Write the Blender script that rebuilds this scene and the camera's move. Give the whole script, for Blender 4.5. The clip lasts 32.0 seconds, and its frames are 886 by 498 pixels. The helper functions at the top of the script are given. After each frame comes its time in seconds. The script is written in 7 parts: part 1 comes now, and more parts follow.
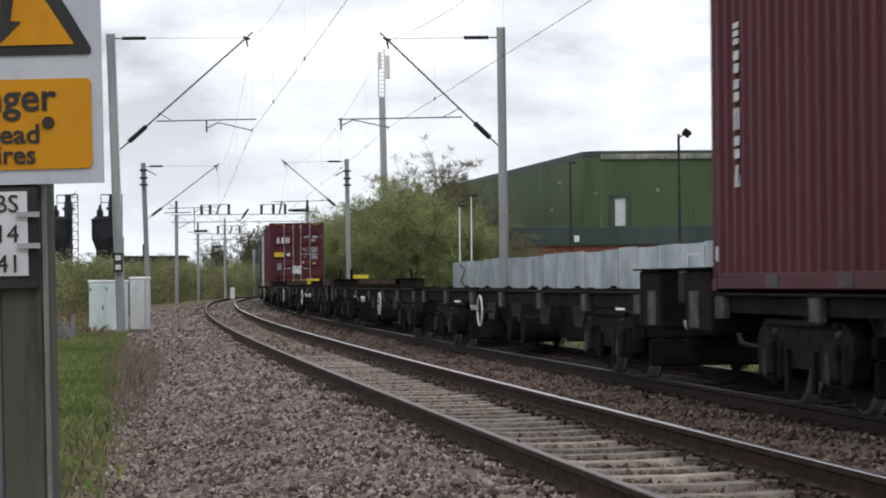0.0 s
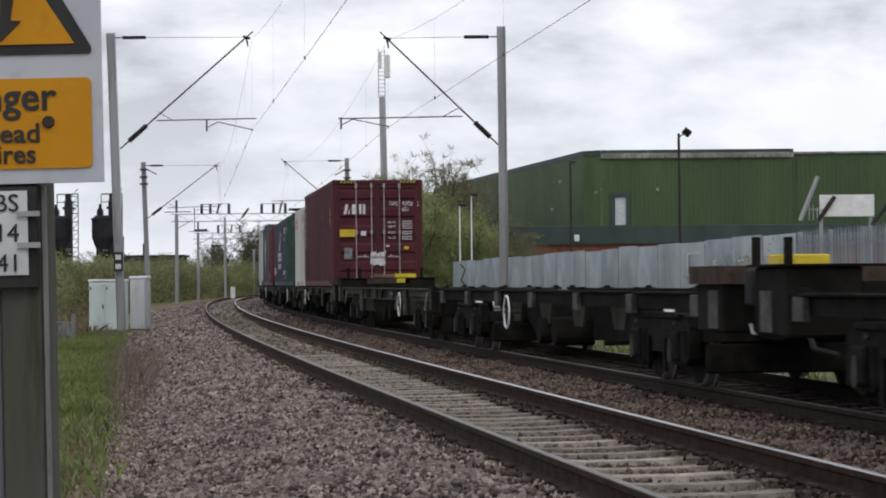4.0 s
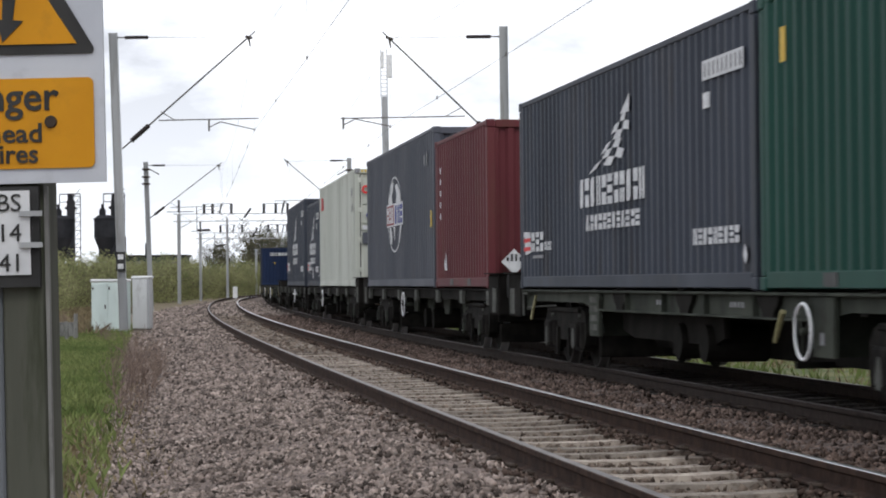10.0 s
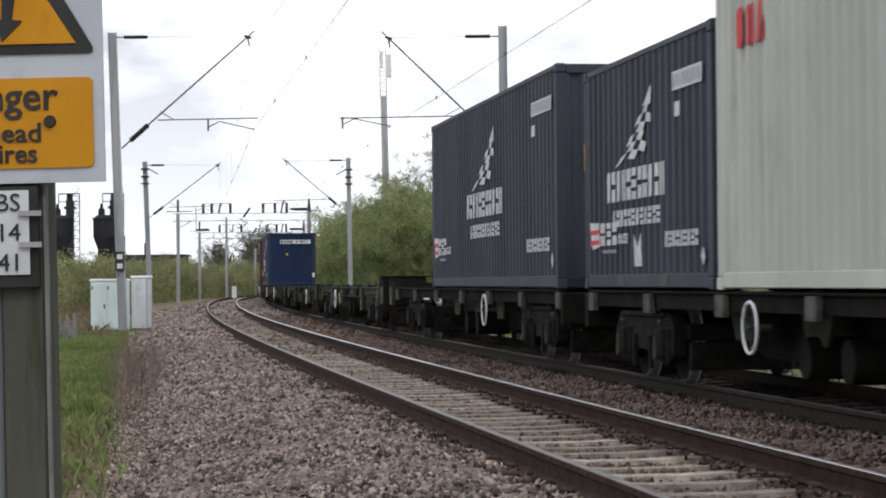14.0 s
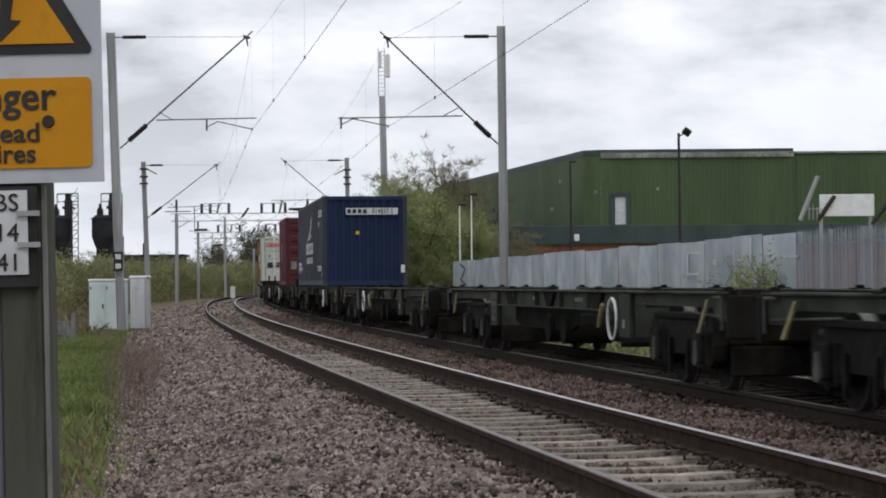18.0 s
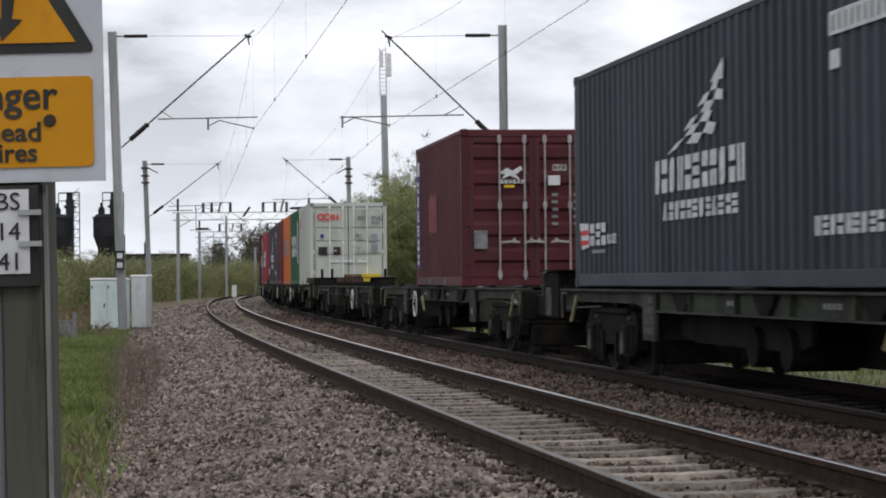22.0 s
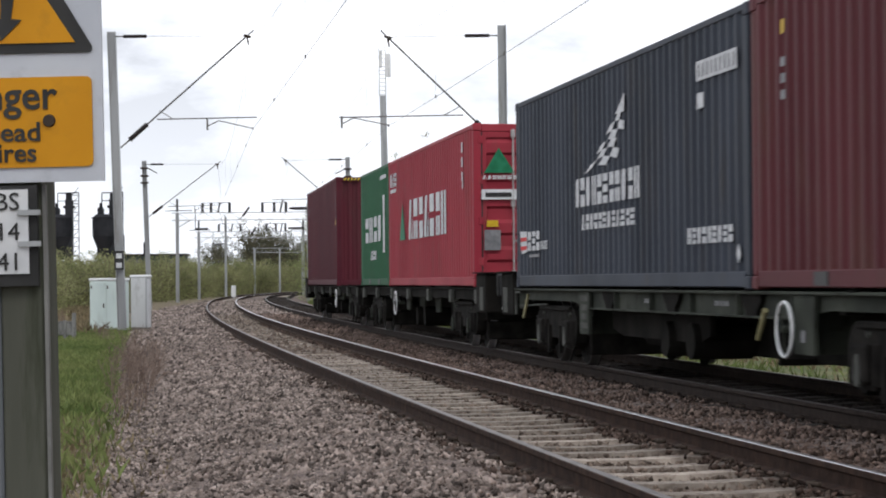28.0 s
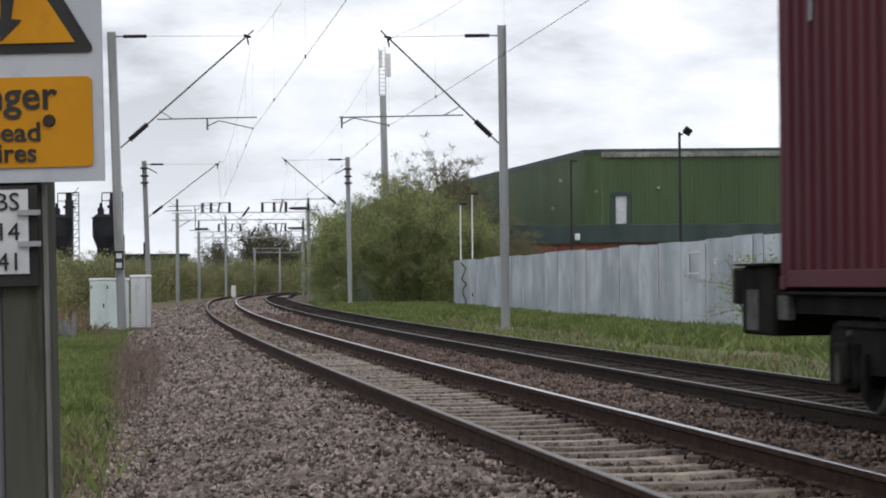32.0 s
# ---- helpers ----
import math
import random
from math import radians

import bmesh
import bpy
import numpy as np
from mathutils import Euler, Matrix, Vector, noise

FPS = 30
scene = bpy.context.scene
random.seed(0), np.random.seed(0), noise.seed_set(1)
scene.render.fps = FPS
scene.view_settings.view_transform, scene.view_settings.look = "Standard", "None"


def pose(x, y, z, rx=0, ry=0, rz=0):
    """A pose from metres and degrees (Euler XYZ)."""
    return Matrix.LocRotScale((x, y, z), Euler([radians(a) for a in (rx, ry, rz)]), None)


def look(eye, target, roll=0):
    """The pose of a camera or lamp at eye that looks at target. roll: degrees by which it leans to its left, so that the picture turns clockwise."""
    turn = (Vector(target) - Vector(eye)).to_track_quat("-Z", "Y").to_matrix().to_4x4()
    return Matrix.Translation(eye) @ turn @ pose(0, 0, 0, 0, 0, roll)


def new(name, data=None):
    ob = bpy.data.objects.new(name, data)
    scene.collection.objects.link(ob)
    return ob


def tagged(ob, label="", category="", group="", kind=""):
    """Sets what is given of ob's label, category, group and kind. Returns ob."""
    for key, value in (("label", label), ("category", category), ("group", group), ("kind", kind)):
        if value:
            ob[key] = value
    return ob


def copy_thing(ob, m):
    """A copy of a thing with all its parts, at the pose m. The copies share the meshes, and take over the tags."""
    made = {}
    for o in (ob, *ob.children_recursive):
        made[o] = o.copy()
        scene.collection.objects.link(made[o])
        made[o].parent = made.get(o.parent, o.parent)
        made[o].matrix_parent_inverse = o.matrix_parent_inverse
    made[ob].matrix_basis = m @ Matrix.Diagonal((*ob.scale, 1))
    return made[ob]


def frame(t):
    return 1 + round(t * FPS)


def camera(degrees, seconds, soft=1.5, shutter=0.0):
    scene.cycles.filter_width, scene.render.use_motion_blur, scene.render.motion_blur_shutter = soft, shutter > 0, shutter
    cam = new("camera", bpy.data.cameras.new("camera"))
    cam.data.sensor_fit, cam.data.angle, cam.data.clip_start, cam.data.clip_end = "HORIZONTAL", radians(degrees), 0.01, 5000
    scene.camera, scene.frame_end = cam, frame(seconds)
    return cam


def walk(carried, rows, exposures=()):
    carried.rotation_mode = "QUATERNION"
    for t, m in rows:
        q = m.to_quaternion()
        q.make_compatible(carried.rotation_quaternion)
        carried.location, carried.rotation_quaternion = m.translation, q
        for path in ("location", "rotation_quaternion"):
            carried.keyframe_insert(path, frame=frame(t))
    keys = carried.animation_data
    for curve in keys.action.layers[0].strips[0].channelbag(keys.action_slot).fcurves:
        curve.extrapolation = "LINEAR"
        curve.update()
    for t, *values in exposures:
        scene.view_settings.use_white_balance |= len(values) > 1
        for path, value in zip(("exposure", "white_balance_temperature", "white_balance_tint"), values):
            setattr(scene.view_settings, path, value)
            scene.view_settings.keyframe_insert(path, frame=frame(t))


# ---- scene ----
cam = camera(21.43, 32.0, soft=1.9, shutter=0.25)


def aim(dx, dy):
    # dx, dy: small turns of the tripod head, in units of 1/4142 rad
    k = math.degrees(1 / 4142.0)
    return pose(0, 0, 1.10, 90.782 + dy * k, 0, dx * k) @ pose(0, 0, 0, 0, 0, -0.49)


SWAY = [(0.0, -1.5, 3.4), (1.0, -1.5, 3.4), (2.0, -1.5, 3.2), (3.0, -2.4, 3.0), (3.5, -1.0, 2.5), (5.5, -2.6, 1.9),
        (6.5, -2.0, 1.9), (7.5, -2.6, 1.8), (8.0, 0.0, 1.8), (8.5, 1.4, 1.6), (9.5, 1.7, 1.9), (10.0, 2.8, 1.9),
        (10.5, 1.6, 1.6), (11.0, 1.2, 1.9), (11.5, -0.6, 2.0), (12.5, -1.3, 1.7), (13.0, -1.2, 1.6), (13.5, 0.1, 0.8),
        (14.0, 1.3, 1.4), (14.5, 1.2, 1.8), (16.5, 1.3, 1.5), (17.0, 0.3, 1.4), (18.0, -1.3, 1.4), (19.0, -0.4, 0.2),
        (20.0, -2.6, -0.6), (20.5, -1.5, -0.2), (21.0, -0.5, -0.9), (22.0, 1.2, -0.3), (23.0, 0.6, 0.6), (23.5, 0.2, 0.5),
        (24.0, -1.4, 0.5), (24.5, -2.7, 0.5), (25.0, -1.5, -0.4), (25.5, -0.2, 0.0), (27.5, -1.3, 0.2), (28.0, 0.0, 0.0),
        (28.5, 1.1, -0.5), (29.0, 0.2, -0.2), (30.0, 0.0, 0.4), (31.0, 0.3, 0.5), (31.5, 0.1, 0.6), (32.0, 0.0, 0.0)]
walk(cam, [(t, aim(dx, dy)) for t, dx, dy in SWAY], [(0.0, 0.06), (1.2, 0.05), (3.0, -0.12), (5.5, -0.1), (7.0, -0.06), (8.0, 0.06), (9.0, 0.30), (10.0, 0.35), (11.5, 0.09), (12.0, 0.04), (13.0, 0.12), (14.3, 0.34), (16.0, -0.14), (19.0, -0.14), (21.0, -0.06), (22.5, -0.08), (23.0, -0.1), (24.0, 0.05), (25.0, -0.1), (25.5, -0.08), (27.3, 0.32), (28.2, 0.33), (29.0, 0.06), (30.0, 0.03), (31.2, 0.0), (32.0, 0.0)])

# ---- world and sun: bright broken overcast ----
world = bpy.data.worlds.new("World")
scene.world = world
world.use_nodes = True
wn, wl = world.node_tree.nodes, world.node_tree.links
wn.clear()
w_out = wn.new("ShaderNodeOutputWorld")
w_sky = wn.new("ShaderNodeTexSky")
w_sky.sky_type, w_sky.sun_disc = "NISHITA", False
w_sky.sun_elevation, w_sky.sun_rotation = radians(48), radians(200)
w_bg1, w_bg2, w_mix = wn.new("ShaderNodeBackground"), wn.new("ShaderNodeBackground"), wn.new("ShaderNodeMixShader")
w_bg1.inputs["Strength"].default_value = 0.11
wl.new(w_sky.outputs[0], w_bg1.inputs["Color"])
w_tc, w_map = wn.new("ShaderNodeTexCoord"), wn.new("ShaderNodeMapping")
w_map.inputs["Scale"].default_value = (6.0, 6.0, 15.0)
w_map.inputs["Location"].default_value = (1.3, 0.2, 3.1)
wl.new(w_tc.outputs["Generated"], w_map.inputs["Vector"])
w_n1, w_n2 = wn.new("ShaderNodeTexNoise"), wn.new("ShaderNodeTexNoise")
w_n1.inputs["Scale"].default_value, w_n1.inputs["Detail"].default_value, w_n1.inputs["Roughness"].default_value = 1.15, 7.0, 0.56
w_n2.inputs["Scale"].default_value, w_n2.inputs["Detail"].default_value = 0.55, 3.0
wl.new(w_map.outputs[0], w_n1.inputs["Vector"])
wl.new(w_map.outputs[0], w_n2.inputs["Vector"])
w_r1, w_r2 = wn.new("ShaderNodeValToRGB"), wn.new("ShaderNodeValToRGB")
w_r1.color_ramp.elements[0].position, w_r1.color_ramp.elements[0].color = 0.39, (0.54, 0.565, 0.62, 1)
w_r1.color_ramp.elements[1].position, w_r1.color_ramp.elements[1].color = 0.585, (0.98, 1.0, 1.06, 1)
e_mid = w_r1.color_ramp.elements.new(0.47)
e_mid.color = (0.75, 0.78, 0.85, 1)
w_r2.color_ramp.elements[0].position, w_r2.color_ramp.elements[0].color = 0.58, (1, 1, 1, 1)
w_r2.color_ramp.elements[1].position, w_r2.color_ramp.elements[1].color = 0.72, (0.72, 0.72, 0.72, 1)
wl.new(w_n1.outputs["Fac"], w_r1.inputs[0])
wl.new(w_n2.outputs["Fac"], w_r2.inputs[0])
# clouds thin out into a paler band of air above the horizon
w_sep, w_low, w_pale = wn.new("ShaderNodeSeparateXYZ"), wn.new("ShaderNodeMapRange"), wn.new("ShaderNodeMix")
wl.new(w_tc.outputs["Generated"], w_sep.inputs[0])
wl.new(w_sep.outputs["Z"], w_low.inputs[0])
w_low.inputs[1].default_value, w_low.inputs[2].default_value = 0.015, 0.10
w_low.inputs[3].default_value, w_low.inputs[4].default_value = 0.62, 0.0
w_pale.data_type = "RGBA"
w_pale.inputs["B"].default_value = (0.86, 0.90, 0.97, 1)
wl.new(w_low.outputs[0], w_pale.inputs["Factor"])
wl.new(w_r1.outputs[0], w_pale.inputs["A"])
wl.new(w_pale.outputs["Result"], w_bg2.inputs["Color"])
w_bg2.inputs["Strength"].default_value = 1.1
wl.new(w_r2.outputs[0], w_mix.inputs[0])
wl.new(w_bg1.outputs[0], w_mix.inputs[1])
wl.new(w_bg2.outputs[0], w_mix.inputs[2])
wl.new(w_mix.outputs[0], w_out.inputs["Surface"])

sun_data = bpy.data.lights.new("sun", "SUN")
sun_data.energy, sun_data.angle, sun_data.color = 0.7, radians(14), (1.0, 0.96, 0.9)
sun = new("sun", sun_data)
sun.matrix_world = look((0, 0, 0), (-0.25, 0.75, -0.9))


# ---- materials ----
def surf(name, c1, c2, scale=4.0, rough=0.6, bump=0.0, bump_scale=30.0, metal=0.0, streak=1.0, dirt=None, dirt_at=(0.55, 0.75), rand=0.0, island=0.0, spec=0.2, glow_through=0.0):
    """Two colours mixed by a noise at real size, an optional dirt layer, fine relief, and a little change from piece to piece."""
    m = bpy.data.materials.new(name)
    m.use_nodes = True
    n, l = m.node_tree.nodes, m.node_tree.links
    b = n["Principled BSDF"]
    b.inputs["Roughness"].default_value, b.inputs["Metallic"].default_value = rough, metal
    b.inputs["Specular IOR Level"].default_value = spec
    tc, mp = n.new("ShaderNodeTexCoord"), n.new("ShaderNodeMapping")
    mp.inputs["Scale"].default_value = (1.0, 1.0, 1.0 / streak)
    l.new(tc.outputs["Object"], mp.inputs["Vector"])
    info = n.new("ShaderNodeObjectInfo")
    off = n.new("ShaderNodeVectorMath")
    off.operation = "MULTIPLY_ADD"
    off.inputs[1].default_value = (37.0, 37.0, 37.0)
    l.new(info.outputs["Random"], off.inputs[0])
    l.new(mp.outputs[0], off.inputs[2])
    n1 = n.new("ShaderNodeTexNoise")
    n1.inputs["Scale"].default_value, n1.inputs["Detail"].default_value = scale, 5.0
    l.new(off.outputs[0], n1.inputs["Vector"])
    r1 = n.new("ShaderNodeValToRGB")
    r1.color_ramp.elements[0].position, r1.color_ramp.elements[0].color = 0.35, (*c1, 1)
    r1.color_ramp.elements[1].position, r1.color_ramp.elements[1].color = 0.65, (*c2, 1)
    l.new(n1.outputs["Fac"], r1.inputs[0])
    col = r1.outputs[0]
    if dirt:
        n2 = n.new("ShaderNodeTexNoise")
        n2.inputs["Scale"].default_value, n2.inputs["Detail"].default_value, n2.inputs["Roughness"].default_value = scale * 2.7, 6.0, 0.65
        l.new(off.outputs[0], n2.inputs["Vector"])
        r2 = n.new("ShaderNodeMapRange")
        r2.inputs[1].default_value, r2.inputs[2].default_value = dirt_at
        l.new(n2.outputs["Fac"], r2.inputs[0])
        mx = n.new("ShaderNodeMix")
        mx.data_type = "RGBA"
        mx.inputs["B"].default_value = (*dirt, 1)
        l.new(r2.outputs[0], mx.inputs["Factor"])
        l.new(col, mx.inputs["A"])
        col = mx.outputs["Result"]
    for amount, node, sock in ((rand, info, "Random"), (island, None, "Random Per Island")):
        if amount:
            src = node or n.new("ShaderNodeNewGeometry")
            mr = n.new("ShaderNodeMapRange")
            mr.inputs[3].default_value, mr.inputs[4].default_value = 1 - amount, 1 + amount
            l.new(src.outputs[sock], mr.inputs[0])
            hs = n.new("ShaderNodeHueSaturation")
            l.new(mr.outputs[0], hs.inputs["Value"])
            l.new(col, hs.inputs["Color"])
            col = hs.outputs[0]
    l.new(col, b.inputs["Base Color"])
    if bump:
        n3 = n.new("ShaderNodeTexNoise")
        n3.inputs["Scale"].default_value, n3.inputs["Detail"].default_value = bump_scale, 4.0
        l.new(off.outputs[0], n3.inputs["Vector"])
        bp = n.new("ShaderNodeBump")
        bp.inputs["Strength"].default_value, bp.inputs["Distance"].default_value = bump, 0.02
        l.new(n3.outputs["Fac"], bp.inputs["Height"])
        l.new(bp.outputs[0], b.inputs["Normal"])
    if glow_through:
        # thin leaves let part of the light through
        tr, ms = n.new("ShaderNodeBsdfTranslucent"), n.new("ShaderNodeMixShader")
        ms.inputs[0].default_value = glow_through
        l.new(col, tr.inputs["Color"])
        l.new(b.outputs[0], ms.inputs[1])
        l.new(tr.outputs[0], ms.inputs[2])
        l.new(ms.outputs[0], n["Material Output"].inputs["Surface"])
    return m


M = {}
M["stone"] = surf("ballast_stone", (0.130, 0.105, 0.093), (0.255, 0.208, 0.184), 3.0, 0.9, island=0.8, dirt=(0.36, 0.32, 0.29), dirt_at=(0.58, 0.72), spec=0.1)
M["stone_brown"] = surf("brown_ballast", (0.082, 0.058, 0.048), (0.168, 0.124, 0.104), 3.0, 0.9, island=0.75, dirt=(0.27, 0.225, 0.195), dirt_at=(0.6, 0.75), spec=0.1)
M["stone_dusty"] = surf("dusty_ballast", (0.075, 0.056, 0.046), (0.18, 0.142, 0.115), 3.0, 0.95, island=0.6, spec=0.1)
M["stone_rusty"] = surf("rusty_ballast", (0.035, 0.025, 0.021), (0.10, 0.073, 0.061), 3.0, 0.95, island=0.7, spec=0.05)
# far track: grimy ballast, with the train's shade darkened into the colour
M["stone_shaded"] = surf("shaded_ballast", (0.022, 0.018, 0.016), (0.055, 0.044, 0.039), 3.0, 0.95, island=0.7, spec=0.05)
M["bed_shaded"] = surf("oily_bed", (0.022, 0.018, 0.016), (0.055, 0.045, 0.039), 12.0, 0.95, bump=0.8, bump_scale=18.0, spec=0.05)
M["bed"] = surf("ballast_bed", (0.10, 0.075, 0.065), (0.21, 0.165, 0.147), 16.0, 0.95, bump=1.0, bump_scale=18.0, dirt=(0.055, 0.044, 0.04), dirt_at=(0.52, 0.62))
M["soil"] = surf("soil", (0.10, 0.08, 0.05), (0.20, 0.16, 0.11), 1.2, 0.95, bump=0.6, bump_scale=9, dirt=(0.07, 0.10, 0.03))
M["turf"] = surf("turf", (0.065, 0.085, 0.03), (0.14, 0.14, 0.065), 0.9, 0.95, bump=0.8, bump_scale=12, dirt=(0.19, 0.16, 0.09))
M["concrete"] = surf("sleeper_concrete", (0.25, 0.215, 0.185), (0.40, 0.35, 0.30), 6.0, 0.9, bump=0.3, rand=0.3, dirt=(0.12, 0.09, 0.072), dirt_at=(0.52, 0.70))
M["sleeper"] = surf("rust_stained_sleeper", (0.22, 0.19, 0.163), (0.36, 0.315, 0.27), 6.0, 0.9, bump=0.3, rand=0.3, dirt=(0.11, 0.083, 0.066), dirt_at=(0.50, 0.68))
# far-track sleepers: the shade under the train is in the base colour
M["concrete_shaded"] = surf("shaded_sleeper", (0.022, 0.018, 0.016), (0.048, 0.040, 0.035), 6.0, 0.9, bump=0.3, rand=0.25)
M["rail_side"] = surf("rail_rust", (0.022, 0.013, 0.010), (0.05, 0.029, 0.021), 8.0, 0.85, bump=0.2, spec=0.1)
# rail rust for the far track, darkened to carry the train's shadow
M["rail_oily"] = surf("rail_shaded_rust", (0.016, 0.011, 0.009), (0.032, 0.022, 0.018), 8.0, 0.8, bump=0.2, spec=0.1)
M["rail_top"] = surf("rail_running_face", (0.42, 0.42, 0.43), (0.55, 0.55, 0.56), 3.0, 0.28, metal=1.0)
M["rail_top_dull"] = surf("rail_running_face_dull", (0.10, 0.09, 0.085), (0.17, 0.15, 0.14), 3.0, 0.45, metal=0.5)
M["iron"] = surf("clip_iron", (0.03, 0.022, 0.018), (0.06, 0.045, 0.035), 20, 0.8)
M["galv"] = surf("galvanised_steel", (0.30, 0.31, 0.32), (0.42, 0.43, 0.44), 1.5, 0.55, metal=0.25, streak=8, bump=0.05, dirt=(0.24, 0.23, 0.21))
M["wire"] = surf("overhead_wire", (0.10, 0.10, 0.10), (0.16, 0.15, 0.14), 4, 0.5, metal=0.6)
M["insul"] = surf("insulator_ceramic", (0.012, 0.009, 0.009), (0.022, 0.016, 0.015), 9, 0.5)
M["fence"] = surf("fence_sheet", (0.33, 0.38, 0.43), (0.55, 0.60, 0.64), 0.45, 0.5, metal=0.15, streak=0.9, bump=0.1, rand=0.08, dirt=(0.27, 0.29, 0.31), dirt_at=(0.52, 0.85))
M["pale"] = surf("palisade_galv", (0.21, 0.23, 0.26), (0.30, 0.32, 0.355), 1.2, 0.5, metal=0.3, streak=5, rand=0.12)
M["clad"] = surf("green_cladding", (0.060, 0.094, 0.044), (0.085, 0.125, 0.058), 0.25, 0.55, streak=5, bump=0.05, dirt=(0.055, 0.08, 0.03), rand=0.05)
M["clad_dark"] = surf("slate_cladding", (0.035, 0.055, 0.052), (0.06, 0.082, 0.075), 0.5, 0.6, streak=3)
M["brick_red"] = surf("red_oxide_sheet", (0.16, 0.055, 0.04), (0.24, 0.09, 0.06), 1.2, 0.8, dirt=(0.10, 0.06, 0.05))
M["roof"] = surf("roof_trim", (0.16, 0.17, 0.15), (0.32, 0.32, 0.29), 1.0, 0.7, dirt=(0.08, 0.10, 0.06))
M["white"] = surf("white_paint", (0.66, 0.67, 0.68), (0.80, 0.80, 0.80), 2.0, 0.5, dirt=(0.45, 0.44, 0.42), dirt_at=(0.6, 0.9))
M["cab"] = surf("cabinet_paint", (0.56, 0.65, 0.63), (0.68, 0.77, 0.74), 1.0, 0.6, streak=3, dirt=(0.38, 0.42, 0.39), dirt_at=(0.55, 0.9))
M["cab_grey"] = surf("cabinet_grey", (0.46, 0.47, 0.48), (0.60, 0.61, 0.62), 1.0, 0.6, streak=3, dirt=(0.32, 0.32, 0.32))
M["black"] = surf("black_paint", (0.012, 0.012, 0.013), (0.03, 0.03, 0.03), 3.0, 0.5, spec=0.3)
M["silo"] = surf("silo_steel", (0.012, 0.013, 0.016), (0.03, 0.03, 0.035), 0.4, 0.7)
M["sign_white"] = surf("sign_white", (0.44, 0.46, 0.51), (0.53, 0.55, 0.59), 5.0, 0.45, dirt=(0.38, 0.39, 0.42))
M["sign_yellow"] = surf("sign_yellow", (0.50, 0.215, 0.004), (0.58, 0.26, 0.008), 6.0, 0.4, dirt=(0.42, 0.19, 0.01), dirt_at=(0.55, 0.8))
M["post"] = surf("weathered_post", (0.055, 0.058, 0.046), (0.105, 0.106, 0.086), 9.0, 0.85, streak=10, bump=0.3, dirt=(0.03, 0.036, 0.02), dirt_at=(0.5, 0.68))
M["post_pale"] = surf("pale_board", (0.13, 0.14, 0.155), (0.20, 0.21, 0.23), 6.0, 0.85, streak=8, bump=0.2, dirt=(0.08, 0.085, 0.09))
M["zinc_old"] = surf("old_zinc", (0.13, 0.13, 0.125), (0.22, 0.22, 0.21), 9.0, 0.7, streak=3, dirt=(0.06, 0.06, 0.055))
M["bark"] = surf("bark", (0.07, 0.055, 0.04), (0.14, 0.12, 0.09), 6, 0.95, bump=0.4)
M["twig"] = surf("twig", (0.13, 0.115, 0.075), (0.22, 0.20, 0.13), 6, 0.95)
M["leaf"] = surf("spring_leaf", (0.195, 0.245, 0.09), (0.40, 0.445, 0.195), 0.5, 0.7, island=0.3, glow_through=0.62)
M["leaf_dull"] = surf("hedge_leaf", (0.165, 0.185, 0.08), (0.33, 0.33, 0.165), 0.4, 0.8, island=0.35, glow_through=0.58)
M["leaf_dark"] = surf("far_leaf", (0.045, 0.05, 0.03), (0.10, 0.10, 0.06), 0.3, 0.85, island=0.3, glow_through=0.4)
M["grass"] = surf("grass_blade", (0.105, 0.15, 0.045), (0.22, 0.25, 0.095), 0.6, 0.8, island=0.35, glow_through=0.35)
M["grass_dry"] = surf("dry_grass", (0.13, 0.105, 0.06), (0.25, 0.20, 0.125), 0.9, 0.9, island=0.35)
M["bramble"] = surf("dead_bramble", (0.13, 0.095, 0.078), (0.24, 0.18, 0.15), 3, 0.95, island=0.3)
# rolling stock
M["frame"] = surf("wagon_frame_olive", (0.027, 0.031, 0.025), (0.060, 0.066, 0.053), 1.6, 0.75, dirt=(0.018, 0.016, 0.013), bump=0.05, spec=0.08)
M["bracket"] = surf("dusty_bracket", (0.055, 0.057, 0.051), (0.110, 0.112, 0.101), 5.0, 0.8, dirt=(0.035, 0.033, 0.029), spec=0.1)
M["frame_dark"] = surf("wagon_frame_black", (0.009, 0.0084, 0.0075), (0.020, 0.0185, 0.0165), 2.0, 0.85, dirt=(0.022, 0.019, 0.016), dirt_at=(0.6, 0.85), spec=0.04)
M["bogie"] = surf("bogie_grime", (0.009, 0.0085, 0.0078), (0.022, 0.020, 0.0178), 5.0, 0.85, bump=0.1, spec=0.05)
M["tread"] = surf("wheel_tread", (0.10, 0.095, 0.09), (0.17, 0.165, 0.16), 4, 0.45, metal=0.7)
M["tread_bright"] = surf("polished_tread", (0.55, 0.55, 0.56), (0.68, 0.68, 0.69), 4, 0.35, metal=0.9)
M["deck_brown"] = surf("rusty_deck", (0.045, 0.033, 0.028), (0.085, 0.06, 0.05), 3.0, 0.9, dirt=(0.02, 0.016, 0.014), spec=0.08)
M["lever"] = surf("faded_yellow_lever", (0.20, 0.18, 0.085), (0.34, 0.31, 0.17), 8, 0.7)
M["yellow"] = surf("hazard_yellow", (0.55, 0.42, 0.03), (0.68, 0.52, 0.05), 5, 0.6, dirt=(0.25, 0.2, 0.06))
M["dull_steel"] = surf("lock_rod_steel", (0.27, 0.25, 0.25), (0.42, 0.40, 0.40), 6, 0.5, metal=0.3, dirt=(0.25, 0.19, 0.17))
M["rust"] = surf("rusted_steel", (0.10, 0.06, 0.04), (0.20, 0.13, 0.09), 4, 0.9)
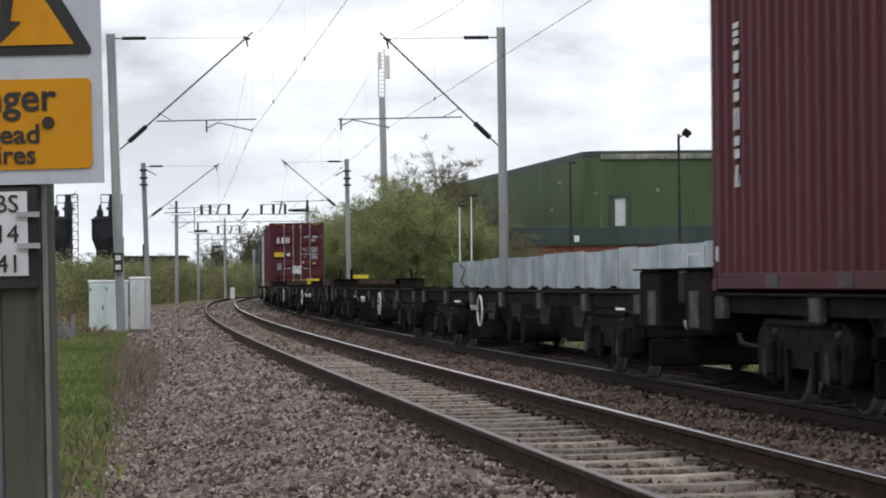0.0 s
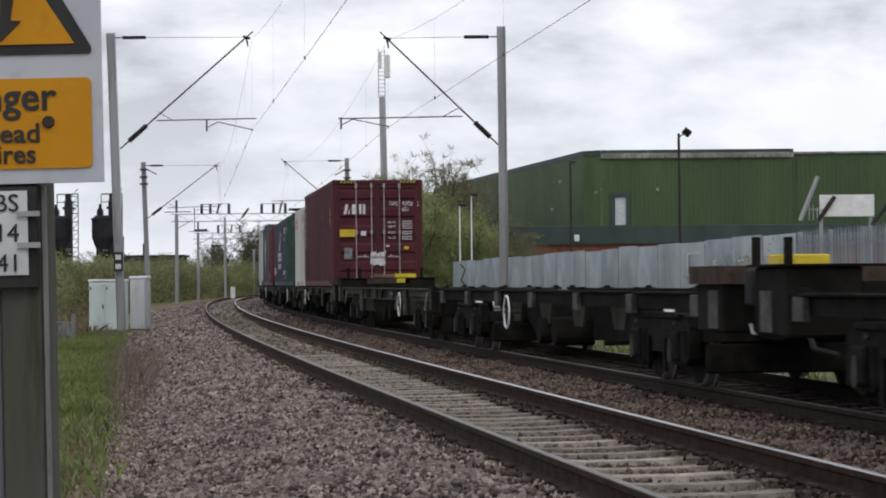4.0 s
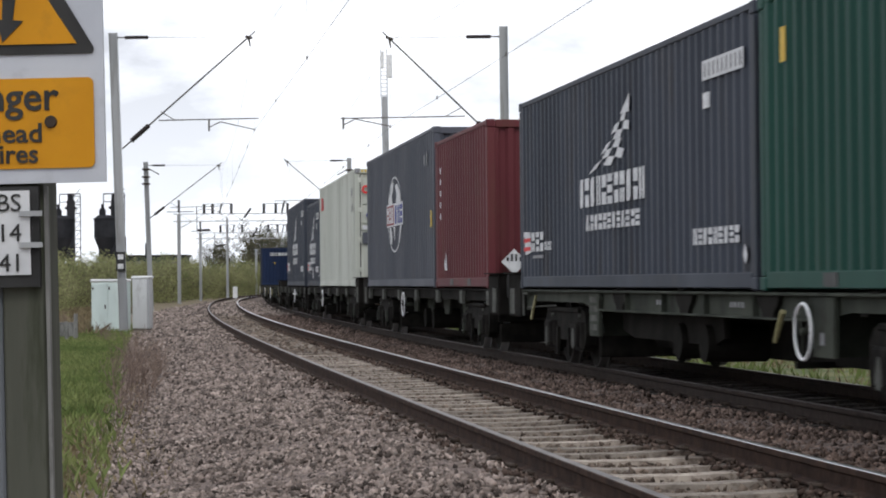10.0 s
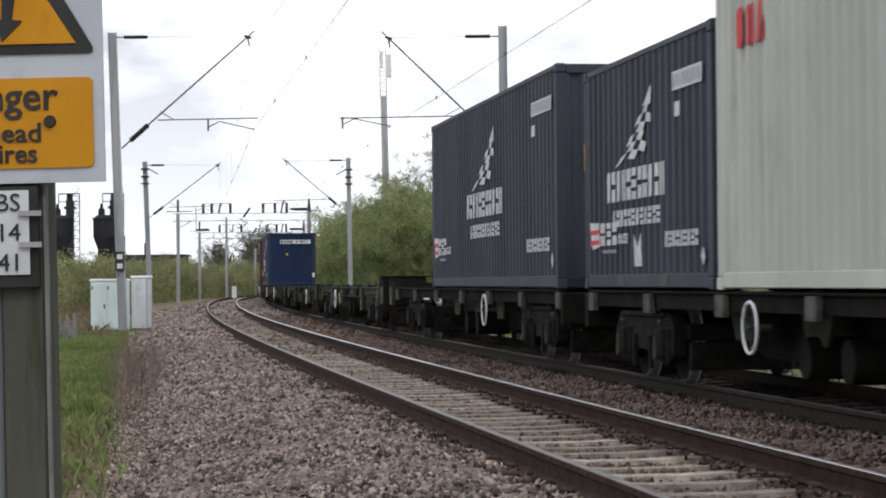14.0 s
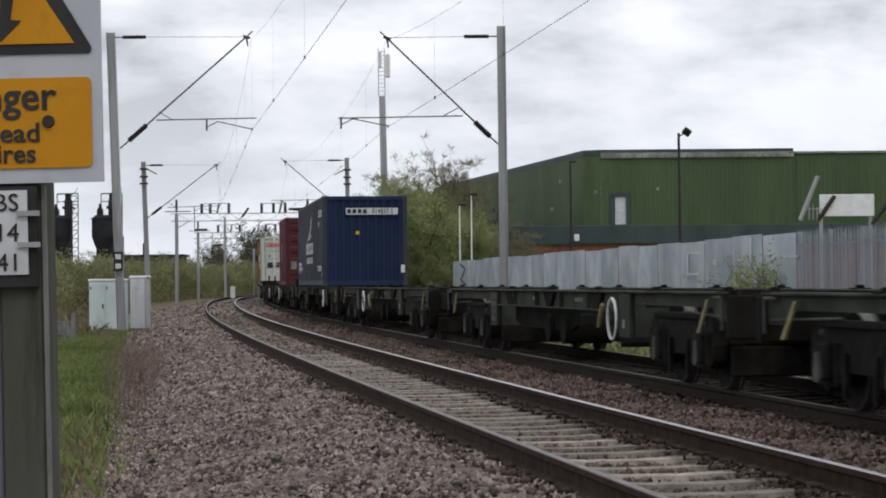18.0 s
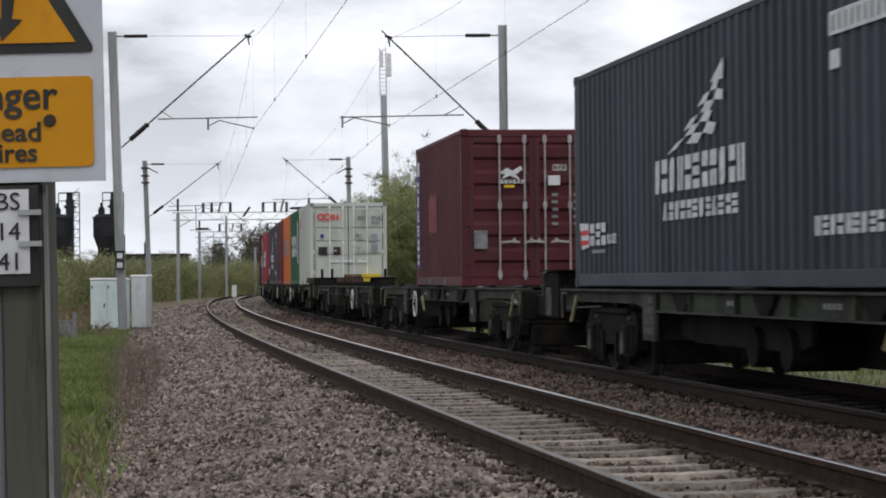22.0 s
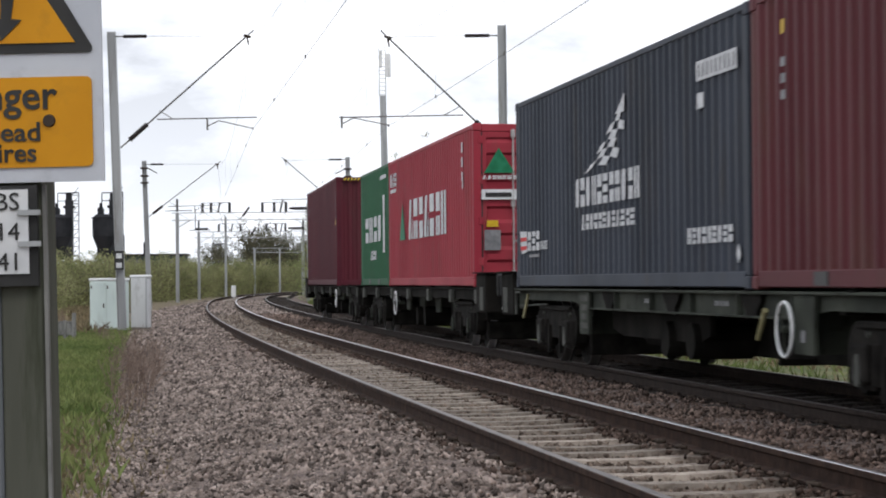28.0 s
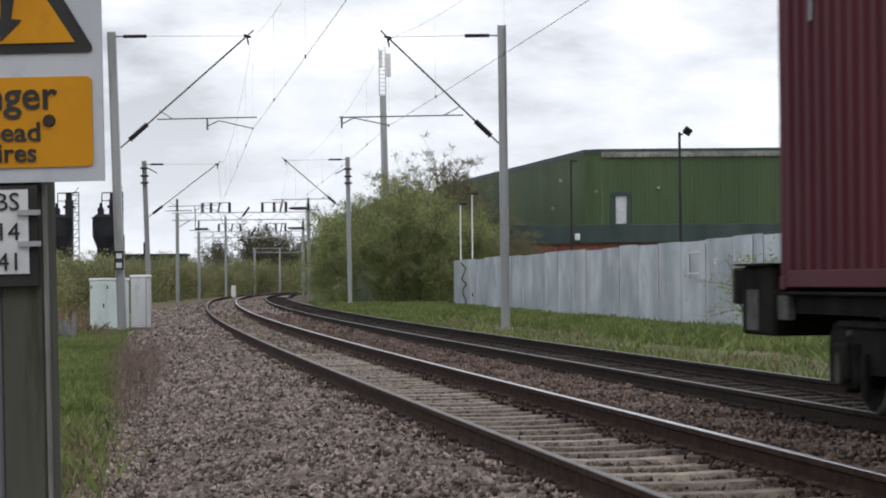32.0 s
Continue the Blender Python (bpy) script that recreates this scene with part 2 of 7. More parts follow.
M["mark_white"] = surf("stencil_white", (0.50, 0.51, 0.53), (0.66, 0.67, 0.68), 9, 0.6, dirt=(0.34, 0.33, 0.33), dirt_at=(0.62, 0.85))
M["mark_black"] = surf("stencil_black", (0.02, 0.02, 0.02), (0.04, 0.04, 0.04), 9, 0.6)
M["mark_red"] = surf("stencil_red", (0.55, 0.03, 0.035), (0.66, 0.05, 0.05), 9, 0.6)
M["mark_dull_red"] = surf("faded_red", (0.22, 0.05, 0.06), (0.30, 0.08, 0.09), 9, 0.7)
M["mark_blue"] = surf("stencil_blue", (0.03, 0.04, 0.20), (0.05, 0.06, 0.28), 9, 0.6)
M["mark_green"] = surf("stencil_green", (0.01, 0.13, 0.06), (0.02, 0.18, 0.09), 9, 0.6)
M["mark_grey"] = surf("grey_plate", (0.14, 0.14, 0.15), (0.24, 0.24, 0.25), 9, 0.5)
M["mark_yellow"] = surf("yellow_plate", (0.52, 0.34, 0.02), (0.62, 0.42, 0.03), 9, 0.5, dirt=(0.36, 0.24, 0.05))
PAINT = {}
for key, c1, c2, d in (
    ("maroon", (0.070, 0.016, 0.022), (0.098, 0.025, 0.032), (0.07, 0.03, 0.028)),
    ("oxide", (0.088, 0.021, 0.026), (0.120, 0.030, 0.036), (0.10, 0.04, 0.034)),
    ("cream", (0.45, 0.445, 0.395), (0.55, 0.545, 0.485), (0.36, 0.33, 0.26)),
    ("pale_grey", (0.43, 0.45, 0.40), (0.52, 0.54, 0.49), (0.34, 0.34, 0.29)),
    ("bottle_green", (0.010, 0.048, 0.037), (0.016, 0.069, 0.053), (0.02, 0.06, 0.045)),
    ("slate", (0.031, 0.037, 0.050), (0.051, 0.059, 0.077), (0.05, 0.05, 0.055)),
    ("slate_grey", (0.060, 0.066, 0.082), (0.090, 0.096, 0.115), (0.07, 0.07, 0.08)),
    ("navy", (0.011, 0.021, 0.055), (0.019, 0.033, 0.080), (0.02, 0.028, 0.06)),
    ("crimson", (0.066, 0.010, 0.019), (0.092, 0.017, 0.026), (0.08, 0.025, 0.03)),
    ("bright_red", (0.26, 0.026, 0.042), (0.33, 0.042, 0.058), (0.22, 0.045, 0.05)),
    ("orange", (0.50, 0.115, 0.020), (0.60, 0.16, 0.032), (0.38, 0.12, 0.045)),
    ("leaf_green", (0.015, 0.085, 0.038), (0.025, 0.115, 0.053), (0.025, 0.08, 0.036)),
):
    PAINT[key] = surf(key + "_container_paint", c1, c2, 0.7, 0.6, streak=4.0, dirt=d, dirt_at=(0.52, 0.72), bump=0.03, rand=0.08, spec=0.15)


# ---- mesh helpers ----
def mesh_of(name, verts, faces, material, smooth=False):
    me = bpy.data.meshes.new(name)
    me.from_pydata(verts, [], faces)
    me.materials.append(material)
    if smooth:
        me.shade_smooth()
    me.update()
    return me


def part(name, bm, material, parent=None, label="", m=None):
    """Links a bmesh or a mesh as one object under a thing or a part."""
    if isinstance(bm, bmesh.types.BMesh):
        bmesh.ops.recalc_face_normals(bm, faces=bm.faces)
        me = bpy.data.meshes.new(name)
        bm.to_mesh(me)
        bm.free()
        me.materials.append(material)
    else:
        me = bm
    ob = new(name, me)
    if m is not None:
        ob.matrix_basis = m
    if parent is not None:
        ob.parent = parent
    if label:
        ob["label"] = label
    return ob


def boxes(*specs, bevel=0.0):
    """A bmesh of boxes, each given as (x0, y0, z0, x1, y1, z1)."""
    bm = bmesh.new()
    for x0, y0, z0, x1, y1, z1 in specs:
        r = bmesh.ops.create_cube(bm, size=1.0)
        bmesh.ops.transform(bm, matrix=Matrix.LocRotScale(((x0 + x1) / 2, (y0 + y1) / 2, (z0 + z1) / 2), None, (abs(x1 - x0), abs(y1 - y0), abs(z1 - z0))), verts=r["verts"])
    if bevel:
        bmesh.ops.bevel(bm, geom=bm.edges[:], offset=bevel, segments=1, affect="EDGES")
    return bm


def tube(bm, a, b, r0, r1=None, sides=8, caps=True):
    """Adds a tapered round bar from a to b."""
    a, b = Vector(a), Vector(b)
    d = b - a
    q = d.to_track_quat("Z", "Y").to_matrix().to_4x4()
    bmesh.ops.create_cone(bm, cap_ends=caps, segments=sides, radius1=r0, radius2=r0 if r1 is None else r1, depth=d.length, matrix=Matrix.Translation((a + b) / 2) @ q)
    return bm


def bar(a, b, r0, r1=None, sides=8):
    return tube(bmesh.new(), a, b, r0, r1, sides)


def prism(poly, y0, y1, bm=None):
    """Extrudes a polygon of (x, z) from y0 to y1."""
    bm = bm or bmesh.new()
    lo, hi = [bm.verts.new((x, y0, z)) for x, z in poly], [bm.verts.new((x, y1, z)) for x, z in poly]
    bm.faces.new(lo)
    bm.faces.new(hi[::-1])
    for i in range(len(poly)):
        j = (i + 1) % len(poly)
        bm.faces.new((lo[i], hi[i], hi[j], lo[j]))
    return bm


def ring(radius, thick, sides=24, minor=6):
    """A torus in the xz plane."""
    v, f = [], []
    for i in range(sides):
        a = 2 * math.pi * i / sides
        for j in range(minor):
            b = 2 * math.pi * j / minor
            r = radius + thick * math.cos(b)
            v.append((r * math.cos(a), thick * math.sin(b), r * math.sin(a)))
            f.append((i * minor + j, i * minor + (j + 1) % minor, ((i + 1) % sides) * minor + (j + 1) % minor, ((i + 1) % sides) * minor + j))
    return v, f


LETTERS = {}


def lettering(text, size, material, weight=0.0):
    """Built-in font as a flat mesh in the xz plane, reading along +x, centred."""
    key = (text, size, material.name)
    if key not in LETTERS:
        cu = bpy.data.curves.new("lettering", "FONT")
        cu.offset = size * weight
        cu.body, cu.size, cu.align_x, cu.align_y, cu.extrude, cu.resolution_u = text, size, "CENTER", "CENTER", 0.0015, 3
        tmp = bpy.data.objects.new("lettering", cu)
        scene.collection.objects.link(tmp)
        me = bpy.data.meshes.new_from_object(tmp.evaluated_get(bpy.context.evaluated_depsgraph_get()))
        bpy.data.objects.remove(tmp)
        bpy.data.curves.remove(cu)
        me.transform(Matrix.Rotation(radians(90), 4, "X"))
        me.materials.clear()
        me.materials.append(material)
        LETTERS[key] = me
    return LETTERS[key]


# ---- the line of the two tracks ----
# a gentle right-hand curve: curvature (1/m) at distances along the near track
K_AT, K_VAL = [-450, 0, 60, 120, 200, 380, 460], [0.00034, 0.00034, 0.00055, 0.00039, 0.00124, 0.0010, 0.0010]
DS = 0.5
S_ALL = np.arange(-450, 460.01, DS)
K_ALL = np.interp(S_ALL, K_AT, K_VAL)
HEAD = np.concatenate([[0], np.cumsum((K_ALL[1:] + K_ALL[:-1]) / 2 * DS)])
I0 = int(450 / DS)
HEAD += -0.14577 - HEAD[I0]
HM = (HEAD[1:] + HEAD[:-1]) / 2
LX = np.concatenate([[0], np.cumsum(np.sin(HM) * DS)])
LY = np.concatenate([[0], np.cumsum(np.cos(HM) * DS)])
LX += 1.848 - LX[I0]
LY += 12.0 - LY[I0]
SIX = 3.39  # between the track centres


def line(s, o=0.0, z=0.0):
    """A point of the line: s metres along it, o metres to the right of the near track, z above the rails."""
    h = np.interp(s, S_ALL, HEAD)
    return Vector((float(np.interp(s, S_ALL, LX) + o * np.cos(h)), float(np.interp(s, S_ALL, LY) - o * np.sin(h)), z))


def line_array(s, o, z):
    h = np.interp(s, S_ALL, HEAD)
    return np.stack([np.interp(s, S_ALL, LX) + o * np.cos(h), np.interp(s, S_ALL, LY) - o * np.sin(h), np.broadcast_to(z, np.shape(s))], -1)


def along(s, o=0.0, z=0.0):
    """A pose on the line with x along it, away from the camera, and y to its left."""
    p = line(s, o, z)
    return pose(p.x, p.y, p.z, 0, 0, 90 - math.degrees(float(np.interp(s, S_ALL, HEAD))))


def strip(name, profile, s0, s1, step, material, parent=None, closed=False):
    """Sweeps a profile of (o, z) along the line."""
    ss = np.arange(s0, s1 + step / 2, step)
    n = len(profile)
    v = np.concatenate([line_array(ss, o, z)[:, None, :] for o, z in profile], 1).reshape(-1, 3)
    f = []
    for i in range(len(ss) - 1):
        for j in range(n if closed else n - 1):
            k = (j + 1) % n
            f.append((i * n + j, i * n + k, (i + 1) * n + k, (i + 1) * n + j))
    return part(name, mesh_of(name, v.tolist(), f, material), material, parent)


M["path"] = surf("pale_grit_edge", (0.18, 0.17, 0.13), (0.30, 0.28, 0.22), 2.0, 0.95, bump=0.4, bump_scale=20, dirt=(0.12, 0.125, 0.065), dirt_at=(0.5, 0.7))

# ---- ground, ballast and rails ----
def ground_sheet():
    xs = np.unique(np.concatenate([np.linspace(-2500, 2500, 41), np.linspace(-60, 60, 61)]))
    ys = np.unique(np.concatenate([np.linspace(-1500, 3500, 41), np.linspace(-40, 420, 116)]))
    gx, gy = np.meshgrid(xs, ys)
    gz = -0.66 + 0.05 * np.sin(gx * 0.7 + 1.3 * np.sin(gy * 0.21)) * np.cos(gy * 0.43)
    v = np.stack([gx, gy, gz], -1).reshape(-1, 3)
    n = len(xs)
    f = [(j * n + i, j * n + i + 1, (j + 1) * n + i + 1, (j + 1) * n + i) for j in range(len(ys) - 1) for i in range(n - 1)]
    return tagged(part("ground", mesh_of("ground", v.tolist(), f, M["soil"]), M["soil"]), "rough soil and thin weeds beside the railway", "ground", kind="structure")


ground_sheet()
BED = [(-3.75, -0.64), (-3.3, -0.52), (-2.55, -0.40), (-1.75, -0.21), (-1.35, -0.155), (-0.9, -0.165), (-0.62, -0.205), (0.62, -0.205), (0.9, -0.165), (1.3, -0.16), (1.7, -0.19), (2.1, -0.16), (2.5, -0.165), (2.77, -0.205), (4.0, -0.205), (4.28, -0.165), (4.7, -0.165), (5.1, -0.22), (5.9, -0.46), (6.4, -0.64)]
# dark strip over the bed, its colour deepening the train's shadow
oily_bed = tagged(strip("oily_bed", [(2.3, -0.19), (2.5, -0.158), (2.72, -0.185), (3.39, -0.195), (4.06, -0.185), (4.3, -0.158), (4.5, -0.19)], -440, 430, 1.0, M["bed_shaded"]), "grimy ballast under the far track, coloured dark for the train's shade", "ballast", kind="structure")
ballast = tagged(strip("ballast", BED, -440, 430, 1.0, M["bed"]), "pinkish-grey crushed stone ballast bed under both tracks", "ballast", kind="structure")
verge = tagged(strip("verge", [(5.3, -0.62), (5.75, -0.43), (6.6, -0.40), (9.0, -0.36), (14.0, -0.33), (30.0, -0.36), (34.0, -0.7)], -440, 300, 2.0, M["turf"]), "grassy strip between the far track and the steel fence", "grass verge", kind="structure")
grit_path = tagged(strip("grit_path", [(5.5, -0.5), (5.6, -0.40), (6.25, -0.39), (6.35, -0.44)], -60, 75, 1.5, M["path"]), "pale grit path along the foot of the verge", "path", kind="structure")
cess = tagged(strip("cess", [(-14.0, -0.72), (-9.0, -0.52), (-5.5, -0.50), (-3.5, -0.50), (-3.3, -0.66)], -440, 300, 2.0, M["soil"]), "weedy grass strip beside the ballast shoulder", "grass verge", kind="structure")


def rail(o, name, top, side):
    """A flat-bottomed rail: head, web and foot swept along the line, with the bright running face as a strip of its own."""
    prof = [(-0.036, -0.004), (-0.036, -0.036), (-0.01, -0.05), (-0.009, -0.125), (-0.07, -0.145), (-0.07, -0.158), (0.07, -0.158), (0.07, -0.145), (0.009, -0.125), (0.01, -0.05), (0.036, -0.036), (0.036, -0.004), (0.024, 0.0), (-0.024, 0.0)]
    r = strip(name, [(o + a, b) for a, b in prof], -440, 430, 1.0, side, closed=True)
    strip("running_face", [(o - 0.027, -0.001), (o - 0.022, 0.003), (o + 0.022, 0.003), (o + 0.027, -0.001)], -440, 430, 1.0, top, r)
    return r


for o_rail, face in ((-0.7525, M["rail_top_dull"]), (0.7525, M["rail_top"]), (SIX - 0.7525, M["rail_top_dull"]), (SIX + 0.7525, M["rail_top_dull"])):
    tagged(rail(o_rail, "rail", face, M["rail_side"] if o_rail < 1 else M["rail_oily"]), "rust-brown steel rail with a worn bright running face", "rail", "rails of the two tracks", "structure")


# ---- overhead line masts ----
def mast_section(w, d, height, lean):
    """An H-section column: two flanges and a web, leaning sideways by lean metres at the top."""
    bm = bmesh.new()
    for x0, y0, x1, y1 in ((-w / 2, -d / 2, -w / 2 + 0.018, d / 2), (w / 2 - 0.018, -d / 2, w / 2, d / 2), (-w / 2 + 0.018, -0.008, w / 2 - 0.018, 0.008)):
        lo = [bm.verts.new((x, y, 0)) for x, y in ((x0, y0), (x1, y0), (x1, y1), (x0, y1))]
        hi = [bm.verts.new((x + lean, y, height)) for x, y in ((x0, y0), (x1, y0), (x1, y1), (x0, y1))]
        bm.faces.new(lo[::-1])
        bm.faces.new(hi)
        for i in range(4):
            bm.faces.new((lo[i], lo[(i + 1) % 4], hi[(i + 1) % 4], hi[i]))
    return bm


def insulator(a, b, n=7, r=0.085):
    """A string of ceramic sheds on a core."""
    bm = bmesh.new()
    a, b = Vector(a), Vector(b)
    tube(bm, a, b, r * 0.8, sides=8)
    for i in range(n):
        p = a.lerp(b, (i + 0.5) / n)
        d = (b - a).normalized() * (b - a).length / n * 0.32
        tube(bm, p - d, p + d, r * 1.1, r * 0.85, sides=10)
    return bm


def cantilever_mast(base, top, side, arm_foot, arm_end, reg_a, reg_b, drop_x, steady, w=0.26, band=False, label=""):
    """A mast with a raked tube, a top stay, a registration tube and a steady arm. side: +1 when the arm reaches to +x."""
    b = Vector(base)
    thing = new("overhead_line_mast")
    thing.matrix_basis = Matrix.Translation(b)
    L = lambda p: Vector(p) - b
    height, lean = top[2] - base[2], top[0] - base[0]
    part("column", mast_section(w, w, height, lean), M["galv"], thing)
    part("foundation", boxes((-0.32, -0.32, -0.3, 0.32, 0.32, 0.06), bevel=0.03), M["concrete"], thing)
    foot, end = L(arm_foot), L(arm_end)
    ins0, ins1 = foot.lerp(end, 0.07), foot.lerp(end, 0.21)
    bm = tube(bmesh.new(), foot, ins0, 0.025)
    tube(bm, ins1, end, 0.027)
    tube(bm, end, end + (end - foot).normalized() * 0.28, 0.022)
    part("raked_tube", bm, M["wire"], thing)
    part("insulator", insulator(ins0, ins1), M["insul"], thing)
    col = lambda z: Vector((lean * z / height + side * w / 2, 0, z))
    sy = end.z + 0.02
    s0 = col(sy)
    q0, q1 = s0 + Vector((side * 0.25, 0, 0)), s0 + Vector((side * 1.0, 0, 0.0))
    part("stay_link", bar(s0, q0, 0.022, sides=6), M["wire"], thing)
    part("stay_insulator", insulator(q0, q1, 9, 0.06), M["insul"], thing)
    part("stay_wire", bar(q1, end, 0.008, sides=5), M["wire"], thing)
    bm = tube(bmesh.new(), end, end + Vector((0.05, 0, -0.3)), 0.035, 0.02)
    tube(bm, end + Vector((-0.1, 0, 0.03)), end + Vector((0.12, 0, -0.04)), 0.04)
    part("catenary_clamp", bm, M["iron"], thing)
    ra, rb, st = L(reg_a), L(reg_b), L(steady)
    bm = tube(bmesh.new(), ra, rb, 0.02)
    tube(bm, ra.lerp(rb, 0.02) + Vector((0, 0, 0.55)).lerp(Vector((0, 0, 0)), 0.0) * 0.5, ra.lerp(rb, 0.16), 0.014)
    part("registration_tube", bm, M["wire"], thing)
    dx = Vector((L(drop_x).x, 0, ra.z))
    bm = tube(bmesh.new(), dx, dx + Vector((0, 0, -0.36)), 0.03)
    up = dx + Vector(((st.x - dx.x) * 0.25, 0, -0.06))
    tube(bm, dx + Vector((0, 0, -0.24)), up, 0.017)
    tube(bm, up, st, 0.017)
    part("steady_arm", bm, M["wire"], thing)
    if band:
        bz = 2.35
        x0 = lean * bz / height
        part("number_plate_bracket", boxes((x0 - 0.15, -w / 2 - 0.03, bz - 0.3, x0 + 0.15, -w / 2 - 0.005, bz + 0.3)), M["black"], thing)
        for dz in (-0.16, 0.14):
            part("small_plate", boxes((x0 - 0.09, -w / 2 - 0.04, bz + dz - 0.08, x0 + 0.09, -w / 2 - 0.031, bz + dz + 0.08)), M["mark_white"], thing)
    return tagged(thing, label, "mast", "overhead line masts")


cantilever_mast((-10.29, 75, -0.5), (-10.58, 75, 9.18), 1, (-10.3, 75, 5.46), (-6.23, 75, 9.01), (-9.13, 75, 6.36), (-5.93, 75, 6.40), (-7.52, 75, 6.37), (-6.06, 75, 6.04), band=True,
                label="grey galvanised overhead line mast leaning back beside the cabinets")
cantilever_mast((1.88, 71, -0.42), (1.84, 71, 8.85), -1, (1.72, 71, 5.26), (-1.63, 71, 8.52), (0.65, 71, 6.13), (-3.12, 71, 6.09), (-3.04, 71, 6.06), (-1.61, 71, 5.84),
                label="grey galvanised overhead line mast on the grass verge")
cantilever_mast((-17.19, 137.0, -0.52), (-17.46, 137.0, 8.28), 1, (-17.25, 137.0, 4.97), (-13.2, 137.0, 8.05), (-16.06, 137.0, 5.59), (-13.01, 137.0, 5.66), (-14.5, 137.0, 5.64), (-13.08, 137.0, 5.3),
                label="grey overhead line mast with cable clamps near its top")
cantilever_mast((-5.57, 140.0, -0.32), (-5.67, 140.0, 8.57), -1, (-6.17, 140.0, 5.6), (-9.39, 140.0, 8.4), (-6.7, 140.0, 6.08), (-10.19, 140.0, 6.04), (-9.58, 140.0, 6.07), (-9.34, 140.0, 5.69),
                label="grey overhead line mast in front of the bushes")


def mast_clamps(x, y, z0, side):
    thing = new("cable_clamp_bracket")
    thing.matrix_basis = Matrix.Translation((x, y, z0))
    for dz in (-0.5, -0.1, 0.35):
        part("clamp", boxes((-0.22, -0.2, dz, 0.22, 0.2, dz + 0.09), bevel=0.01), M["iron"], thing)
    part("angle_strut", bar((side * 0.2, 0, 0.4), (side * 0.75, 0, 0.1), 0.03), M["iron"], thing)
    return tagged(thing, "dark steel clamps and strut round a line mast", "bracket")


mast_clamps(-17.44, 137, 7.45, 1)
mast_clamps(-5.65, 140, 7.45, -1)


def line_wire(name, pts, r, label):
    cu = bpy.data.curves.new(name, "CURVE")
    cu.dimensions, cu.bevel_depth, cu.bevel_resolution = "3D", r, 1
    sp = cu.splines.new("POLY")
    sp.points.add(len(pts) - 1)
    for p, q in zip(sp.points, pts):
        p.co = (*q, 1)
    tmp = bpy.data.objects.new(name, cu)
    scene.collection.objects.link(tmp)
    me = bpy.data.meshes.new_from_object(tmp.evaluated_get(bpy.context.evaluated_depsgraph_get()))
    bpy.data.objects.remove(tmp)
    bpy.data.curves.remove(cu)
    me.materials.clear()
    me.materials.append(M["wire"])
    ob = new(name, me)
    return tagged(ob, label, "overhead wire") if label else ob


def span(a, b, sag, n=16):
    a, b = Vector(a), Vector(b)
    return [tuple(a.lerp(b, i / n) - Vector((0, 0, 4 * sag * (i / n) * (1 - i / n)))) for i in range(n + 1)]


def overhead_line(name, stations):
    """Contact wire and catenary through the supports, with droppers. stations: (x, y, contact z, catenary z)."""
    contact, cat = [], []
    for p, q in zip(stations, stations[1:]):
        contact += span((p[0], p[1], p[2]), (q[0], q[1], q[2]), 0.05)
        cat += span((p[0], p[1], p[3]), (q[0], q[1], q[3]), 1.05 if p[3] - p[2] > 1.6 else 0.4)
    w = line_wire(name, contact, 0.0058, "dark overhead contact wire with droppers from its catenary")
    c = line_wire("catenary_wire", cat, 0.0042, "")
    c.parent = w
    for i in range(2, len(contact) - 1, 3):
        if contact[i][1] > 20 and cat[i][2] - contact[i][2] > 0.2:
            part("dropper", bar(contact[i], cat[i], 0.0016, sides=4), M["wire"], w)
            part("dropper_clip", bar(Vector(contact[i]) - Vector((0, 0, 0.03)), Vector(contact[i]) + Vector((0, 0, 0.05)), 0.02, sides=5), M["wire"], w)


near = lambda y: float(np.interp(y, LY, LX))
overhead_line("contact_wire", [(near(-300) + 0.1, -300, 5.95, 8.2), (near(-60) - 0.1, -60, 5.95, 8.9), (2.25, 10, 6.0, 8.95), (-6.06, 75, 6.03, 8.95), (-13.1, 137, 5.42, 8.0), (-16.3, 175, 5.0, 6.4), (-17.7, 230, 4.8, 6.2), (near(330) - 0.2, 330, 4.7, 6.0)])
overhead_line("contact_wire", [(near(-300) + 3.5, -300, 5.8, 8.2), (near(-60) + 3.4, -60, 5.8, 8.5), (6.15, 10, 5.8, 8.45), (-1.61, 71, 5.82, 8.46), (-9.2, 140, 5.47, 8.35), (-12.7, 175, 5.0, 6.4), (-14.3, 230, 4.8, 6.2), (near(330) + 3.2, 330, 4.7, 6.0)])


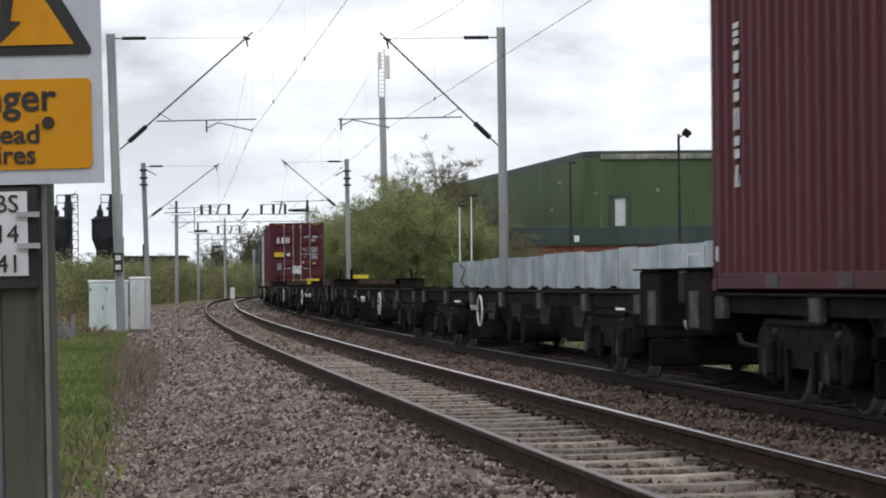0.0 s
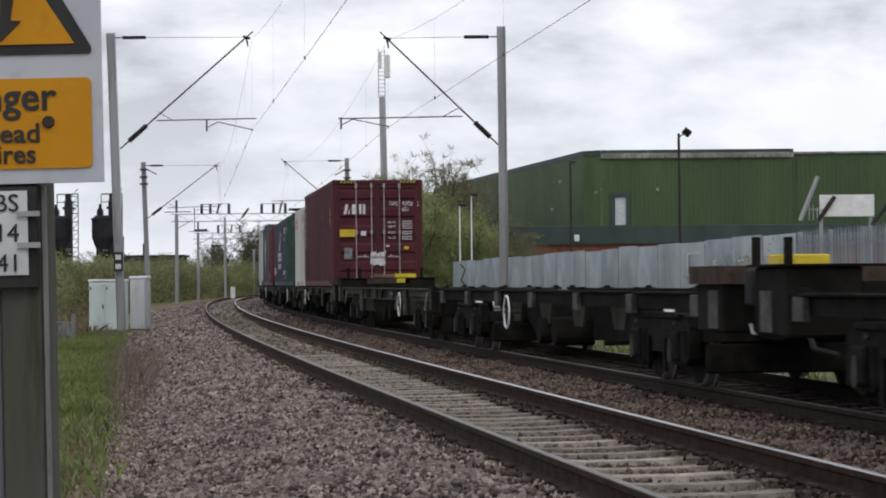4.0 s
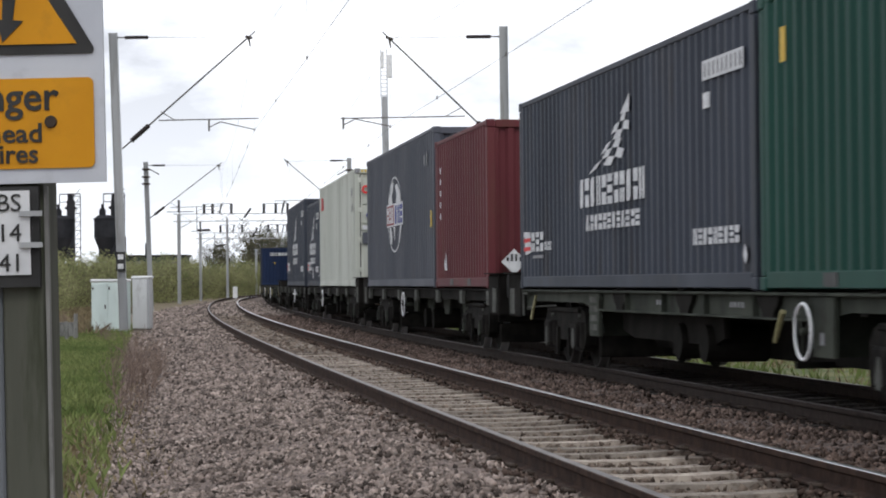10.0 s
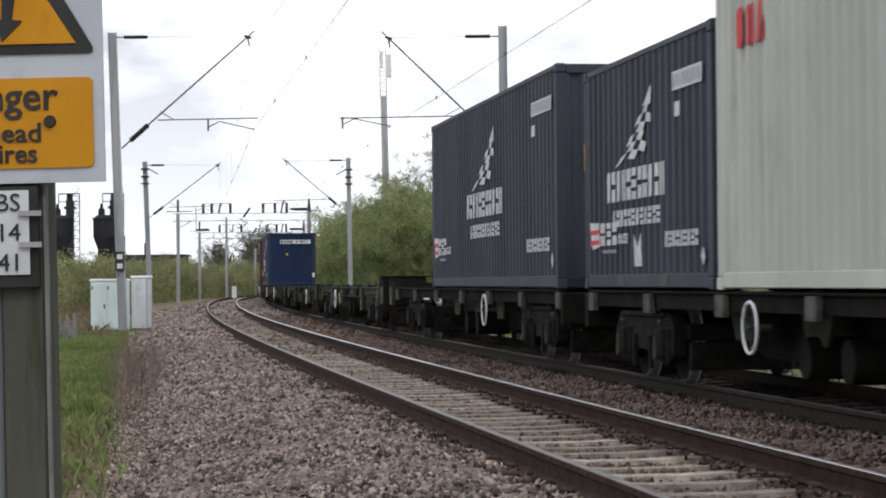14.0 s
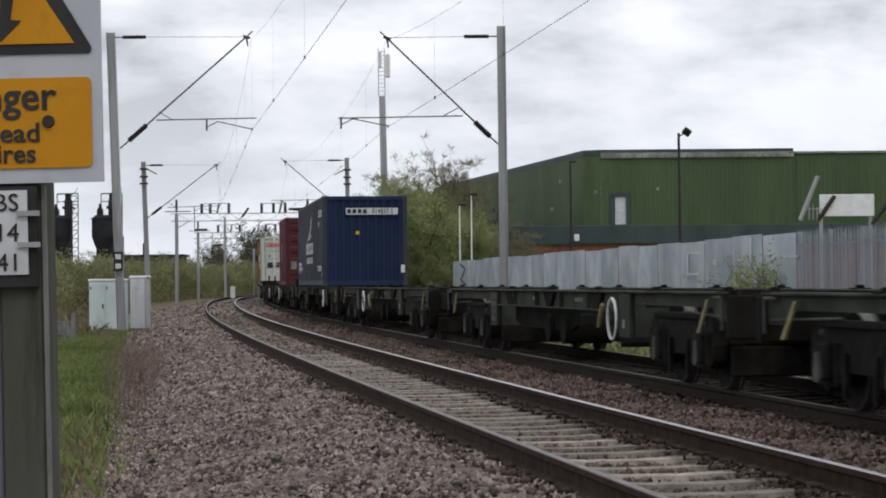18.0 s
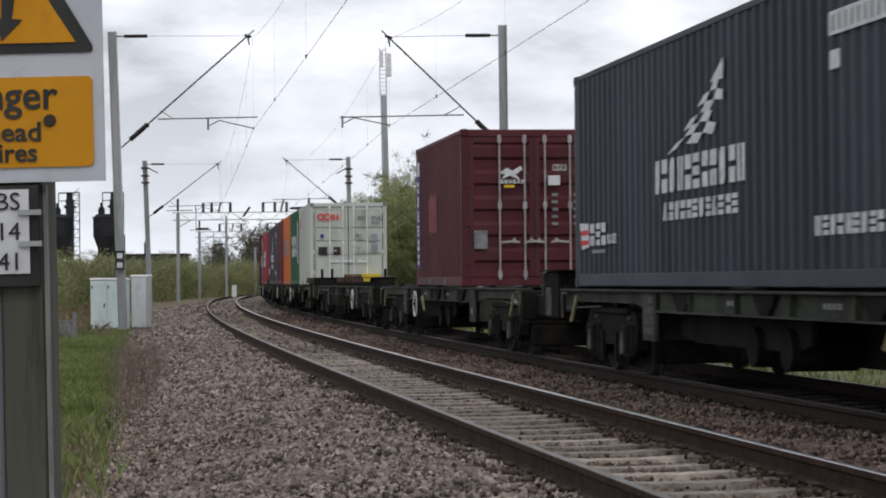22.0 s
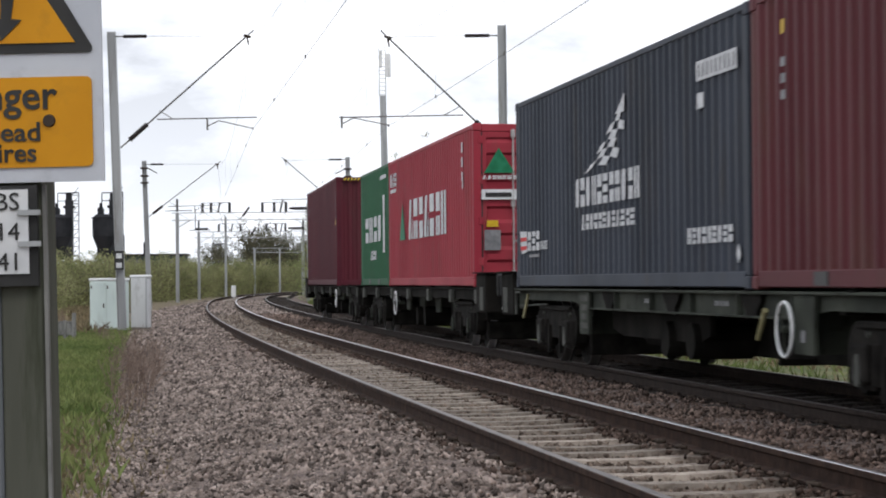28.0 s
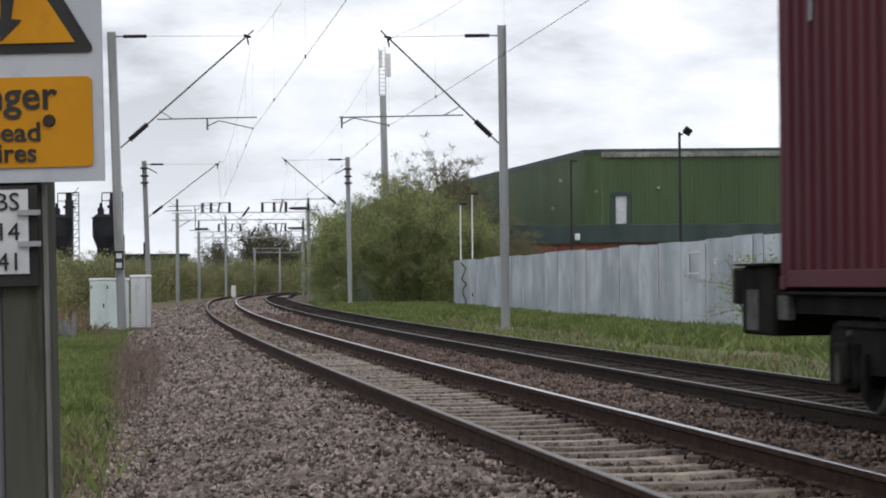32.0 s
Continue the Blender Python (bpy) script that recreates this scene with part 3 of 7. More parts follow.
def portal(y, xl, xr, zl, zr, top, label, switches=True):
    """Two posts and a lattice beam with section-switch frames on it."""
    thing = new("overhead_line_portal")
    thing.matrix_basis = Matrix.Translation((xl, y, zl))
    w = xr - xl
    h = top - zl
    part("post", mast_section(0.24, 0.24, h, 0), M["galv"], thing)
    part("post", mast_section(0.26, 0.26, top - zr + 0.6, 0), M["galv"], thing, m=Matrix.Translation((w, 0, zr - zl)))
    bm = bmesh.new()
    for dz in (0.0, -0.55):
        tube(bm, (-0.4, 0, h + dz), (w + 0.4, 0, h + dz), 0.035, sides=6)
    n = 10
    for i in range(n):
        tube(bm, (w * i / n, 0, h - 0.55 * (i % 2)), (w * (i + 1) / n, 0, h - 0.55 * ((i + 1) % 2)), 0.016, sides=5)
    part("lattice_beam", bm, M["galv"], thing)
    if switches:
        for group in ((0.193, 0.258, 0.31, 0.40), (0.65, 0.74, 0.785, 0.83)):
            xs = [g * w for g in group]
            fr = part("switch_frame", bar((xs[0] - 0.05, 0, h + 0.72), (xs[3] + 0.05, 0, h + 0.75), 0.022, sides=6), M["black"], thing, "black section switch on the beam")
            for k, x in enumerate(xs):
                part("switch_insulator", insulator((x, 0, h + 0.02), (x + (0.16 if k == 2 else 0.0), 0, h + 0.74), 5, 0.115 if k != 2 else 0.07), M["black"], fr)
        for x, d in ((0.0, 1), (w, -1)):
            part("post_insulator", insulator((x, 0, h + 0.1), (x, 0, h + 1.05), 6, 0.095), M["black"], thing)
            part("anchor_bar", bar((x - d * 0.9, 0, h + 0.16), (x + d * 1.1, 0, h + 0.18), 0.03, sides=6), M["black"], thing)
        part("drop_arm", bar((1.35, 0, h - 0.05), (1.35, 0, h - 1.25), 0.03, sides=6), M["black"], thing)
        part("drop_insulator", insulator((1.35, 0, h - 1.22), (2.3, 0, h - 1.2), 5, 0.085), M["black"], thing)
        part("switch_arm", bar((w * 0.5, 0, h - 0.3), (w * 0.55, 0, h + 0.4), 0.08), M["black"], thing)
        part("end_insulator", insulator((w - 0.1, 0, h + 0.3), (w - 1.4, 0, h + 0.28), 6, 0.1), M["insul"], thing)
        part("bracing", bar((w, 0, h - 1.1), (w - 1.0, 0, h - 0.55), 0.03), M["galv"], thing)
        part("bracing", bar((0, 0, h - 1.1), (1.0, 0, h - 0.55), 0.03), M["galv"], thing)
    return tagged(thing, label, "gantry", "overhead line portals")


portal(175, -19.85, -10.05, -0.35, -0.4, 6.35, "grey overhead line portal with black section switches")
portal(222, -23.15, -13.25, -0.5, -0.4, 5.95, "second grey overhead line portal further along the curve")
portal(290, -23.35, -17.4, -0.4, -0.4, 5.35, "pale steel portal at the far end of the curve", switches=False)


def plain_post(x, y, z0, z1, r, material, label, name="signal_post", cap=False):
    thing = new(name)
    thing.matrix_basis = Matrix.Translation((x, y, z0))
    part("pole", bar((0, 0, -0.2), (0, 0, z1 - z0), r, r * 0.8, 10), material, thing)
    if cap:
        part("lamp_head", boxes((-0.05, -0.12, z1 - z0 - 0.12, 0.4, 0.12, z1 - z0 + 0.02), bevel=0.02), M["black"], thing)
    return tagged(thing, label, "post")


plain_post(-20.6, 222, -0.5, 7.4, 0.13, M["galv"], "slim grey steel post behind the portals")
plain_post(-20.1, 288, -0.5, 5.3, 0.12, M["galv"], "slim pale steel post under the far portal")
plain_post(8.72, 158.4, -0.5, 9.2, 0.085, M["black"], "tall black pole in front of the green shed", cap=True)
plain_post(1.12, 148, -0.4, 6.0, 0.055, M["white"], "slender white pole beside the fence end", cap=True)
plain_post(1.86, 148, -0.4, 6.65, 0.055, M["white"], "taller slender white pole beside the fence end", cap=True)


# ---- phone mast, floodlight ----
def phone_mast():
    thing = new("phone_mast")
    thing.matrix_basis = Matrix.Translation((-4.75, 200, -0.6))
    part("monopole", bar((0, 0, 0), (-0.28, 0, 17.6), 0.34, 0.27, 16), M["galv"], thing)
    bm = bmesh.new()
    for dx in (-0.27, 0.27):
        tube(bm, (dx - 0.3, 0, 17.6), (dx - 0.33, 0, 21.7), 0.035, sides=6)
    for i in range(12):
        z = 17.7 + i * 0.34
        tube(bm, (-0.57, 0, z), (-0.03, 0, z), 0.022, sides=5)
    part("head_frame", bm, M["galv"], thing)
    part("antenna_panel", boxes((-0.1, -0.25, 19.2, 0.42, 0.1, 21.2), bevel=0.06), M["white"], thing)
    part("antenna_panel", boxes((-0.62, -0.2, 20.0, -0.3, 0.1, 21.4), bevel=0.05), M["white"], thing)
    for i in range(9):
        part("step_rung", boxes((-0.02 * i, -0.42, 4 + i * 1.4, 0.04 - 0.02 * i, -0.3, 4.05 + i * 1.4)), M["galv"], thing)
    return tagged(thing, "grey phone mast with white panel antennas behind bushes", "phone mast")


phone_mast()


def floodlight():
    thing = new("floodlight_pole")
    thing.matrix_basis = Matrix.Translation((13.22, 130, -0.5))
    part("pole", bar((0, 0, 0), (-0.03, 0, 9.75), 0.10, 0.07, 12), M["black"], thing)
    part("stirrup", bar((-0.03, 0, 9.55), (0.3, 0, 9.75), 0.04), M["black"], thing)
    bm = boxes((-0.22, -0.2, -0.2, 0.22, 0.12, 0.2), bevel=0.04)
    bmesh.ops.transform(bm, matrix=pose(0.42, 0, 9.82, 20, 35, 10), verts=bm.verts)
    part("lamp_housing", bm, M["black"], thing)
    bm = boxes((-0.18, -0.215, -0.16, 0.18, -0.203, 0.16))
    bmesh.ops.transform(bm, matrix=pose(0.42, 0, 9.82, 20, 35, 10), verts=bm.verts)
    part("lens", bm, M["insul"], thing)
    return tagged(thing, "black floodlight on a tall dark pole beside the shed", "floodlight")


floodlight()


# ---- green shed, lower buildings ----
def clad_wall(name, x0, x1, z0, z1, pitch, depth, material, parent, m, holes=()):
    """A wall of trapezoid steel sheet standing in the xz plane; holes are (xa, xb, za, zb)."""
    v, f = [], []
    xs, n = [], int((x1 - x0) / pitch)
    for i in range(n):
        a = x0 + (x1 - x0) * i / n
        p = (x1 - x0) / n
        xs += [(a, 0), (a + 0.55 * p, 0), (a + 0.65 * p, -depth), (a + 0.9 * p, -depth)]
    xs.append((x1, 0))
    levels = sorted({z0, z1, *[h[2] for h in holes], *[h[3] for h in holes]})
    k = len(xs)
    for z in levels:
        v += [(x, y, z) for x, y in xs]
    for j in range(len(levels) - 1):
        zc = (levels[j] + levels[j + 1]) / 2
        for i in range(k - 1):
            xc = (xs[i][0] + xs[i + 1][0]) / 2
            if not any(h[0] < xc < h[1] and h[2] < zc < h[3] for h in holes):
                f.append((j * k + i, j * k + i + 1, (j + 1) * k + i + 1, (j + 1) * k + i))
    return part(name, mesh_of(name, v, f, material), material, parent, m=m)


def green_shed():
    thing = new("industrial_shed")
    x0, y0 = 10.37, 170.0
    thing.matrix_basis = Matrix.Translation((x0, y0, -0.6))
    H = 10.9
    clad_wall("front_wall", 1.2, 14.9, 0, H, 0.32, 0.035, M["clad"], thing, Matrix(), [(2.0, 3.2, 5.75, 7.85)])
    clad_wall("front_wall", 15.0, 60.0, 0, H, 0.32, 0.035, M["clad"], thing, Matrix.Translation((0, 0.6, 0)))
    part("corner_flashing", boxes((14.85, -0.05, 0, 15.1, 0.62, H)), M["clad"], thing)
    side = math.degrees(math.atan2(44.0, -7.42))
    clad_wall("side_wall", 0.0, 66.9, 0, H - 0.05, 0.32, 0.035, M["clad"], thing, pose(0, 0.9, 0, 0, 0, side))
    clad_wall("corner_panel", 0.0, 1.5, 0, H - 0.02, 0.30, 0.03, M["clad"], thing, pose(0, 0.9, 0, 0, 0, -37))
    roof = [(-11.1, 66.9, H + 0.3), (0, 0.95, H + 0.27), (1.25, 0.06, H + 0.27), (15.2, 0.06, H + 0.27), (15.2, 0.6, H), (60, 0.6, H), (60, 66.9, H + 0.8)]
    part("roof", mesh_of("roof", roof, [(0, 1, 2, 3, 4, 5, 6)], M["roof"]), M["roof"], thing)
    part("verge_flashing", boxes((1.2, 0.01, H - 0.02, 15.2, 0.07, H + 0.29)), M["clad_dark"], thing, "dark verge flashing over the gutter")
    part("verge_flashing", boxes((0, -0.06, H - 0.12, 66.9, 0.02, H + 0.3)), M["clad_dark"], thing, "dark verge flashing over the gutter", m=pose(0, 0.9, 0, 0, 0, math.degrees(math.atan2(44.0, -7.42))))
    part("verge_flashing", boxes((0, -0.05, H - 0.1, 1.5, 0.02, H + 0.29)), M["clad_dark"], thing, m=pose(0, 0.9, 0, 0, 0, -37))
    g = part("gutter", boxes((1.2, -0.18, H - 0.34, 15.2, -0.04, H - 0.1), (1.2, -0.05, H - 0.12, 15.2, 0.0, H + 0.06), bevel=0.02), M["roof"], thing, "weathered pale gutter")
    for gx in np.arange(1.4, 15.0, 0.55):
        part("gutter_bracket", boxes((gx, -0.24, H - 0.45 - 0.05 * math.sin(gx * 9), gx + 0.05, -0.19, H - 0.12)), M["rust"], g)
    part("ridge_vent", boxes((8.8, 0.2, H, 10.1, 1.0, H + 0.16), bevel=0.03), M["roof"], thing)
    part("roof_edge", boxes((15.2, 0.45, H - 0.06, 60, 0.58, H + 0.09)), M["roof"], thing)
    w = part("window", boxes((2.0, 0.02, 5.75, 3.2, 0.06, 7.85)), M["mark_white"], thing, "pale blind window with a dark head")
    part("window_head", boxes((1.85, -0.14, 7.8, 3.35, 0.0, 8.05), (1.85, -0.12, 5.7, 2.2, -0.01, 7.8), (3.0, -0.12, 5.7, 3.25, -0.01, 7.8)), M["clad_dark"], w)
    for x, z in ((-2.4, 6.9), (0.8, 8.1), (5.3, 8.3), (-1.8, 8.9)):
        part("wall_light", boxes((x - 0.1, -0.2, z - 0.1, x + 0.1, -0.02, z + 0.12), bevel=0.02), M["roof"], thing)
    return tagged(thing, "large green corrugated steel shed with a worn gutter", "industrial building")


green_shed()


def low_building():
    thing = new("low_lean_to")
    thing.matrix_basis = Matrix.Translation((4.7, 160, -0.5))
    clad_wall("wall", 0, 60, 0, 4.05, 0.9, 0.02, M["brick_red"], thing, Matrix())
    part("fascia", boxes((0, -0.25, 4.1, 60, 0.1, 5.35), bevel=0.03), M["clad_dark"], thing, "slate-grey sheet fascia")
    part("roof", boxes((0, 0.1, 4.95, 60, 9, 5.2)), M["clad_dark"], thing)
    part("bulkhead_lamp", boxes((4.3, -0.45, 4.3, 4.65, -0.26, 4.75), bevel=0.03), M["white"], thing, "white wall lamp")
    part("strip_sign", boxes((12.8, -0.4, 4.05, 13.7, -0.26, 4.2)), M["white"], thing)
    return tagged(thing, "low building with slate fascia over red oxide wall", "building")


low_building()


def yard_skip():
    thing = new("loading_conveyor")
    thing.matrix_basis = Matrix.Translation((20.45, 128, -0.6))
    part("white_panel", boxes((0.2, 0, 5.1, 3.2, 0.06, 6.3), bevel=0.02), M["white"], thing)
    part("boom", bar((-0.9, -0.2, 4.9), (0.1, -0.2, 7.3), 0.12), M["galv"], thing)
    part("boom", bar((3.0, -0.3, 4.6), (4.5, -0.3, 6.6), 0.12), M["black"], thing)
    part("boom", bar((0.1, -0.2, 4.9), (1.0, -0.2, 6.2), 0.12), M["iron"], thing)
    bm = bmesh.new()
    for i in range(4):
        tube(bm, (-0.4 + 0.22 * i, -0.2, 4.9), (-0.4 + 0.22 * i, -0.2, 5.9 - 0.15 * i), 0.03, sides=5)
    tube(bm, (-0.5, -0.2, 5.5), (0.6, -0.2, 5.5), 0.03, sides=5)
    part("handrail", bm, M["galv"], thing)
    part("support_leg", bar((0.3, 0.1, 0.0), (0.3, 0.1, 5.2), 0.1), M["galv"], thing)
    part("support_leg", bar((3.0, 0.1, 0.0), (3.0, 0.1, 5.2), 0.1), M["galv"], thing)
    return tagged(thing, "white-panelled loading conveyor with raised steel booms", "conveyor")


yard_skip()


# ---- the fence along the verge ----
F0, F1, F2 = Vector((0.66, 144, 0)), Vector((8.48, 71, 0)), Vector((9.42, 62.2, 0))


def sheet_fence():
    thing = new("fence_north")
    tagged(thing, "grey galvanised sheet and palisade steel fence along the verge", "fence", kind="structure")
    d = (F1 - F0)
    L, u = d.length, d.normalized()
    ang = math.degrees(math.atan2(u.y, u.x))
    d2 = F2 - F1
    total = L + d2.length
    n = 22
    w = total / n
    sheets = []
    for k in range(2):
        v, f, nx = [], [], 7
        for j, z in enumerate((-0.5, 1.0, 2.36)):
            for i in range(nx):
                v.append((w * i / (nx - 1) - (0.05 if i == nx - 1 else 0), -0.012 * (i % 2) + 0.006 * k * math.sin(i + j), z))
        for j in range(2):
            for i in range(nx - 1):
                f.append((j * nx + i, j * nx + i + 1, (j + 1) * nx + i + 1, (j + 1) * nx + i))
        sheets.append(mesh_of("fence_sheet", v, f, M["fence"]))
    rng = random.Random(5)
    for i in range(n):
        p = F0 + u * w * i
        part("fence_sheet", sheets[i % 2], M["fence"], thing, m=pose(p.x, p.y, -0.02 + rng.uniform(-0.05, 0.03), 0, rng.uniform(-0.3, 0.3), ang))
        if i % 2 == 0:
            part("fence_post", boxes((-0.03, 0.05, -0.6, 0.03, 0.12, 2.25)), M["iron"], thing, m=pose(p.x, p.y, 0, 0, 0, ang))
    # pale outlines of removed notices on the sheets
    for s, z, a, b in ((68.6, 1.25, 1.9, 0.72), (75.2, 1.62, 2.0, 0.06), (77.2, 1.5, 0.12, 0.8), (81.0, 1.66, 1.6, 0.06), (72.4, 1.55, 0.5, 0.16)):
        p = F0 + u * s
        g = part("painted_mark", boxes((0, -0.052, z, a, -0.05, z + 0.05), (0, -0.052, z + b - 0.05, a, -0.05, z + b), (0, -0.052, z, 0.16, -0.05, z + b)), M["white"], thing, m=pose(p.x, p.y, 0, 0, 0, ang))
    pts = [(-0.036, 0.0), (-0.014, -0.018), (0.014, -0.018), (0.036, 0.0)]
    v = [(x, y, z) for z in (-0.5, 2.2) for x, y in pts] + [(0.0, -0.012, 2.42)]
    f = [(0, 1, 5, 4), (1, 2, 6, 5), (2, 3, 7, 6), (4, 5, 8), (5, 6, 8), (6, 7, 8)]
    pm = mesh_of("pale", v, f, M["pale"])
    e = F2
    i = 0
    while e.y > 24 and i < 290:
        part("pale", pm, M["pale"], thing, m=pose(e.x, e.y, rng.uniform(-0.02, 0.02), 0, rng.uniform(-0.8, 0.8), ang))
        e = e + u * 0.142
        i += 1
    for z in (0.35, 1.95):
        bm = boxes((0, 0.005, z, (e - F2).length, 0.05, z + 0.05))
        part("fence_rail", bm, M["pale"], thing, m=pose(F2.x, F2.y, 0, 0, 0, ang))
    for k in range(0, int((e - F2).length), 3):
        p = F2 + u * k
        part("fence_post", boxes((-0.05, 0.05, -0.6, 0.05, 0.15, 2.35)), M["pale"], thing, m=pose(p.x, p.y, 0, 0, 0, ang))


sheet_fence()


def pale_panel():
    thing = new("palisade_panel")
    thing.matrix_basis = pose(-5.55, 151, -0.45, 0, 0, 0)
    for i in range(9):
        part("pale", boxes((i * 0.135, 0, 0, i * 0.135 + 0.07, 0.02, 2.35 - 0.05 * (i % 2))), M["pale"], thing)
    part("rail", boxes((0, 0.021, 0.4, 1.15, 0.06, 0.46), (0, 0.021, 1.9, 1.15, 0.06, 1.96)), M["pale"], thing)
    return tagged(thing, "short pale palisade panel against the bushes", "fence")


pale_panel()


# ---- lineside cabinets ----
def cabinet(x, y, z, w, d, h, material, label, lip):
    thing = new("lineside_cabinet")
    thing.matrix_basis = pose(x, y, z, 0, 0, -6)
    part("body", boxes((0, 0, 0.1, w, d, h - 0.1), bevel=0.015), material, thing)
    part("plinth", boxes((0.02, 0.02, -0.3, w - 0.02, d - 0.02, 0.1)), M["concrete"], thing)
    part("lid", boxes((-lip, -lip, h - 0.1, w + lip, d + lip, h), bevel=0.03), M["white"], thing, "white overhanging lid")
    if w > 0.6:
        for x0, x1 in ((0.03, w * 0.48), (w * 0.5, w - 0.03)):
            door = part("door", boxes((x0, -0.02, 0.16, x1, -0.002, h - 0.16), bevel=0.006), material, thing)
            part("handle", boxes((x1 - 0.1, -0.05, h * 0.5, x1 - 0.06, -0.021, h * 0.5 + 0.14)), M["iron"], door)
            for hz in (0.3, h - 0.35):
                part("hinge", boxes((x0 + 0.01, -0.035, hz, x0 + 0.05, -0.021, hz + 0.1)), M["iron"], door)
    else:
        part("side_rib", boxes((w - 0.06, -0.02, 0.1, w, 0, h - 0.1)), M["galv"], thing)
    return tagged(thing, label, "equipment cabinet", "lineside cabinets")


cabinet(-11.63, 77, -0.66, 1.15, 0.7, 1.95, M["cab"], "pale green two-door lineside equipment cabinet", 0.03)
cabinet(-10.42, 78, -0.47, 0.56, 0.6, 1.86, M["cab_grey"], "narrow grey lineside cabinet with a white lid", 0.03)


def small_box(x, y, z, w, h, label, paint="white"):
    thing = new("lineside_box")
    thing.matrix_basis = Matrix.Translation((x, y, z))
    part("body", boxes((0, 0, 0.3, w, 0.3, h), bevel=0.02), M[paint], thing)
    part("lid", boxes((-0.02, -0.02, h + 0.001, w + 0.02, 0.32, h + 0.03), bevel=0.008), M[paint], thing)
    part("leg", boxes((w * 0.4, 0.1, -0.2, w * 0.6, 0.2, 0.3)), M["galv"], thing)
    return tagged(thing, label, "equipment box")


small_box(-16.4, 181, -0.3, 0.35, 1.15, "small pale lineside box near the curve")
small_box(-10.72, 65, -0.62, 0.42, 0.66, "low grey box among the weeds beside the cabinets", "zinc_old")
plain_post(-10.10, 64, -0.6, 0.32, 0.07, M["zinc_old"], "short grey concrete stake among weeds")
plain_post(-10.28, 63.6, -0.6, 0.12, 0.06, M["zinc_old"], "short grey concrete stake among weeds")


# ---- far silos and works ----
def silo(x, y, w, label):
    thing = new("hopper_silo")
    thing.matrix_basis = Matrix.Translation((x, y, -0.6))
    r = w / 2
    part("drum", bar((0, 0, 8.4), (0, 0, 11.0), r, r, 20), M["silo"], thing)
    part("cone", bar((0, 0, 5.2), (0, 0, 8.4), r * 0.3, r, 20), M["silo"], thing)
    part("dome", bar((0, 0, 11.0), (0, 0, 11.5), r, r * 0.7, 20), M["silo"], thing)
    part("top_house", boxes((-0.9, -0.5, 11.4, -0.1, 0.5, 12.3), (-0.8, -0.4, 12.3, -0.2, 0.4, 12.5), (-0.65, -0.3, 12.5, -0.35, 0.3, 13.1)), M["silo"], thing)
    part("elevator_leg", boxes((0.75, -0.6, 4.0, 1.75, 0.6, 13.6), (0.5, -0.7, 12.4, 2.0, 0.7, 12.75), (0.85, -0.5, 13.6, 1.6, 0.5, 14.6)), M["silo"], thing)
    for dx in (-0.25, 2.7):
        bm = tube(bmesh.new(), (dx, -0.6, 0 if dx > 1 else 12.3), (dx, -0.6, 14.5), 0.07, sides=5)
        part("tower_post", bm, M["silo"], thing)
    for q in range(12):
        z = 1.0 + 1.2 * q
        part("landing", bar((1.75, -0.6, z), (2.7, -0.6, z), 0.06, sides=5), M["silo"], thing)
        part("brace", bar((1.75, -0.6, z), (2.7, -0.6, z + 1.1), 0.04, sides=5), M["silo"], thing)
    part("head_rail", bar((-0.25, -0.6, 14.5), (2.7, -0.6, 14.55), 0.09, sides=5), M["silo"], thing)
    part("head_rail", bar((-0.25, -0.6, 13.4), (2.7, -0.6, 13.4), 0.06, sides=5), M["silo"], thing)
    part("drum_ring", bar((0, 0, 10.9), (0, 0, 11.1), r + 0.12, r + 0.12, 20), M["silo"], thing)
    for a in range(4):
        part("leg", bar((r * 0.7 * math.cos(a * 1.57 + 0.8), r * 0.7 * math.sin(a * 1.57 + 0.8), 0), (r * 0.7 * math.cos(a * 1.57 + 0.8), r * 0.7 * math.sin(a * 1.57 + 0.8), 6.8), 0.12), M["silo"], thing)
    return tagged(thing, label, "silo", "far silos")


silo(-53.9, 330, 3.4, "black hopper silo with a lattice ladder tower")
silo(-47.7, 330, 3.4, "black hopper silo with a lattice ladder tower")


def far_works():
    thing = new("works_building")
    thing.matrix_basis = Matrix.Translation((-45, 332, -0.6))
    part("block", boxes((-3, 0, 0, 8.2, 6, 5.6)), M["clad_dark"], thing)
    part("roof_deck", boxes((-3.3, -0.3, 5.6, 8.5, 6.3, 5.9)), M["silo"], thing)
    for i in range(6):
        part("window", boxes((-2.2 + i * 1.7, -0.03, 3.9, -1.2 + i * 1.7, -0.005, 5.0)), M["mark_grey"], thing)
    for x in (-0.9, -0.4, 2.5):
        part("flue", bar((x, 1, 5.9), (x, 1, 8.8 - 0.5 * abs(x)), 0.12), M["silo"], thing)
    return tagged(thing, "dark flat-roofed works building behind the hedge", "building")


far_works()


def fence_stems():
    thing = new("climbing_stems")
    for z0, x0, lean in ((-0.35, 1.18, 0.0), (-0.35, 1.75, 0.12)):
        bm = bmesh.new()
        p = Vector((x0, 134.2, z0))
        for q in range(8):
            n = Vector((x0 + lean * q * 0.3 + 0.16 * math.sin(q * 2.3 + x0), 134.2, z0 + 0.31 * (q + 1)))
            tube(bm, p, n, 0.05, 0.045, sides=5)
            p = n
        part("stem", bm, M["bark"], thing)
    tagged(thing, "dark twisted climber stems against the fence end", "climber")


fence_stems()


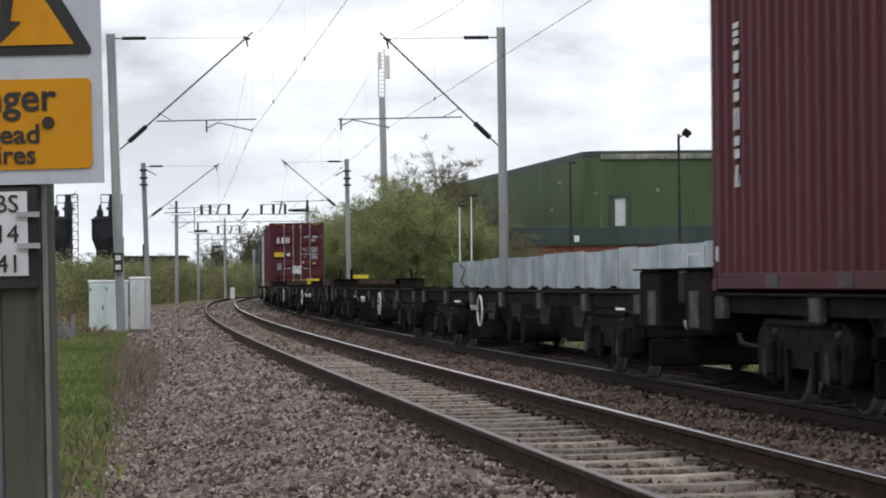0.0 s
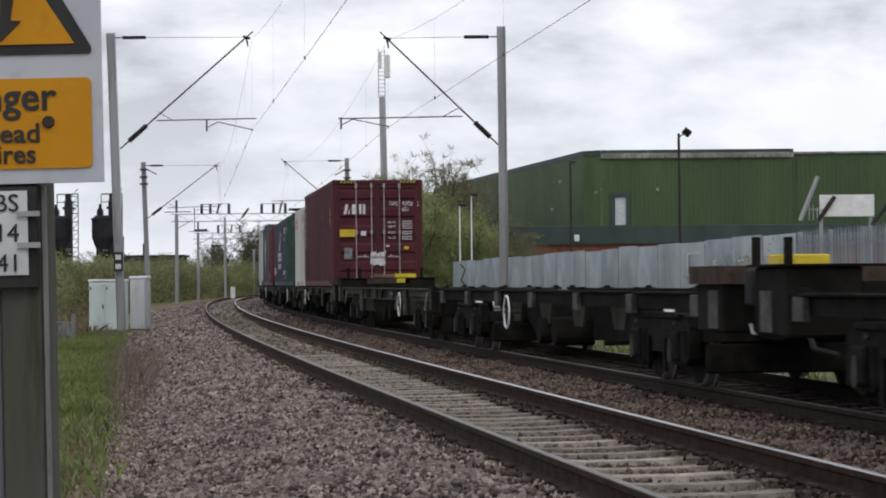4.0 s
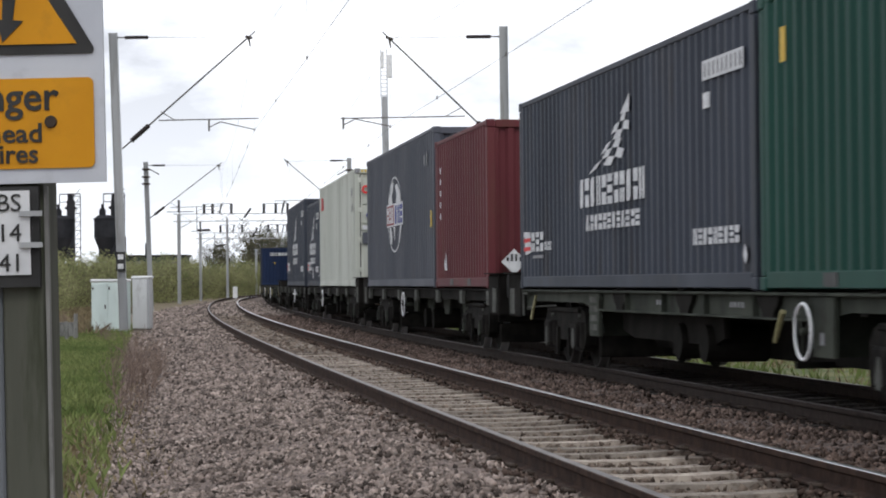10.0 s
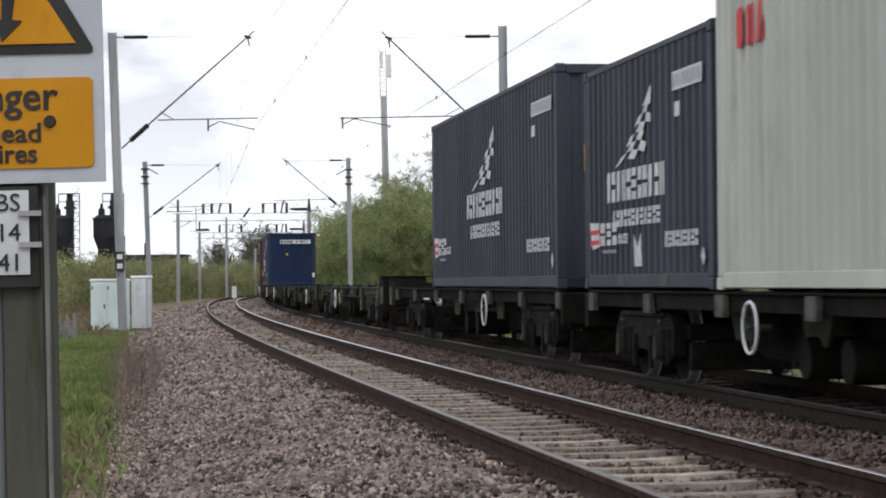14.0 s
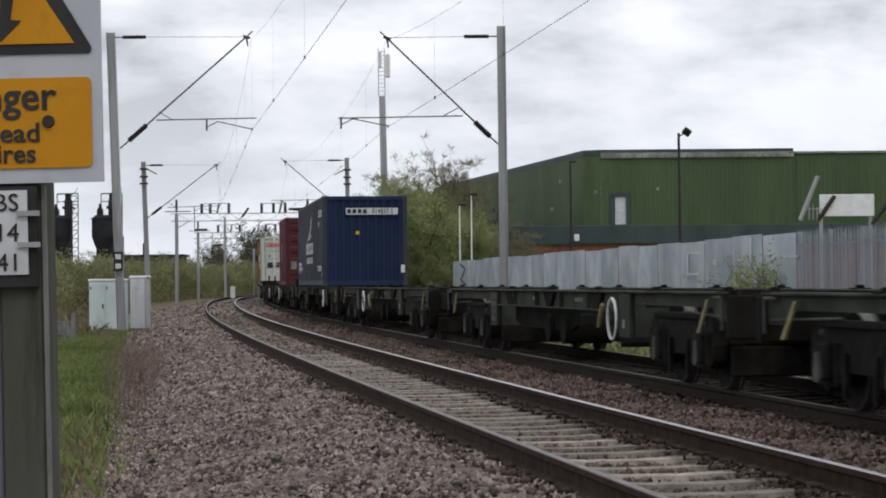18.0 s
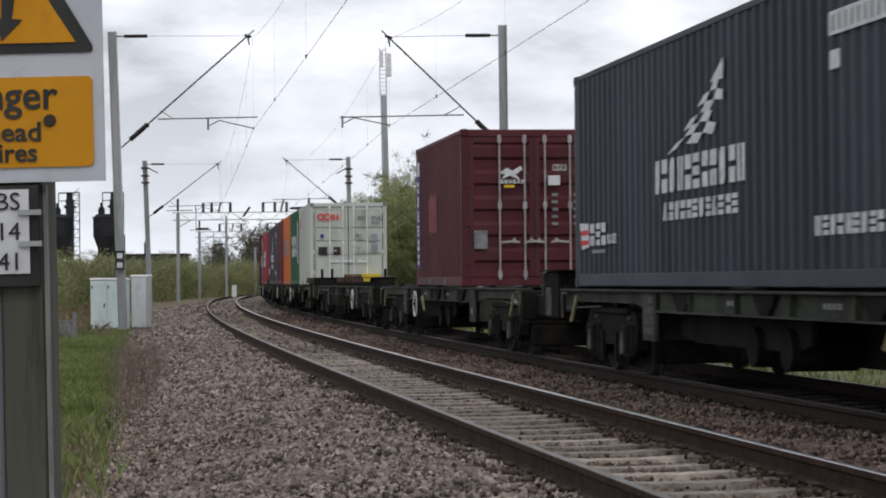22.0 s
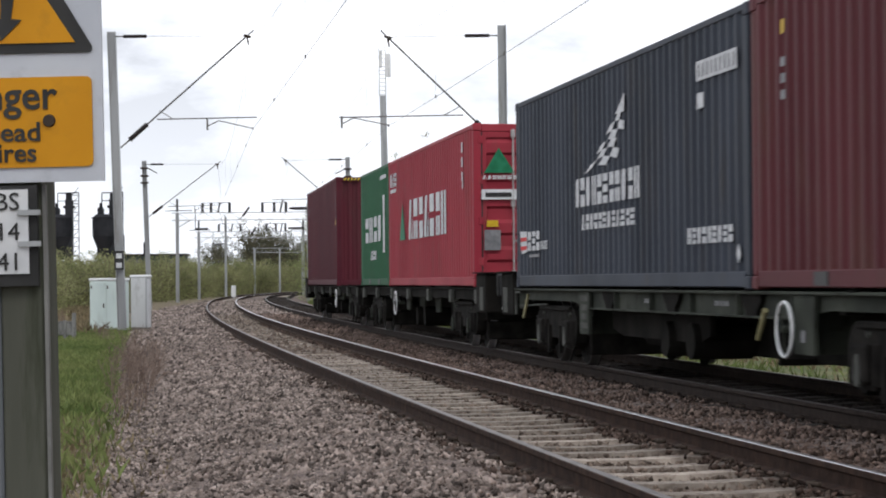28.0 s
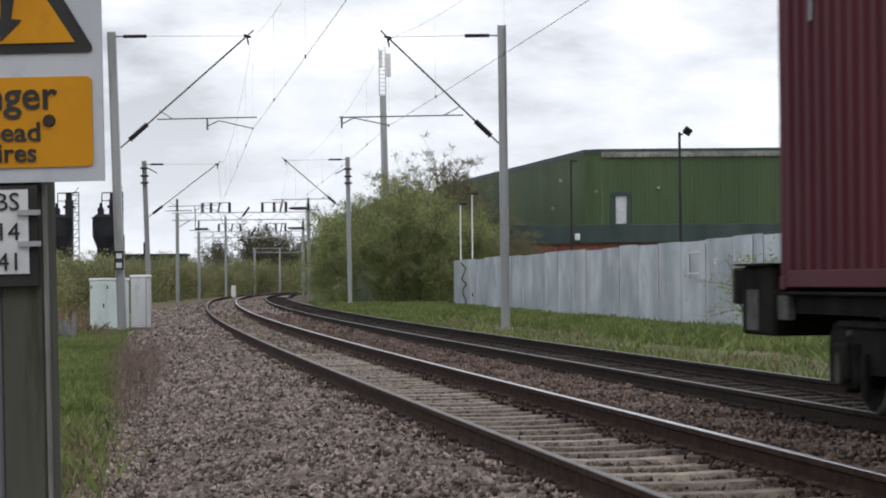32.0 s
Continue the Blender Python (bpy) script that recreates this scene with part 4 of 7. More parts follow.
# ---- warning sign post ----
def sign_post():
    thing = new("warning_sign_post")
    tagged(thing, "weathered post with yellow danger sign and black number board", "sign post")
    y = 3.5
    thing.matrix_basis = pose(-0.60, y, 0, 0, -0.9, 0)
    part("post", boxes((-0.050, 0.03, -0.66, 0.014, 0.16, 1.62), bevel=0.004), M["post"], thing)
    part("backing_board", boxes((-0.155, 0.032, -0.66, -0.0515, 0.12, 1.62), bevel=0.004), M["post_pale"], thing, "blue-grey weathered board")
    part("channel_edge", boxes((0.0152, 0.03, -0.66, 0.0205, 0.045, 1.25)), M["zinc_old"], thing, "thin galvanised edge strip")
    # upper plate
    x1, z0, z1 = 0.1125, 1.2535, 1.72
    x0 = x1 - 0.31
    plate = part("danger_plate", boxes((x0, 0.012, z0, x1, 0.022, z1)), M["sign_white"], thing, "white plate with yellow danger panels")
    part("yellow_panel", rounded(x0 + 0.017, x1 - 0.0155, 1.2755, 1.411, 0.009, 0.0085, 0.0118), M["sign_yellow"], plate)
    cx = (x0 + x1) / 2
    part("triangle_border", prism_xz([(x0 + 0.012, 1.447), (x1 - 0.017, 1.447), (x1 - 0.0145, 1.450), (x1 - 0.014, 1.456), (cx + 0.006, 1.69), (cx - 0.006, 1.69), (x0 + 0.01, 1.456)], 0.0085, 0.0118), M["mark_black"], plate)
    part("triangle_field", prism_xz([(x0 + 0.04, 1.462), (x1 - 0.039, 1.462), (cx, 1.645)], 0.006, 0.0084), M["sign_yellow"], plate)
    part("flash_symbol", prism_xz([(x1 - 0.158, 1.501), (x1 - 0.1495, 1.4985), (x1 - 0.148, 1.535), (x1 - 0.165, 1.54), (x1 - 0.135, 1.60), (x1 - 0.115, 1.60), (x1 - 0.14, 1.555), (x1 - 0.126, 1.55), (x1 - 0.1335, 1.4985), (x1 - 0.118, 1.497), (x1 - 0.1496, 1.4656)], 0.0035, 0.0058), M["mark_black"], plate)
    for text, size, z, dx, wide in (("Danger", 0.062, 1.382, -0.004, 0.98), ("Overhead", 0.0405, 1.3275, -0.026, 1.08), ("live wires", 0.0405, 1.2965, -0.022, 1.0)):
        part("lettering", lettering(text, size, M["mark_black"], 0.014), M["mark_black"], plate, m=Matrix.Translation((cx + dx, 0.0075, z)) @ Matrix.Diagonal((wide, 1, 1, 1)))
    part("screw_head", bar((0.032, 0.003, 1.345), (0.032, 0.0118, 1.345), 0.0085, 0.0105, 14), M["iron"], plate)
    # lower number board
    board = part("number_board", boxes((-0.19, 0.014, 1.098, 0.010, 0.0295, 1.249)), M["mark_black"], thing, "black board with a white number plate")
    part("number_plate", boxes((-0.165, 0.010, 1.1165, -0.003, 0.0138, 1.243)), M["mark_white"], board)
    for text, z, x in (("BS", 1.2235, -0.034), ("14", 1.1785, -0.034), ("41", 1.1335, -0.032)):
        part("lettering", lettering(text, 0.038, M["mark_black"]), M["mark_black"], board, m=Matrix.Translation((x, 0.009, z)))
    for z in (1.208, 1.161):
        part("strap_clip", boxes((-0.018, 0.004, z - 0.004, 0.016, 0.0098, z + 0.004)), M["galv"], board)


def prism_xz(poly, y0, y1):
    return prism(poly, y0, y1)


def rounded(x0, x1, z0, z1, r, y0, y1):
    poly = []
    for cx, cz, a0 in ((x1 - r, z1 - r, 0), (x0 + r, z1 - r, 90), (x0 + r, z0 + r, 180), (x1 - r, z0 + r, 270)):
        for k in range(5):
            a = radians(a0 + 22.5 * k)
            poly.append((cx + r * math.cos(a), cz + r * math.sin(a)))
    return prism(poly, y0, y1)


sign_post()


# ---- plants ----
def quads_mesh(name, centres, u, w, material):
    """Many small four-sided leaves: centre, half length and half width vectors."""
    n = len(centres)
    v = np.stack([centres - u - 0.3 * w, centres - 0.1 * u + w, centres + u + 0.2 * w, centres + 0.1 * u - w], 1).reshape(-1, 3).astype(np.float32)
    return raw_mesh(name, v, np.arange(4 * n, dtype=np.int32).reshape(n, 4), material)


def raw_mesh(name, v, f, material):
    me = bpy.data.meshes.new(name)
    n, k = f.shape
    me.vertices.add(len(v))
    me.vertices.foreach_set("co", np.ascontiguousarray(v, dtype=np.float32).ravel())
    me.loops.add(n * k)
    me.loops.foreach_set("vertex_index", np.ascontiguousarray(f, dtype=np.int32).ravel())
    me.polygons.add(n)
    me.polygons.foreach_set("loop_start", np.arange(0, n * k, k, dtype=np.int32))
    me.materials.append(material)
    me.update(calc_edges=True)
    return me


def unit(a):
    return a / np.maximum(np.linalg.norm(a, axis=-1, keepdims=True), 1e-6)


def shrub(name, height, radius, leaves, leaf, material, seed, stems=7, bare=0.25, label="", category="bush", group="", loose=0.075):
    """Stems that fork three times, twigs at their ends, and leaves round the twigs in uneven clumps."""
    rng = np.random.default_rng(seed)
    thing = new(name)
    segs = []
    tips = []

    def grow(p, d, length, r, level):
        n = 3
        for i in range(n):
            d = unit(d + rng.normal(0, 0.13, 3) + np.array([0, 0, 0.06]))
            q = p + d * length / n
            segs.append((p, q, r * (1 - 0.2 * i), r * (1 - 0.2 * (i + 1))))
            p = q
            if level < 3 and (i > 0 or level > 0):
                for _ in range(1 if level else 2):
                    side = unit(d + rng.normal(0, 0.55, 3))
                    grow(p, side, length * rng.uniform(0.5, 0.75), r * 0.5, level + 1)
        tips.append(p)

    for k in range(stems):
        a = 2 * math.pi * k / stems + rng.uniform(0, 0.6)
        spread = rng.uniform(0.15, 1.0) * radius / height
        d = unit(np.array([math.cos(a) * spread, math.sin(a) * spread, 1.0]))
        grow(np.array([math.cos(a) * 0.25, math.sin(a) * 0.25, -0.1]), d, height * rng.uniform(0.45, 0.62), height * 0.014 + 0.002, 0)
    bm_v, bm_f = [], []
    for p, q, r0, r1 in segs:
        d = unit(q - p)
        s1 = unit(np.cross(d, [0.3, 0.9, 0.2]))
        s2 = np.cross(d, s1)
        b = len(bm_v)
        for c, r in ((p, r0), (q, r1)):
            for a in range(4):
                bm_v.append(c + r * (math.cos(a * 1.571) * s1 + math.sin(a * 1.571) * s2))
        bm_f += [(b + a, b + (a + 1) % 4, b + 4 + (a + 1) % 4, b + 4 + a) for a in range(4)]
    tr = part("trunk", raw_mesh("trunk", np.array(bm_v), np.array(bm_f), M["bark"]), M["bark"], thing)
    tips = np.array(tips)
    # thin twigs
    k = rng.integers(0, len(tips), int(leaves * bare))
    c0 = tips[k]
    dirs = unit(rng.normal(0, 1, c0.shape) + np.array([0, 0, 0.9]))
    ln = rng.uniform(0.2, 0.7, (len(k), 1)) * height * 0.12
    tw = quads_mesh("twigs", c0 + dirs * ln * 0.5, dirs * ln * 0.5, unit(np.cross(dirs, rng.normal(0, 1, c0.shape))) * (0.002 + 0.0015 * height), M["twig"])
    part("twig_spray", tw, M["twig"], thing)
    if leaves and material:
        k = rng.integers(0, len(tips), leaves)
        clump = rng.uniform(0.4, 1.0, len(tips))[k][:, None]
        c = tips[k] + rng.normal(0, 1, (leaves, 3)) * np.array([1, 1, 0.8]) * height * loose * clump
        low = rng.random(leaves) < 0.22
        c[low, 2] *= rng.uniform(0.1, 0.8, low.sum())
        c[:, 2] = np.maximum(c[:, 2], 0.05)
        u = unit(rng.normal(0, 1, (leaves, 3)))
        w = unit(np.cross(u, rng.normal(0, 1, (leaves, 3))))
        s = leaf * rng.uniform(0.6, 1.3, (leaves, 1))
        part("crown", quads_mesh("crown", c, u * s, w * s * 0.55, material), material, thing)
    return tagged(thing, label, category, group)


def plant(proto, x, y, z, turn, scale, sz=None):
    return copy_thing(proto, Matrix.Translation((x, y, z)) @ Matrix.Rotation(turn, 4, "Z") @ Matrix.Diagonal((scale, scale, sz or scale, 1)))


VEG = random.Random(11)
big = [shrub("bush", 6.4, 3.3, 34000, 0.058, M["leaf"], 20 + i, stems=10, loose=0.058, label="tall willowy bush in fresh spring leaf", group="bushes by the far track") for i in range(3)]
thin = shrub("bush", 7.2, 2.2, 3600, 0.042, M["leaf"], 31, stems=11, bare=4.0, loose=0.04, label="sparse twiggy tree just coming into leaf", group="bushes by the far track")
scrub = [shrub("scrub_bush", 3.2, 2.2, 5000, 0.07, M["leaf_dull"], 40 + i, stems=8, bare=0.5, label="olive-brown scrub bush in the lineside hedge", group="lineside hedge") for i in range(3)]
dark = [shrub("far_tree", 9.0, 4.2, 5200, 0.15, M["leaf_dark"], 50 + i, bare=0.6, label="dark tree on the far embankment", category="tree", group="far trees") for i in range(2)]
# right-hand bushes: x, y, size
PLACES = [(-1.6, 152.0, 0.98), (0.6, 155.0, 0.82), (-3.3, 154.5, 1.0), (-5.0, 157.5, 0.98), (-6.2, 163.0, 0.85), (-2.0, 160.0, 1.08), (1.9, 161.0, 0.84), (3.4, 164.0, 0.70),
          (-6.9, 172.0, 0.8), (-7.6, 186.0, 0.75), (-8.8, 200.0, 0.72), (-9.2, 216.0, 0.72), (-8.4, 234.0, 0.75), (-7.0, 252.0, 0.8), (-5.0, 272.0, 0.9), (-0.5, 170.0, 0.94), (-5.5, 176, 1.05), (-6.3, 155.5, 0.72), (-7.3, 160.0, 0.5), (-4.2, 152.5, 0.72), (-2.6, 150.8, 0.5), (0.0, 150.2, 0.5)]
for i, (x, y, k) in enumerate(PLACES):
    if i < 3:
        big[i].matrix_basis = Matrix.Translation((x, y, -0.45)) @ Matrix.Rotation(i * 1.3, 4, "Z") @ Matrix.Diagonal((k, k, k, 1))
    else:
        plant(big[i % 3], x, y, -0.45, VEG.uniform(0, 6.3), k / big[i % 3].scale.x)
thin.matrix_basis = Matrix.Translation((-0.6, 182, -0.5)) @ Matrix.Diagonal((1.3, 1.3, 1.3, 1))
for x, y, k in ((1.4, 186, 1.25), (4.6, 168, 0.68), (5.2, 158, 0.55), (-2.6, 188, 1.2), (4.4, 150.5, 0.55)):
    plant(thin, x, y, -0.45, VEG.uniform(0, 6.3), k / 1.3)
# left-hand hedge
i = 0
for s in np.arange(84, 330, 4.2):
    for o in ((-9.5, -12.5, -16.0) if s < 150 else (-9.0, -12.5)):
        p = line(s + VEG.uniform(-1.5, 1.5), o + VEG.uniform(-1, 1), -0.6)
        k = VEG.uniform(0.72, 1.0) * (1.0 + 0.0014 * (s - 84))
        if i < 3:
            scrub[i].matrix_basis = Matrix.Translation(p) @ Matrix.Diagonal((k, k, k, 1))
        else:
            plant(scrub[i % 3], p.x, p.y, p.z, VEG.uniform(0, 6.3), k / scrub[i % 3].scale.x)
        i += 1
for x, y, k in ((-21, 352, 0.8), (-25, 345, 0.9), (-29, 350, 0.95), (-34, 352, 0.75), (-39, 356, 0.6), (-18, 372, 0.95), (-23, 376, 1.0), (-28, 372, 0.95), (-14, 392, 1.1), (-8, 402, 1.1), (-20, 402, 1.0), (-46, 362, 0.5), (-54, 364, 0.5), (-62, 366, 0.5), (-3, 392, 1.0), (2, 372, 1.0), (5, 350, 1.0)):
    if y == 352 and x == -21:
        dark[0].matrix_basis = Matrix.Translation((x, y, -0.6)) @ Matrix.Diagonal((k, k, k, 1))
    elif y == 345:
        dark[1].matrix_basis = Matrix.Translation((x, y, -0.6)) @ Matrix.Diagonal((k, k, k, 1))
    else:
        plant(dark[VEG.randrange(2)], x, y, -0.6, VEG.uniform(0, 6.3), k / 0.85)
verge_shrub = shrub("verge_shrub", 2.3, 1.0, 1500, 0.045, M["leaf"], 61, stems=6, bare=0.8, label="small leafy shrub against the steel fence")
verge_shrub.matrix_basis = Matrix.Translation((8.72, 63.6, -0.4)) @ Matrix.Diagonal((1.25, 1.25, 0.92, 1))
weed = shrub("dead_weed", 1.0, 0.16, 60, 0.014, M["bramble"], 62, stems=4, bare=3.0, label="dead brown weed stems at the edge of the ballast", category="weed")
for o_weed in weed.children:
    o_weed.data.materials[0] = M["bramble"]
weed.matrix_basis = Matrix.Translation((-4.02, 30.0, -0.52)) @ Matrix.Diagonal((0.8, 0.8, 0.95, 1))
for x, y, k in ((-4.2, 32.5, 0.95), (-3.75, 27.6, 0.7), (-11.3, 68.6, 1.1), (-9.6, 66.2, 0.7), (-8.9, 62.0, 0.7), (-4.6, 35.0, 1.05), (-4.9, 38.0, 1.0), (-5.3, 41.0, 0.95), (-4.35, 34.0, 0.8), (-5.0, 36.5, 0.75), (-3.9, 29.0, 0.6)):
    plant(weed, x, y, -0.55, VEG.uniform(0, 6.3), k)


def blades(name, s, o, z, height, width, material, seed, label):
    rng = np.random.default_rng(seed)
    n = len(s)
    c = line_array(s, o, z)
    a = rng.uniform(0, 2 * math.pi, n)
    side = np.stack([np.cos(a), np.sin(a), np.zeros(n)], -1) * (width * rng.uniform(0.6, 1.3, n))[:, None]
    lean = np.stack([rng.normal(0, 0.35, n), rng.normal(0, 0.35, n), np.ones(n)], -1)
    h = (height * rng.uniform(0.4, 1.3, n))[:, None]
    v = np.stack([c - side, c + side, c + lean * h * 0.6 + side * 0.6, c + lean * h + np.stack([rng.normal(0, 0.2, n), rng.normal(0, 0.2, n), np.zeros(n)], -1) * h], 1)
    ob = part(name, raw_mesh(name, v.reshape(-1, 3), np.arange(4 * n, dtype=np.int32).reshape(n, 4), material), material)
    return tagged(ob, label, "grass", kind="stuff")


R = np.random.default_rng(7)


def patchy(n, s0, s1, o0, o1, scale, cut):
    s, o = R.uniform(s0, s1, n), R.uniform(o0, o1, n)
    keep = np.sin(s * scale + 2.1 * np.sin(o * 1.7)) + np.sin(o * 2.3 + s * 0.31) + R.normal(0, 0.5, n) > cut
    return s[keep], o[keep]


def fading(n, s0, s1, o0, o1, knots, seed):
    """Places whose density follows the knots (s, share) and drifts in soft clumps."""
    rng = np.random.default_rng(seed)
    s, o = rng.uniform(s0, s1, n), rng.uniform(o0, o1, n)
    share = np.interp(s, [k[0] for k in knots], [k[1] for k in knots])
    drift = 0.5 + 0.25 * np.sin(s * 0.83 + 1.3 * np.sin(o * 2.1)) + 0.25 * np.sin(o * 3.7 + 1.9 * np.sin(s * 0.57))
    edge = np.clip((-3.35 - o) / 0.5, 0.15, 1)
    keep = rng.random(n) < share * edge * (0.35 + 0.9 * drift)
    return s[keep], o[keep]


s, o = fading(150000, 3, 80, -6.2, -3.4, ((3, 0.12), (12, 0.2), (17, 0.45), (25, 0.75), (29, 0.9), (50, 0.9), (60, 0.3), (80, 0.12)), 71)
blades("lineside_grass", s, o, -0.53, 0.18, 0.0045, M["grass"], 1, "fresh green grass along the ballast edge")
s, o = fading(110000, 2, 80, -6.2, -3.0, ((2, 1.0), (22, 1.0), (30, 0.4), (48, 0.3), (58, 0.8), (80, 0.8)), 72)
blades("dry_grass", s, o, -0.53, 0.10, 0.0035, M["grass_dry"], 2, "dry straw-coloured grass along the ballast edge")
s, o = patchy(80000, 15, 150, 5.6, 13.5, 0.3, -0.8)
on_path = (o > 6.0) & (o < 8.5) & (s < 75) & (R.random(len(s)) < 0.9)
s, o = s[~on_path], o[~on_path]
blades("verge_grass", s, o, -0.42, 0.26, 0.011, M["grass"], 3, "fresh green grass on the verge by the fence")
s, o = patchy(42000, 15, 150, 5.3, 13.5, 0.25, 0.1)
blades("verge_dry_grass", s, o, -0.44, 0.16, 0.012, M["grass_dry"], 4, "dry grass at the edge of the far ballast")
s, o = patchy(20000, 60, 130, -12.0, -4.5, 0.3, 0.0)
blades("cess_weeds", s, o, -0.55, 0.4, 0.018, M["grass_dry"], 5, "pale dry weeds round the lineside cabinets")


# ---- loose ballast ----
def stones(name, s0, s1, o0, o1, per_m2, size, seed, label, mat="stone", heap=False):
    """Angular stones: jittered octahedra lying in the bed."""
    rng = np.random.default_rng(seed)
    n = int((s1 - s0) * (o1 - o0) * per_m2)
    s, o = rng.uniform(s0, s1, n), rng.uniform(o0, o1, n)
    keep = np.ones(n, bool)
    for r in (-0.7525, 0.7525, SIX - 0.7525, SIX + 0.7525):
        keep &= np.abs(o - r) > 0.085
    ph = (s / 0.65) % 1.0
    for c in (0.0, SIX):
        on = (np.abs(o - c) < 1.28) & ((ph < 0.20) | (ph > 0.80))
        keep &= ~(on & (rng.random(n) < np.where(np.abs(o - c) < 0.68, 0.90, np.where(o < 0, np.where(s < 24, 0.93, 0.6), 0.25))))
    keep &= rng.random(n) < np.clip((o + 4.5) / 1.3, 0, 1) ** 1.6
    if heap:
        keep = np.abs(np.abs(o) - 0.7525) > 0.1
        keep &= rng.random(n) < 0.55 + 0.45 * np.sin(s * 1.7) * np.sin(s * 0.43 + o * 4)
    s, o = s[keep], o[keep]
    n = len(s)
    z = np.interp(o, [a for a, _ in BED], [b for _, b in BED]) + rng.uniform(-0.02, 0.014, n)
    inside = (np.abs(o) < 0.7) | (np.abs(o - SIX) < 0.7)
    z = np.where(inside, z + 0.010, z + 0.012 * np.sin(s * 2.1 + o * 3.0))
    z = np.maximum(z, np.where(o < -3.25, -0.51, -9.0))
    if heap:
        z = rng.uniform(-0.165, -0.135, n)
    c = line_array(s, o, 0.0)
    c[:, 2] = z
    base = np.array([(1, 0, 0), (-1, 0, 0), (0, 1, 0), (0, -1, 0), (0, 0, 0.75), (0, 0, -0.75)])
    v = base[None] * rng.uniform(0.55, 1.25, (n, 6, 1)) + rng.normal(0, 0.22, (n, 6, 3))
    q = rng.normal(0, 1, (n, 4))
    q /= np.linalg.norm(q, axis=1, keepdims=True)
    a, b, cc, d = q.T
    rot = np.stack([np.stack([1 - 2 * (cc * cc + d * d), 2 * (b * cc - a * d), 2 * (b * d + a * cc)], -1),
                    np.stack([2 * (b * cc + a * d), 1 - 2 * (b * b + d * d), 2 * (cc * d - a * b)], -1),
                    np.stack([2 * (b * d - a * cc), 2 * (cc * d + a * b), 1 - 2 * (b * b + cc * cc)], -1)], 1)
    v = np.einsum("nij,nkj->nki", rot, v) * (size * rng.uniform(0.55, 1.35, n))[:, None, None] + c[:, None, :]
    f = np.array([(0, 2, 4), (2, 1, 4), (1, 3, 4), (3, 0, 4), (2, 0, 5), (1, 2, 5), (3, 1, 5), (0, 3, 5)])
    f = (f[None] + 6 * np.arange(n)[:, None, None]).reshape(-1, 3)
    return tagged(part(name, raw_mesh(name, v.reshape(-1, 3), f, M[mat]), M[mat]), label, "ballast stones", kind="stuff")


stones("ballast_stones", -4, 18, -4.5, -0.7, 640, 0.028, 1, "angular pinkish-grey ballast stones on the near shoulder")
stones("ballast_stones", 18, 42, -4.5, -0.7, 300, 0.037, 2, "angular pinkish-grey ballast stones beside the near track")
stones("dusty_stones", -4, 30, -0.7, 0.7, 300, 0.027, 6, "pale dusty ballast between the rails of the near track", "stone_dusty")
stones("dusty_stones", 30, 80, -0.7, 0.7, 120, 0.048, 7, "pale dusty ballast further along the near track", "stone_dusty")
for o_a, o_b, seed in ((-1.08, -0.85, 21), (-0.65, -0.5, 22), (0.44, 0.65, 23), (0.85, 1.02, 24)):
    stones("rusty_stones", -4, 60, o_a, o_b, 260, 0.026, seed, "rust-dark stones heaped along the foot of a rail", "stone_rusty", heap=True)
stones("ballast_stones", -4, 45, 0.7, 2.5, 380, 0.028, 3, "angular brown ballast stones between the two tracks", "stone_brown")
stones("oily_stones", -4, 45, 2.5, 4.3, 200, 0.034, 8, "grimy ballast stones in the far track, coloured dark for the train's shade", "stone_shaded")
stones("ballast_stones", 0, 60, 4.3, 5.8, 110, 0.042, 9, "ballast stones at the foot of the grassy verge")
stones("ballast_stones", 42, 80, -3.9, -0.7, 75, 0.062, 4, "ballast stones further along the shoulder")
stones("ballast_stones", 45, 80, 0.7, 2.5, 75, 0.058, 10, "brown ballast stones further along between the tracks", "stone_brown")
stones("oily_stones", 45, 110, 2.5, 4.3, 60, 0.06, 11, "grimy ballast stones further along the far track, coloured dark for train shade", "stone_shaded")
stones("ballast_stones", 80, 150, -3.9, 2.5, 20, 0.09, 5, "ballast stones in the far curve")


# ---- sleepers and rail fastenings ----
def sleeper_mesh():
    prof = [(-1.25, -0.18, 0.105), (-0.95, -0.155, 0.105), (-0.5, -0.155, 0.105), (-0.2, -0.168, 0.10), (0.2, -0.168, 0.10), (0.5, -0.155, 0.105), (0.95, -0.155, 0.105), (1.25, -0.18, 0.105)]
    v, f = [], []
    for y, top, w in prof:
        v += [(-w - 0.025, y, -0.34), (-w, y, top), (w, y, top), (w + 0.025, y, -0.34)]
    for i in range(len(prof) - 1):
        for j in range(3):
            f.append((4 * i + j, 4 * i + j + 1, 4 * i + j + 5, 4 * i + j + 4))
    f += [(0, 3, 2, 1), (28, 29, 30, 31)]
    return mesh_of("sleeper", v, f, M["sleeper"])


